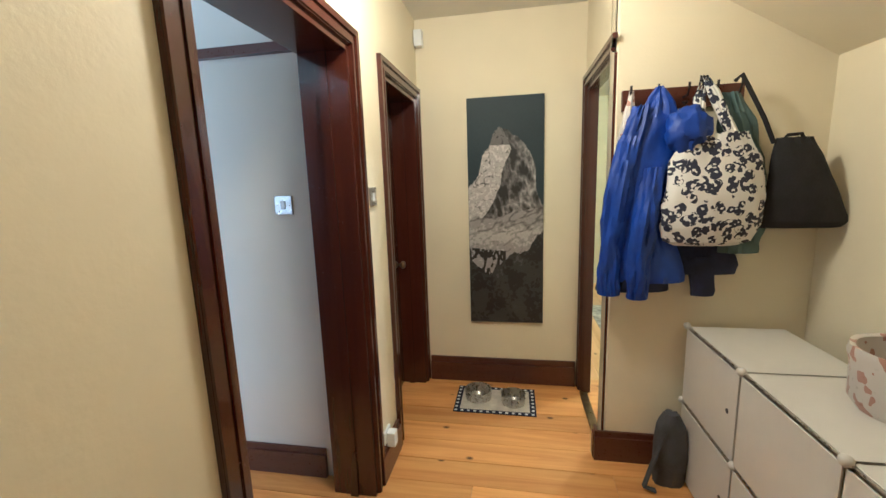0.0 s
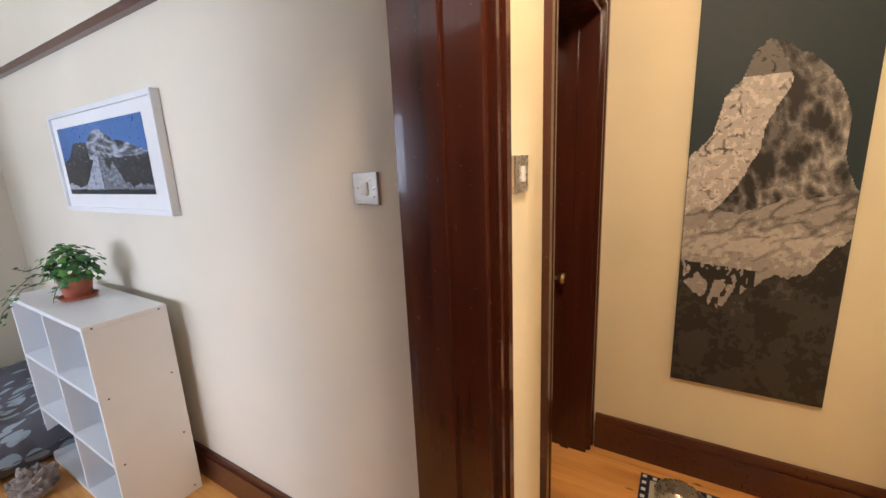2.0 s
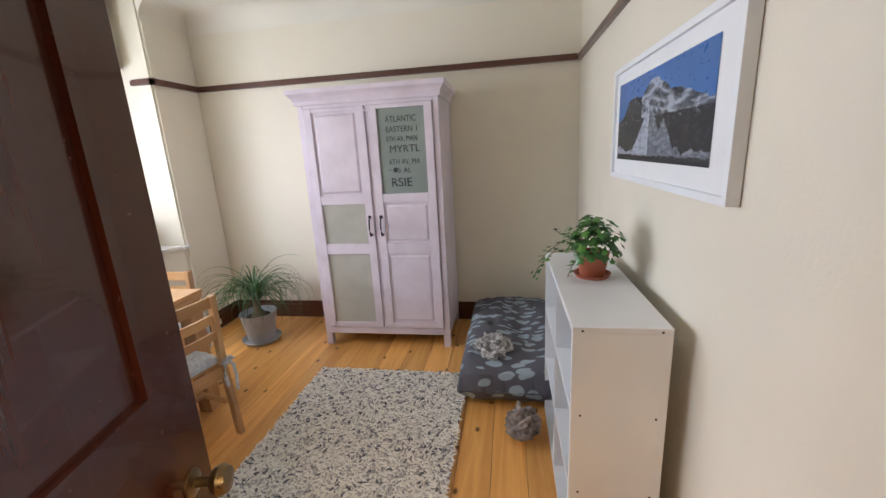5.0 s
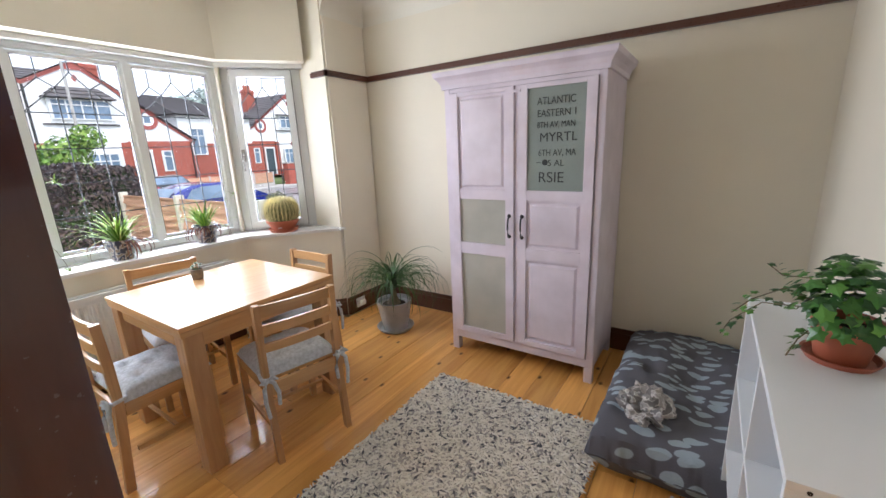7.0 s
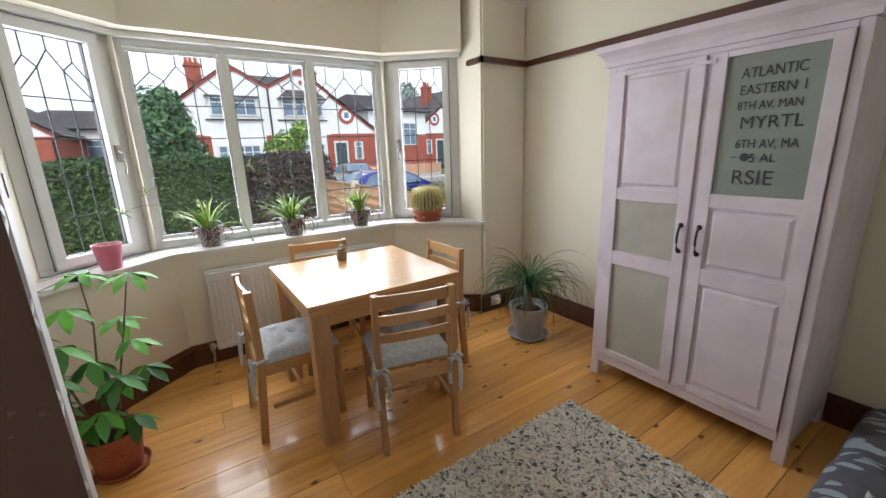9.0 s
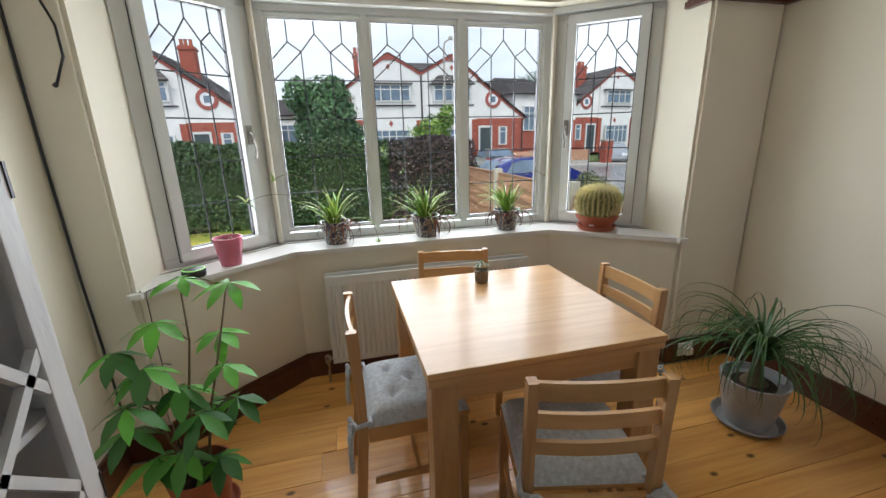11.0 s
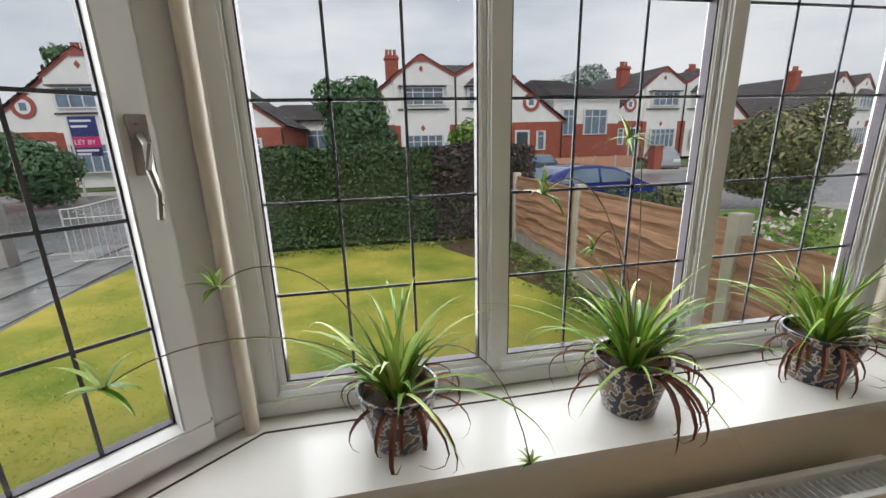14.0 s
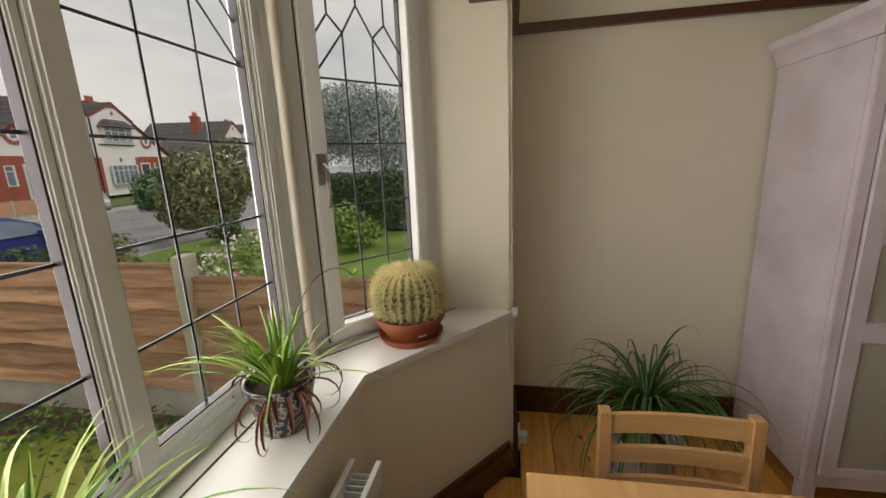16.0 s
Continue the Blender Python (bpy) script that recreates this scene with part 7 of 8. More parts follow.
tree("garden_bush", "low round lime green bush on the lawn next door", (-9.7, -3.8, GZ), 0.45, (0.75, 0.7, 0.55), 3000, 0.055, M_LIME, 15, 0.05)
tree("street_bush", "dark green bush beside the topiary tree", (-14.6, -13.6, GZ), 1.1, (1.0, 0.9, 0.95), 2500, 0.09, M_TREE, 16, 0.06)
tree("garden_tree", "grey green tree standing behind the far hedge", (-20.5, -6.4, GZ), 2.9, (3.3, 3.8, 2.5), 30000, 0.075, M_GREY, 17, 0.16, 16)
tree("distant_tree", "tall dark tree behind the white houses", (20.5, -40, GZ), 7.4, (3.6, 3.0, 3.2), 3500, 0.28, M_TREE, 18, 0.25)
tree("background_tree", "large grey green tree behind the brick house", (-29, -52, GZ), 7.6, (4.6, 3.5, 3.4), 3500, 0.32, M_GREY, 19, 0.3)
for i, (x, y, rx, h, mt, lab) in enumerate(((-4.9, -6.6, 0.5, 0.75, M_LIME, "lime green shrub behind the fence"), (-5.4, -4.9, 0.55, 0.8, M_OLIVE, "olive shrub in the flower border"), (-6.6, -7.4, 0.7, 0.8, M_HEDGE, "dark shrub near the parked car"), (-7.9, -8.0, 0.6, 0.75, M_OLIVE, "olive shrub at the garden's edge"), (-7.0, -5.6, 0.5, 0.6, M_LIME, "bright flowering shrub behind the fence"), (-10.6, -7.6, 0.6, 0.7, M_HEDGE, "dark low shrub under the topiary tree"))):
    tree("garden_shrub", lab, (x, y, GZ), h * 0.55, (rx, rx * 0.85, h * 0.6), 1500, 0.05, mt, 30 + i, 0.02, 6)
for i, (x, y) in enumerate(((-5.3, -3.6), (-6.1, -4.3), (-5.0, -5.6), (-7.6, -5.0))):
    f = thing("flowers", "clump of white and pink garden flowers behind the fence", "flowers", (x, y, GZ))
    r = np.random.RandomState(50 + i)
    P = np.stack([r.normal(0, 0.18, 90), r.normal(0, 0.18, 90), 0.45 + r.uniform(0, 0.35, 90)], 1)
    leaves_on("petals", P, np.tile((0, 0, 1.0), (90, 1)), 0.045, M_FLOWER, f, 60 + i)
    P = np.stack([r.normal(0, 0.2, 500), r.normal(0, 0.2, 500), r.uniform(0.02, 0.6, 500)], 1)
    leaves_on("foliage", P, np.tile((0, 0.3, 1.0), (500, 1)), 0.05, M_LIME, f, 70 + i)

# lawn blades
r = np.random.RandomState(5)
n = 26000
gx, gy = r.uniform(-2.9, 2.4, n), -1.7 - 5.9 * r.uniform(0, 1, n)
v, f = [], []
for i in range(n):
    a, h = r.uniform(0, 6.28), r.uniform(0.006, 0.014)
    c, s = math.cos(a) * 0.006, math.sin(a) * 0.006
    v += [(gx[i] - c, gy[i] - s, GZ), (gx[i] + c, gy[i] + s, GZ), (gx[i] + s * 3, gy[i] - c * 3, GZ + h)]
    f.append((3 * i, 3 * i + 1, 3 * i + 2))
me = bpy.data.meshes.new("grass")
me.from_pydata(v, [], f)
me.materials.append(leaf_mat("grass_blades", (0.24, 0.36, 0.035), (0.36, 0.43, 0.05), (0.54, 0.48, 0.08)))
tagged(new("grass", me), kind="stuff")

r = np.random.RandomState(8)
n = 2600
wx = np.concatenate([-3.75 + np.abs(r.normal(0, 0.28, n - 700)), -3.2 + r.uniform(0, 5.6, 700)])
wy = np.concatenate([r.uniform(-7.5, -2.2, n - 700), -7.45 + r.uniform(0, 0.3, 700)])
tuft = 0.5 + 0.5 * np.sin(wy * 5.1 + 1.3) * np.sin(wx * 7 + wy * 2.3)
leaves_on("weeds", np.stack([wx, wy, GZ + 0.02 + r.uniform(0.0, 0.20, n) * tuft], 1), np.tile((0, 0.2, 1.0), (n, 1)), 0.032, leaf_mat("weed_leaves", (0.05, 0.11, 0.02), (0.10, 0.20, 0.03), (0.22, 0.27, 0.07)), None, 9, "low green weeds along the foot of the fence")["kind"] = "stuff"

# fence
fence = thing("garden_fence", "waney lap fence of brown boards between concrete posts", "fence", (-3.92, -1.5, GZ - 0.05))
POSTS = (-7.24, -4.97, -2.66, -0.3)
for i, y in enumerate(POSTS):
    part("post", bbox(-0.05, 0.078, y + 1.5 - 0.05, y + 1.5 + 0.05, 0, 1.33, 0.008), M_POST, fence, "pale concrete fence post")
rnd = random.Random(3)
for i in range(3):
    a, c = POSTS[i] + 1.55, POSTS[i + 1] + 1.45
    part("gravel_board", bbox(-0.025, 0.025, a, c, 0.0, 0.30, 0.004), M_POST, fence, "pale concrete gravel board")
    top = 1.24 if i < 2 else 1.14
    m = 6
    for k in range(m):
        z0 = 0.285 + (top - 0.285) * k / m
        z1 = z0 + (top - 0.285) / m + 0.03
        b = bmesh.new()
        prev = None
        for j in range(19):
            y = a + (c - a) * j / 18
            w0 = 0.085 * noise.noise((y * 1.6, k * 3.1, i)) + 0.02 * noise.noise((y * 6, k * 5.1, i))
            tilt = 0.044
            ring = [b.verts.new(q) for q in ((tilt - 0.004, y, z0 + w0), (0.014 + tilt, y, z0 + w0), (0.012, y, z1), (0.002, y, z1))]
            if prev:
                for q in range(4):
                    b.faces.new((prev[q], prev[(q + 1) % 4], ring[(q + 1) % 4], ring[q]))
            else:
                b.faces.new(ring[::-1])
            prev = ring
        b.faces.new(prev)
        part("board", b, M_FENCE, fence)
    part("capping", bbox(-0.02, 0.035, a, c, top + 0.005, top + 0.03, 0.003), M_FENCE, fence)


def gate(at, rz, n=10, w=1.05, h=1.12):
    g_ = thing("drive_gate", "white painted wrought iron drive gate standing open", "gate", at, rz, "drive gates")
    b = bmesh.new()
    tube(b, [(0, 0, 0.06), (w, 0, 0.06)], 0.012, 6)
    tube(b, [(0, 0, 0), (0, 0, h)], 0.016, 6)
    tube(b, [(w, 0, 0.06), (w, 0, h * 0.86)], 0.014, 6)
    tube(b, [(w * k / 8, 0, h * (0.86 + 0.14 * math.cos(k / 8 * math.pi * 0.5) ** 2)) for k in range(9)], 0.012, 6)
    tube(b, [(0, 0, h * 0.72), (w, 0, h * 0.72)], 0.010, 6)
    part("gate_frame", b, M_UPVC, g_, "", True)
    for i in range(1, n):
        x = w * i / n
        b = bmesh.new()
        tube(b, [(x, 0, 0.06), (x, 0, h * (0.85 + 0.1 * math.cos(x / w * math.pi * 0.5) ** 2))], 0.007, 6)
        part("bar", b, M_UPVC, g_)
    b = bmesh.new()
    for k in range(3):
        cx = w * (0.2 + 0.28 * k)
        tube(b, [(cx + 0.09 * (1 - j / 14) * math.cos(j * 0.7), 0, h * 0.80 + 0.07 * (1 - j / 14) * math.sin(j * 0.7)) for j in range(13)], 0.006, 5)
    part("scroll", b, M_UPVC, g_, "", True)


gate((4.86, -6.35, GZ - 0.03), -98)
gate((2.85, -8.1, GZ - 0.03), 12)
part("gate_post", bbox(4.93, 5.17, -8.25, -8.0, GZ - 0.03, 0.9, 0.01), M_CONC, None, "pale square gate post")["category"] = "post"


def window_unit(parent, x0, x1, z0, z1, y, cols, name="window"):
    w = new(name)
    w.parent = parent
    t = 0.07
    b = bmesh.new()
    box(b, x0 - t, x1 + t, y - 0.05, y + 0.05, z0 - t, z0)
    box(b, x0 - t, x1 + t, y - 0.05, y + 0.05, z1, z1 + t)
    for i in range(cols + 1):
        x = x0 + (x1 - x0) * i / cols
        box(b, x - t * (0.5 if 0 < i < cols else 1) * (1 if i else 1), x + t * (0.5 if 0 < i < cols else 1), y - 0.045, y + 0.045, z0, z1)
    box(b, x0, x1, y - 0.04, y + 0.04, z0 + (z1 - z0) * 0.72, z0 + (z1 - z0) * 0.72 + 0.06)
    part("window_frame", b, M_UPVC, w)
    for i in range(cols):
        a, c = x0 + (x1 - x0) * i / cols, x0 + (x1 - x0) * (i + 1) / cols
        part("pane", bbox(a + 0.02, c - 0.02, y - 0.02, y + 0.0, z0, z1, 0), M_WINDARK, w)


def tile_courses(name, quads, parent):
    """Roof slopes as overlapping courses; quads of (eave a, eave b, ridge b, ridge a)."""
    b = bmesh.new()
    for q in quads:
        A, B, C, D = (Vector(v) for v in q)
        nrm = (B - A).cross(D - A).normalized()
        if nrm.z < 0:
            nrm = -nrm
        n = max(3, int((D - A).length / 0.32))
        for k in range(n):
            t0, t1 = k / n, (k + 1) / n
            p = [A.lerp(D, t0), B.lerp(C, t0), B.lerp(C, t1), A.lerp(D, t1)]
            lo = [p[0] + nrm * 0.06, p[1] + nrm * 0.06, p[2] + nrm * 0.015, p[3] + nrm * 0.015]
            vs = [b.verts.new(v) for v in (p[0], p[1], *lo)]
            b.faces.new((vs[2], vs[3], vs[4], vs[5]))
            b.faces.new((vs[0], vs[1], vs[3], vs[2]))
        vs = [b.verts.new(v - nrm * 0.08) for v in (A, B, C, D)]
        b.faces.new(vs)
    return part(name, b, M_TILE, parent, "dark tiled roof")


def chimney(parent, x, y, z0, z1):
    c = part("chimney", bbox(x - 0.45, x + 0.45, y - 0.35, y + 0.35, z0, z1, 0.01), M_BRICK, parent, "red brick chimney stack")
    part("chimney_cap", bbox(x - 0.52, x + 0.52, y - 0.42, y + 0.42, z1 - 0.25, z1 - 0.12, 0.01), M_BRICK, c)
    for k in (-0.25, 0.05, 0.3):
        b = bmesh.new()
        lathe(b, [(0.12, z1), (0.10, z1 + 0.35), (0.13, z1 + 0.4), (0.09, z1 + 0.41)], 12, (x + k, y, 0))
        part("chimney_pot", b, M_TERRA, c)


def semi(hip=(False, True)):
    """A pair of semi-detached houses; the front looks towards +y, ground at 0."""
    h = thing("semi_detached_houses", "white rendered and red brick semi-detached pair with gables", "house", (0, 0, 0), 0, "pairs of houses opposite")
    A, V, K, E = 7.42, 6.22, 6.05, 3.25
    D = -9.0
    up = [(-4.1, 3.12), (4.1, 3.12), (4.1, K), (2.25, A), (0, V), (-2.25, A), (-4.1, K)]
    b = bmesh.new()
    lo = [b.verts.new((x, 0, z)) for x, z in [(-4.1, 0)] + [(4.1, 0)] + up[2:]]
    hi = [b.verts.new((v.co.x, D, v.co.z)) for v in lo]
    b.faces.new(lo)
    b.faces.new(hi[::-1])
    for i in range(len(lo)):
        b.faces.new((lo[i], lo[(i + 1) % len(lo)], hi[(i + 1) % len(lo)], hi[i]))
    part("wall", b, M_RENDER, h, "white rendered wall")
    for s in (-1, 1):
        b = bmesh.new()
        pts = [(s * 4.1, 3.12), (s * 7.95, 3.12), (s * 7.95, E), (s * 4.1, K - 0.05)]
        lo = [b.verts.new((x, -0.15, z)) for x, z in pts]
        hi = [b.verts.new((x, D, z)) for x, z in pts]
        b.faces.new(lo)
        b.faces.new(hi[::-1])
        for i in range(4):
            b.faces.new((lo[i], lo[(i + 1) % 4], hi[(i + 1) % 4], hi[i]))
        part("wing_wall", b, M_RENDER, h, "white rendered upper wall of the side wing")
        x0, x1 = sorted((s * 4.1, s * 7.92))
        part("brick_wall", bbox(x0, x1, D, -0.12, 0, 3.12, 0), M_BRICK, h, "red brick lower wall of the side wing")
        for px in (s * 0.22, s * 3.95):
            part("brick_pier", bbox(px - 0.2, px + 0.2, -0.1, 0.03, 0, 3.05, 0.005), M_BRICK, h, "red brick pier")
        window_unit(h, min(s * 0.85, s * 3.55), max(s * 0.85, s * 3.55), 4.36, 5.32, 0.28, 4)
        part("bay_cheek", bbox(min(s * 0.8, s * 3.6), max(s * 0.8, s * 3.6), 0.0, 0.22, 4.1, 5.42, 0), M_RENDER, h)
        window_unit(h, min(s * 0.95, s * 3.45), max(s * 0.95, s * 3.45), 0.9, 2.35, 0.28, 5)
        if hip[0 if s > 0 else 1]:
            tile_courses("bay_roof", [((s * 0.6, 0.55, 5.42), (s * 3.85, 0.55, 5.42), (s * 3.2, 0.0, 6.05), (s * 1.3, 0.0, 6.05)), ((s * 0.6, 0.0, 5.42), (s * 0.6, 0.55, 5.42), (s * 1.3, 0.0, 6.05), (s * 1.3, 0.0, 6.05))], h)
        else:
            part("bay_hood", bbox(min(s * 0.65, s * 3.8), max(s * 0.65, s * 3.8), 0, 0.5, 5.42, 5.5, 0.01), M_TILE, h)
        part("string_course", bbox(min(s * 0.45, s * 3.9), max(s * 0.45, s * 3.9), 0.001, 0.08, 4.0, 4.1, 0.005), M_TILE, h)
        for z, q in ((6.55, 0.2), (2.85, 0.22)):
            b = bmesh.new()
            vs = [b.verts.new((s * 2.25 + dx, 0.04, z + dz)) for dx, dz in ((-q * 0.7, 0), (0, -q), (q * 0.7, 0), (0, q))]
            ve = [b.verts.new((v.co.x, 0.0, v.co.z)) for v in vs]
            b.faces.new(vs)
            for i in range(4):
                b.faces.new((vs[i], vs[(i + 1) % 4], ve[(i + 1) % 4], ve[i]))
            part("diamond", b, M_REDTRIM, h, "small red painted diamond")
        # verge boards
        for (xa, za), (xb, zb) in (((s * 0.0, V), (s * 2.25, A)), ((s * 2.25, A), (s * 4.2, K - 0.05)), ((s * 4.2, K - 0.1), (s * 8.1, E - 0.12))):
            b = bmesh.new()
            a, c = Vector((xa, 0.06 if abs(xb) < 5 else -0.09, za)), Vector((xb, 0.06 if abs(xb) < 5 else -0.09, zb))
            dn = Vector((0, 0, -0.2))
            vs = [b.verts.new(v) for v in (a, c, c + dn, a + dn)]
            ve = [b.verts.new(v.co - Vector((0, 0.06, 0))) for v in vs]
            b.faces.new(vs)
            b.faces.new(ve[::-1])
            for i in range(4):
                b.faces.new((vs[i], vs[(i + 1) % 4], ve[(i + 1) % 4], ve[i]))
            part("verge_board", b, M_REDTRIM, h, "red painted verge board")
        b = bmesh.new()
        vs = [b.verts.new((s * 2.25 + dx, 0.07, A + dz)) for dx, dz in ((0, -0.05), (-0.75, -0.45), (0.75, -0.45))]
        b.faces.new(vs)
        part("gable_peak", b, M_REDTRIM, h, "red painted gable peak")
        # round window
        b = bmesh.new()
        lathe(b, [(0.62, 0), (0.62, 0.05), (0.40, 0.06), (0.40, 0.0)], 28, m=Matrix.Translation((s * 5.45, -0.14, 4.45)) @ Matrix.Rotation(radians(-90), 4, "X"))
        rw = part("round_window", b, M_REDTRIM, h, "round window with a red surround", True)
        b = bmesh.new()
        lathe(b, [(0.40, 0.02), (0.39, 0.03), (0.0004, 0.03)], 28, m=Matrix.Translation((s * 5.45, -0.14, 4.45)) @ Matrix.Rotation(radians(-90), 4, "X"))
        part("pane", b, M_WHITE, rw)
        part("centre_pane", bbox(s * 5.45 - 0.17, s * 5.45 + 0.17, -0.105, -0.095, 4.25, 4.65, 0), M_WINDARK, rw)
        d = part("door", bbox(s * 4.83 - 0.42, s * 4.83 + 0.42, -0.11, -0.08, 0.1, 2.45, 0), M_DOORG, h, "dark front door")
        fr = bmesh.new()
        for a, c, e, g_ in ((-0.55, -0.42, 0.1, 2.6), (0.42, 0.55, 0.1, 2.6), (-0.42, 0.42, 2.45, 2.6)):
            box(fr, s * 4.83 + a, s * 4.83 + c, -0.119, -0.05, e, g_)
        part("door_surround", fr, M_UPVC, d)
        window_unit(h, s * 6.24 - 0.28, s * 6.24 + 0.28, 1.25, 2.45, -0.10, 1)
        pipe = bmesh.new()
        tube(pipe, [(s * 7.8, -0.05, 0), (s * 7.8, -0.05, 3.0), (s * 8.1, 0.0, 3.15)], 0.05, 8)
        part("drainpipe", pipe, M_BLACK, h, "", True)
        tile_courses("roof", [((s * 4.2, 0.1, K - 0.02), (s * 4.2, D, K - 0.02), (s * 2.25, D, A + 0.03), (s * 2.25, 0.1, A + 0.03)), ((0, 0.1, V), (0, D, V), (s * 2.25, D, A + 0.03), (s * 2.25, 0.1, A + 0.03)), ((s * 8.2, 0.0, E - 0.1), (s * 8.2, D, E - 0.1), (s * 4.1, D, K + 0.02), (s * 4.1, 0.0, K + 0.02))], h)
        chimney(h, s * 3.9, -3.2, 5.8, 7.9)
    tile_courses("main_roof", [((-3.0, -2.2, V), (3.0, -2.2, V), (2.2, -4.4, 7.55), (-2.2, -4.4, 7.55))], h)
    pipe = bmesh.new()
    tube(pipe, [(0, 0.1, V - 0.2), (0, 0.08, 0)], 0.06, 8)
    part("drainpipe", pipe, M_BLACK, h, "", True)
    return h


base = semi()
base.matrix_basis = pose(-7.38, -28, -0.42)
copy_thing(base, pose(11.4, -26.6, -0.5, 0, 0, -2))
copy_thing(base, pose(-28.7, -32.5, -0.3, 0, 0, 6))
copy_thing(base, pose(-47.5, -33, -0.6, 0, 0, 14))


def small_house(at, rz, w, d, eave, ridge, label, brick):
    h = thing("house", label, "house", at, rz)
    part("wall", bbox(-w, w, -d, d, 0, eave, 0), M_RENDER, h, "white wall")
    part("lower_wall", bbox(-w - 0.03, w + 0.03, -d - 0.03, d + 0.03, 0, eave * brick, 0), M_BRICK, h, "red brick lower wall")
    e = 0.35
    tile_courses("roof", [((-w - e, d + e, eave), (w + e, d + e, eave), (w * 0.45, 0, ridge), (-w * 0.45, 0, ridge)), ((-w - e, -d - e, eave), (w + e, -d - e, eave), (w * 0.45, 0, ridge), (-w * 0.45, 0, ridge)), ((-w - e, -d - e, eave), (-w - e, d + e, eave), (-w * 0.45, 0, ridge), (-w * 0.45, 0, ridge)), ((w + e, -d - e, eave), (w + e, d + e, eave), (w * 0.45, 0, ridge), (w * 0.45, 0, ridge))], h)
    window_unit(h, -w * 0.6, w * 0.1, eave * 0.45, eave * 0.8, d + 0.06, 3)
    window_unit(h, w * 0.4, w * 0.75, eave * 0.45, eave * 0.8, d + 0.06, 2)
    return h


small_house((24.5, -29, -0.5), -12, 5.5, 4.0, 2.9, 5.4, "low brick bungalow with a hipped grey roof", 0.75)
small_house((3.7, -38, -0.5), 0, 3.6, 4, 3.9, 5.4, "small white house with a grey roof behind the tree", 0.3)
small_house((-17.8, -37, -0.5), 10, 3.2, 6, 5.2, 7.2, "white and red brick house wing with a hipped roof", 0.6)


def car(name, label, at, rz, paint, length=4.05, height=1.46):
    c = thing(name, label, "car", at, rz)
    L = length / 2
    side = [(-L, 0.35), (-L + 0.02, 0.75), (-L + 0.12, 0.93), (-L + 0.30, 1.07), (-L + 0.60, height - 0.18), (-L + 0.95, height - 0.06), (-L + 1.35, height), (-0.05, height), (0.40, height - 0.06), (0.80, height - 0.22), (L - 0.92, 1.0), (L - 0.35, 0.84), (L - 0.05, 0.66), (L, 0.38), (L - 0.1, 0.22), (-L + 0.1, 0.22)]

    def halfw(z):
        return 0.86 if z < 0.95 else 0.86 - 0.34 * (z - 0.95)

    b = bmesh.new()
    a = [b.verts.new((x, -halfw(z), z)) for x, z in side]
    e = [b.verts.new((x, halfw(z), z)) for x, z in side]
    b.faces.new(a)
    b.faces.new(e[::-1])
    for i in range(len(side)):
        b.faces.new((a[i], a[(i + 1) % len(side)], e[(i + 1) % len(side)], e[i]))
    bmesh.ops.bevel(b, geom=[q for q in b.edges if abs(q.verts[0].co.y - q.verts[1].co.y) < 0.3], offset=0.05, segments=3, affect="EDGES")
    part("body", b, paint, c, "", True)
    for s in (-1, 1):
        for pts in (((-L + 0.70, 1.0), (-0.14, 1.0), (-0.14, height - 0.08), (-L + 1.30, height - 0.08), (-L + 0.98, height - 0.15)), ((-0.06, 1.0), (L - 1.02, 1.0), (0.72, height - 0.24), (0.36, height - 0.13), (-0.06, height - 0.08))):
            w = bmesh.new()
            vs = [w.verts.new((x, s * (halfw(z) + 0.008), z)) for x, z in pts]
            ve = [w.verts.new((v.co.x, v.co.y - s * 0.02, v.co.z)) for v in vs]
            w.faces.new(vs)
            for i in range(len(vs)):
                w.faces.new((vs[i], vs[(i + 1) % len(vs)], ve[(i + 1) % len(vs)], ve[i]))
            part("side_window", w, M_WINDARK, c)
        part("tail_light", bbox(-L - 0.01, -L + 0.30, s * 0.62 - (0.0 if s > 0 else 0.25), s * 0.62 + (0.25 if s > 0 else 0.0), 0.72, 0.96, 0.02), M_REDLIGHT, c, "red tail light")
        part("headlight", bbox(L - 0.35, L - 0.02, s * 0.6 - 0.2, s * 0.6 + 0.2, 0.58, 0.76, 0.03), M_WHITE, c)
        part("door_mirror", bbox(0.72, 0.84, s * 0.95 - 0.1, s * 0.95 + 0.1, 0.95, 1.08, 0.02), paint, c)
        for x in (-L + 0.72, L - 0.78):
            w = bmesh.new()
            lathe(w, [(0.2, -0.1), (0.31, -0.09), (0.315, 0.09), (0.2, 0.1)], 24, m=Matrix.Translation((x, s * 0.80, 0.315)) @ Matrix.Rotation(radians(90), 4, "X"))
            wh = part("wheel", w, M_TYRE, c, "", True)
            r_ = bmesh.new()
            lathe(r_, [(0.2, -0.105), (0.06, -0.09), (0.0004, -0.09)] if s > 0 else [(0.2, 0.105), (0.06, 0.09), (0.0004, 0.09)], 12, m=Matrix.Translation((x, s * 0.80, 0.315)) @ Matrix.Rotation(radians(90), 4, "X"))
            part("rim", r_, M_STEEL, wh)
    w = bmesh.new()
    vs = [w.verts.new(v) for v in ((-L + 0.30, -0.66, 1.06), (-L + 0.30, 0.66, 1.06), (-L + 0.62, 0.60, 1.36), (-L + 0.62, -0.60, 1.36))]
    for v in vs:
        v.co.x -= 0.02
        v.co.z += 0.01
    w.faces.new(vs)
    part("rear_window", w, M_WINDARK, c)


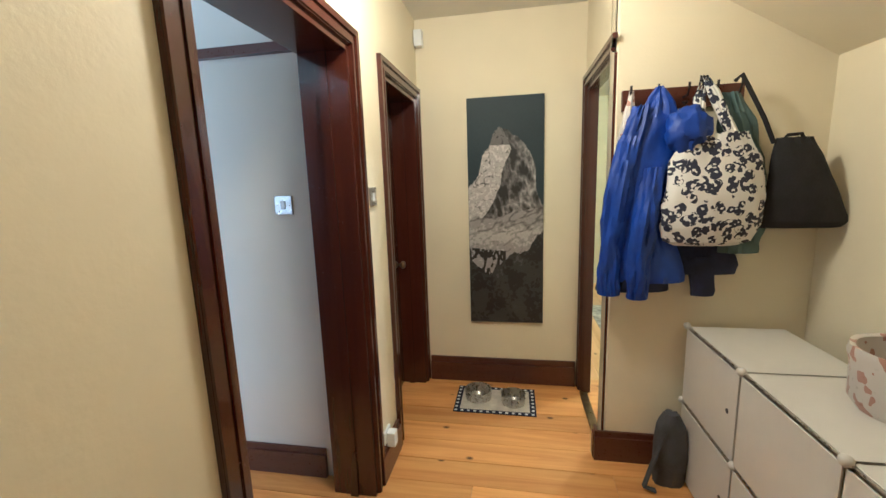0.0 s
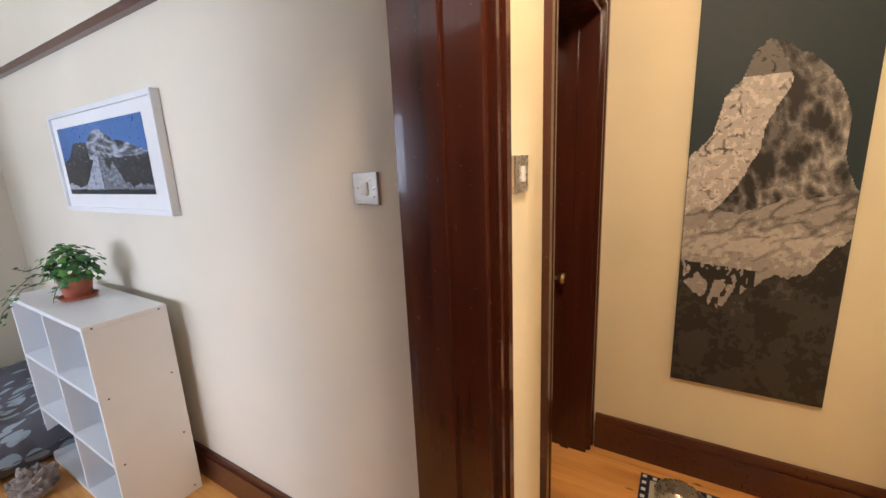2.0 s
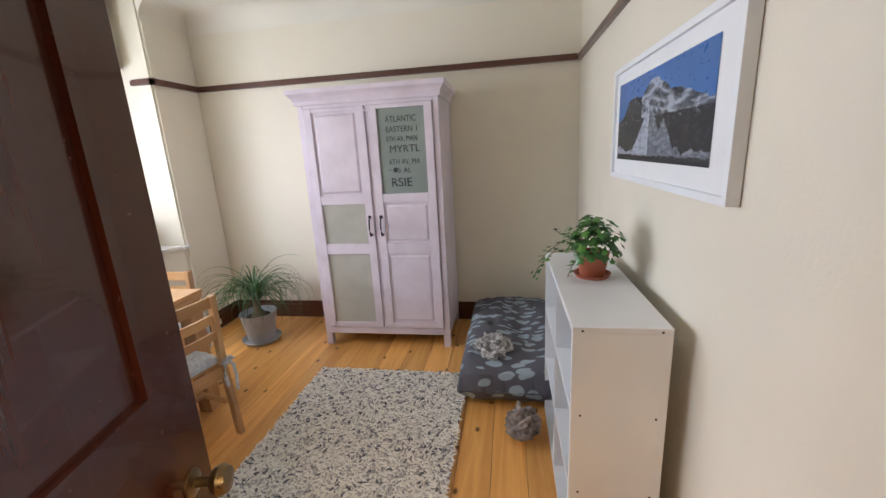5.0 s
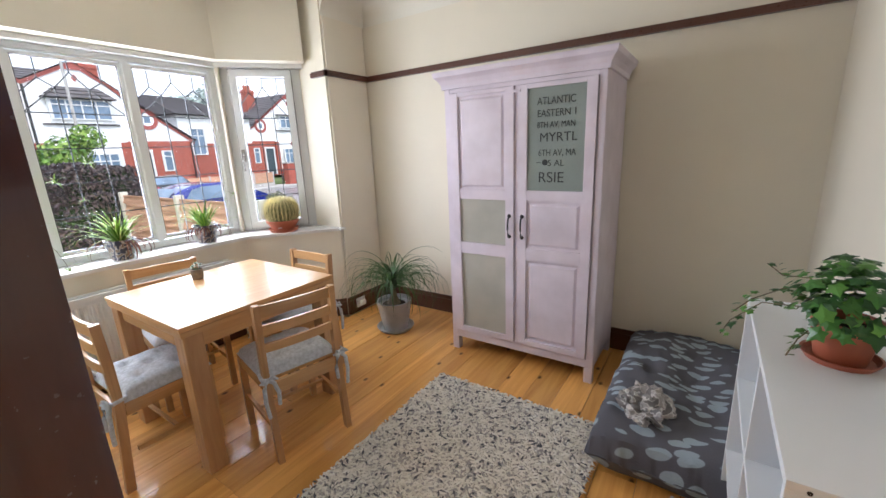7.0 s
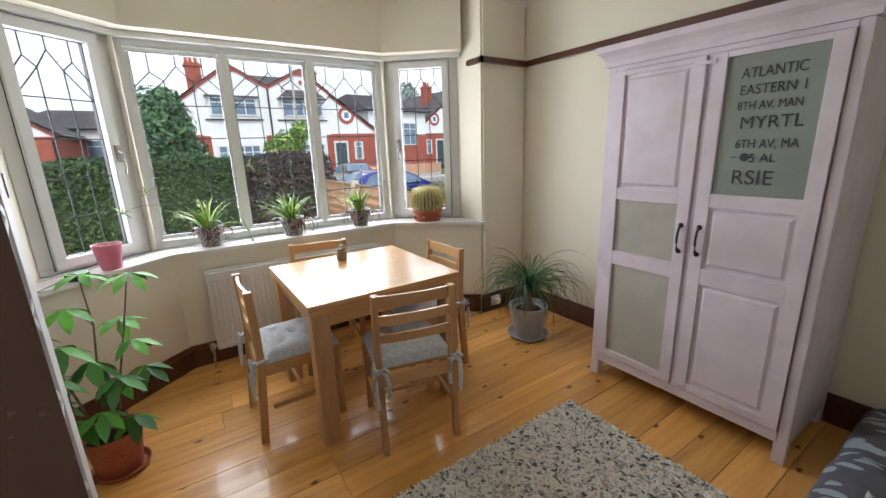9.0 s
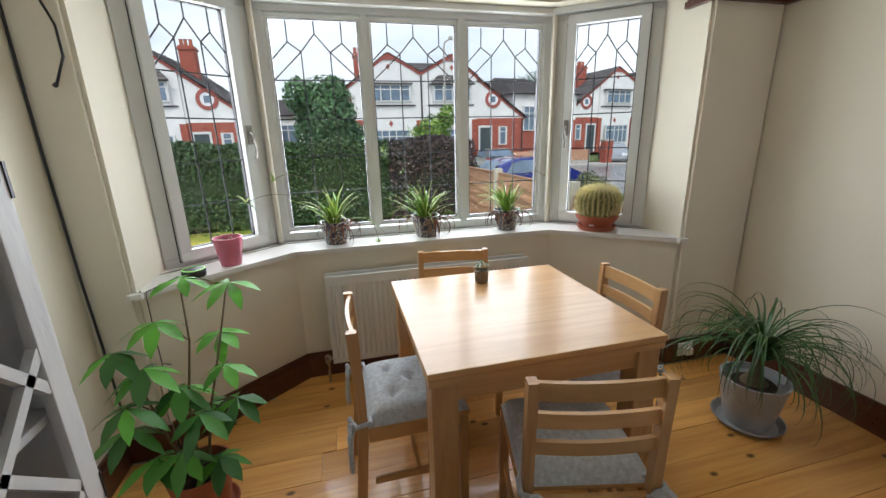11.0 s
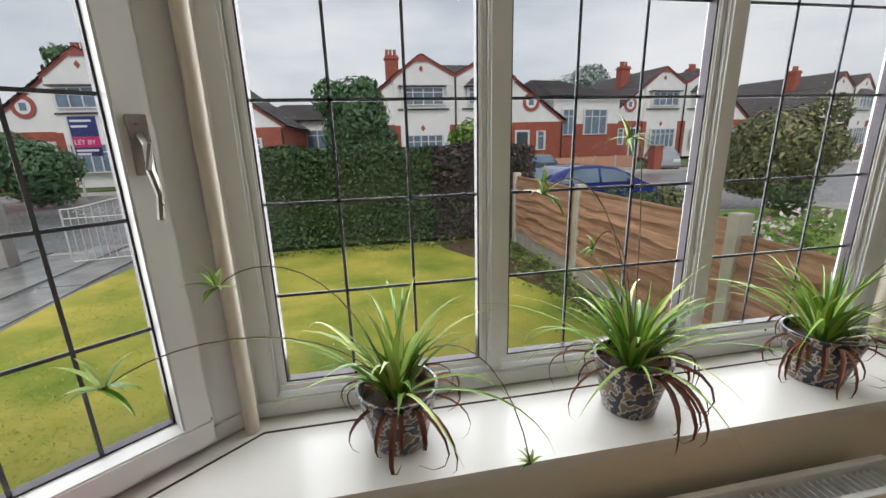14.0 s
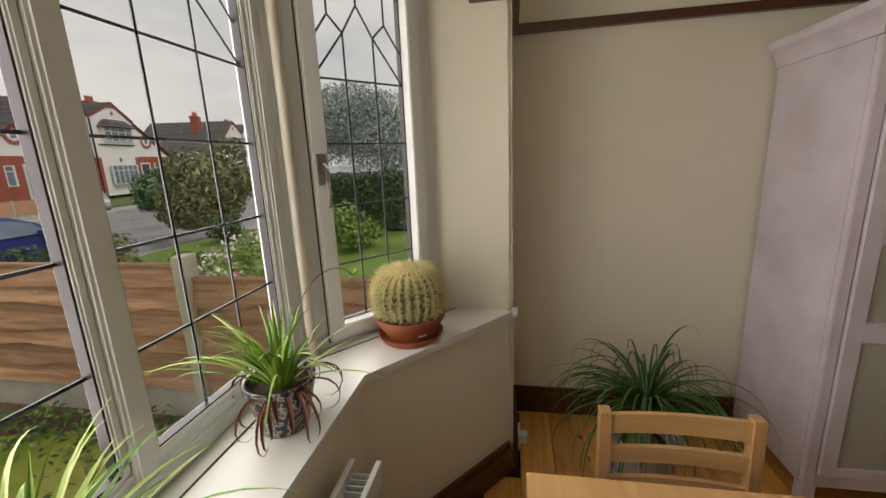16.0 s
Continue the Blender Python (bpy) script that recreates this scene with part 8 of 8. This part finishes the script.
car("blue_hatchback", "blue hatchback car parked on the street behind the fence", (-7.75, -11.4, RZ), 181, M_CARBLUE)
car("black_car", "black car seen from behind, parked by the brick house", (-10.3, -21.5, RZ), -98, M_CARBLACK)
car("silver_car", "silver grey car parked across the street", (-21.5, -25.5, RZ), 60, M_CARSILVER)

p = thing("street_lamp", "grey steel street lamp in front of the houses", "street lamp", (-6.5, -18.2, RZ + 0.14))
b = bmesh.new()
lathe(b, [(0.10, 0), (0.10, 1.2), (0.06, 1.3), (0.05, 6.0)], 12)
tube(b, [(0, 0, 6.0), (-0.05, 0, 6.25), (-0.3, 0, 6.4)], 0.04, 8)
part("pole", b, M_CONC, p, "", True)
part("lantern", bbox(-0.75, -0.25, -0.1, 0.1, 6.36, 6.5, 0.04), M_CONC, p)

p = thing("far_fence", "low brown timber fence in front of the brick house", "fence", (-15.6, -24.3, RZ + 0.12))
for k in range(4):
    part("panel", bbox(-3 + k * 1.5, -1.6 + k * 1.5, -0.02, 0.02, 0.25, 0.95, 0.004), M_FENCE, p)
for k in range(5):
    part("post", bbox(-3.09 + k * 1.5, -3.0 + k * 1.5, -0.05, 0.05, 0, 1.0, 0.005), M_CONC, p)
part("plinth", bbox(-3, 3, -0.04, 0.04, 0, 0.22, 0.005), M_CONC, p)
p = thing("brick_pier", "square red brick gate pier beside the street", "gate pier", (-20.0, -24.2, RZ + 0.12))
part("shaft", bbox(-0.3, 0.3, -0.3, 0.3, 0, 1.5, 0.01), M_BRICK, p)
part("cap", bbox(-0.36, 0.36, -0.36, 0.36, 1.5, 1.6, 0.01), M_CONC, p)

p = thing("letting_board", "blue, pink and white letting board on a white post", "sign", (11.75, -22.6, GZ - 0.2))
part("post", bbox(0.55, 0.63, -0.05, 0.03, 0, 3.7, 0.005), M_UPVC, p)
part("upper_board", bbox(-0.60, 0.54, -0.012, 0.012, 2.78, 3.70, 0.003), mat("navy_board", (0.02, 0.03, 0.16), 0.4), p, "navy upper board")
part("middle_board", bbox(-0.60, 0.54, -0.012, 0.013, 2.30, 2.775, 0.003), mat("pink_board", (0.62, 0.02, 0.16), 0.4), p, "pink board")
part("lower_board", bbox(-0.60, 0.54, -0.012, 0.012, 1.88, 2.295, 0.003), mat("dark_blue_board", (0.03, 0.04, 0.12), 0.4), p, "dark lower board")
cu = bpy.data.curves.new("t", "FONT")
cu.body, cu.size, cu.extrude = "LET BY", 0.30, 0.002
to = bpy.data.objects.new("t", cu)
scene.collection.objects.link(to)
to.matrix_basis = Matrix.Translation((0.50, 0.016, 2.43)) @ Matrix.Rotation(radians(180), 4, "Z") @ Matrix.Rotation(radians(90), 4, "X")
bpy.context.view_layer.update()
me = bpy.data.meshes.new_from_object(to.evaluated_get(bpy.context.evaluated_depsgraph_get()))
me.transform(to.matrix_basis)
bpy.data.objects.remove(to)
me.materials.clear()
me.materials.append(M_WHITE)
new("lettering", me).parent = p
b = bmesh.new()
for z, w in ((3.5, 0.9), (3.25, 0.7), (2.15, 0.95), (1.98, 0.6)):
    box(b, 0.5 - w, 0.48, 0.013, 0.017, z - 0.05, z + 0.05)
part("text_bar", b, M_WHITE, p)

# ---- pieces: floor boards and flagstones ----
bm = bmesh.new()
box(bm, XW - 0.1, 4.3, -0.5, 6.9, -0.06, -0.028)
box(bm, -3.1, -0.5, -1.05, -0.5, -0.06, -0.028)
floor_ob = struct("floor", bm, M_GAP, "varnished knotty pine floorboards")
rnd = random.Random(17)
BW = 0.165
rows_ = []
y = -1.15
while y < 3.9:
    rows_.append(y)
    y += BW
for y in rows_:
    w = BW - 0.003
    if y < YS - 0.05:
        hw = 1.46 - max(0.0, (-0.36 - y)) * 1.05
        spans = [(-1.8 - hw, -1.8 + hw)]
        if y > -0.6:
            spans.append((HX0 - 0.02, 2.0))
    elif y < 2.72:
        spans = [(XW - 0.03, 2.0)]
    elif y < 3.2:
        spans = [(XE, 1.95)]
    else:
        spans = [(XE, 1.25)]
    for a, c in spans:
        x = a
        while x < c - 0.05:
            L = min(c, x + rnd.uniform(1.1, 2.6))
            if c - L < 0.4:
                L = c
            dz = rnd.uniform(-0.0012, 0.0)
            b = bmesh.new()
            ry = y + rnd.uniform(-0.001, 0.001)
            box(b, x + 0.0008, L - 0.0008, ry, ry + w, -0.026, dz)
            part("floorboard", b, M_FLOOR, floor_ob)
            x = L
b = bmesh.new()
box(b, 1.14, 1.247, 3.96, 6.8, -0.026, 0)
part("floorboard", b, M_FLOORY, floor_ob)
x = 1.25
while x < 4.2:
    b = bmesh.new()
    box(b, x, x + 0.197, 3.1, 6.8, -0.026, 0)
    part("floorboard", b, M_FLOORY, floor_ob)
    x += 0.2
r2 = random.Random(4)
for i in range(5):
    yy = -2.0
    while yy > -8.6:
        d = r2.uniform(0.5, 0.85)
        x0 = 2.95 + i * 0.62 + (0.15 if i % 2 else 0)
        if not (yy < -1.5 and x0 < 2.9):
            part("flagstone", bbox(x0, x0 + 0.605, yy - d + 0.015, yy, GZ - 0.05, GZ - 0.012 + r2.uniform(-0.006, 0.006), 0.004), M_FLAG, drive)
        yy -= d
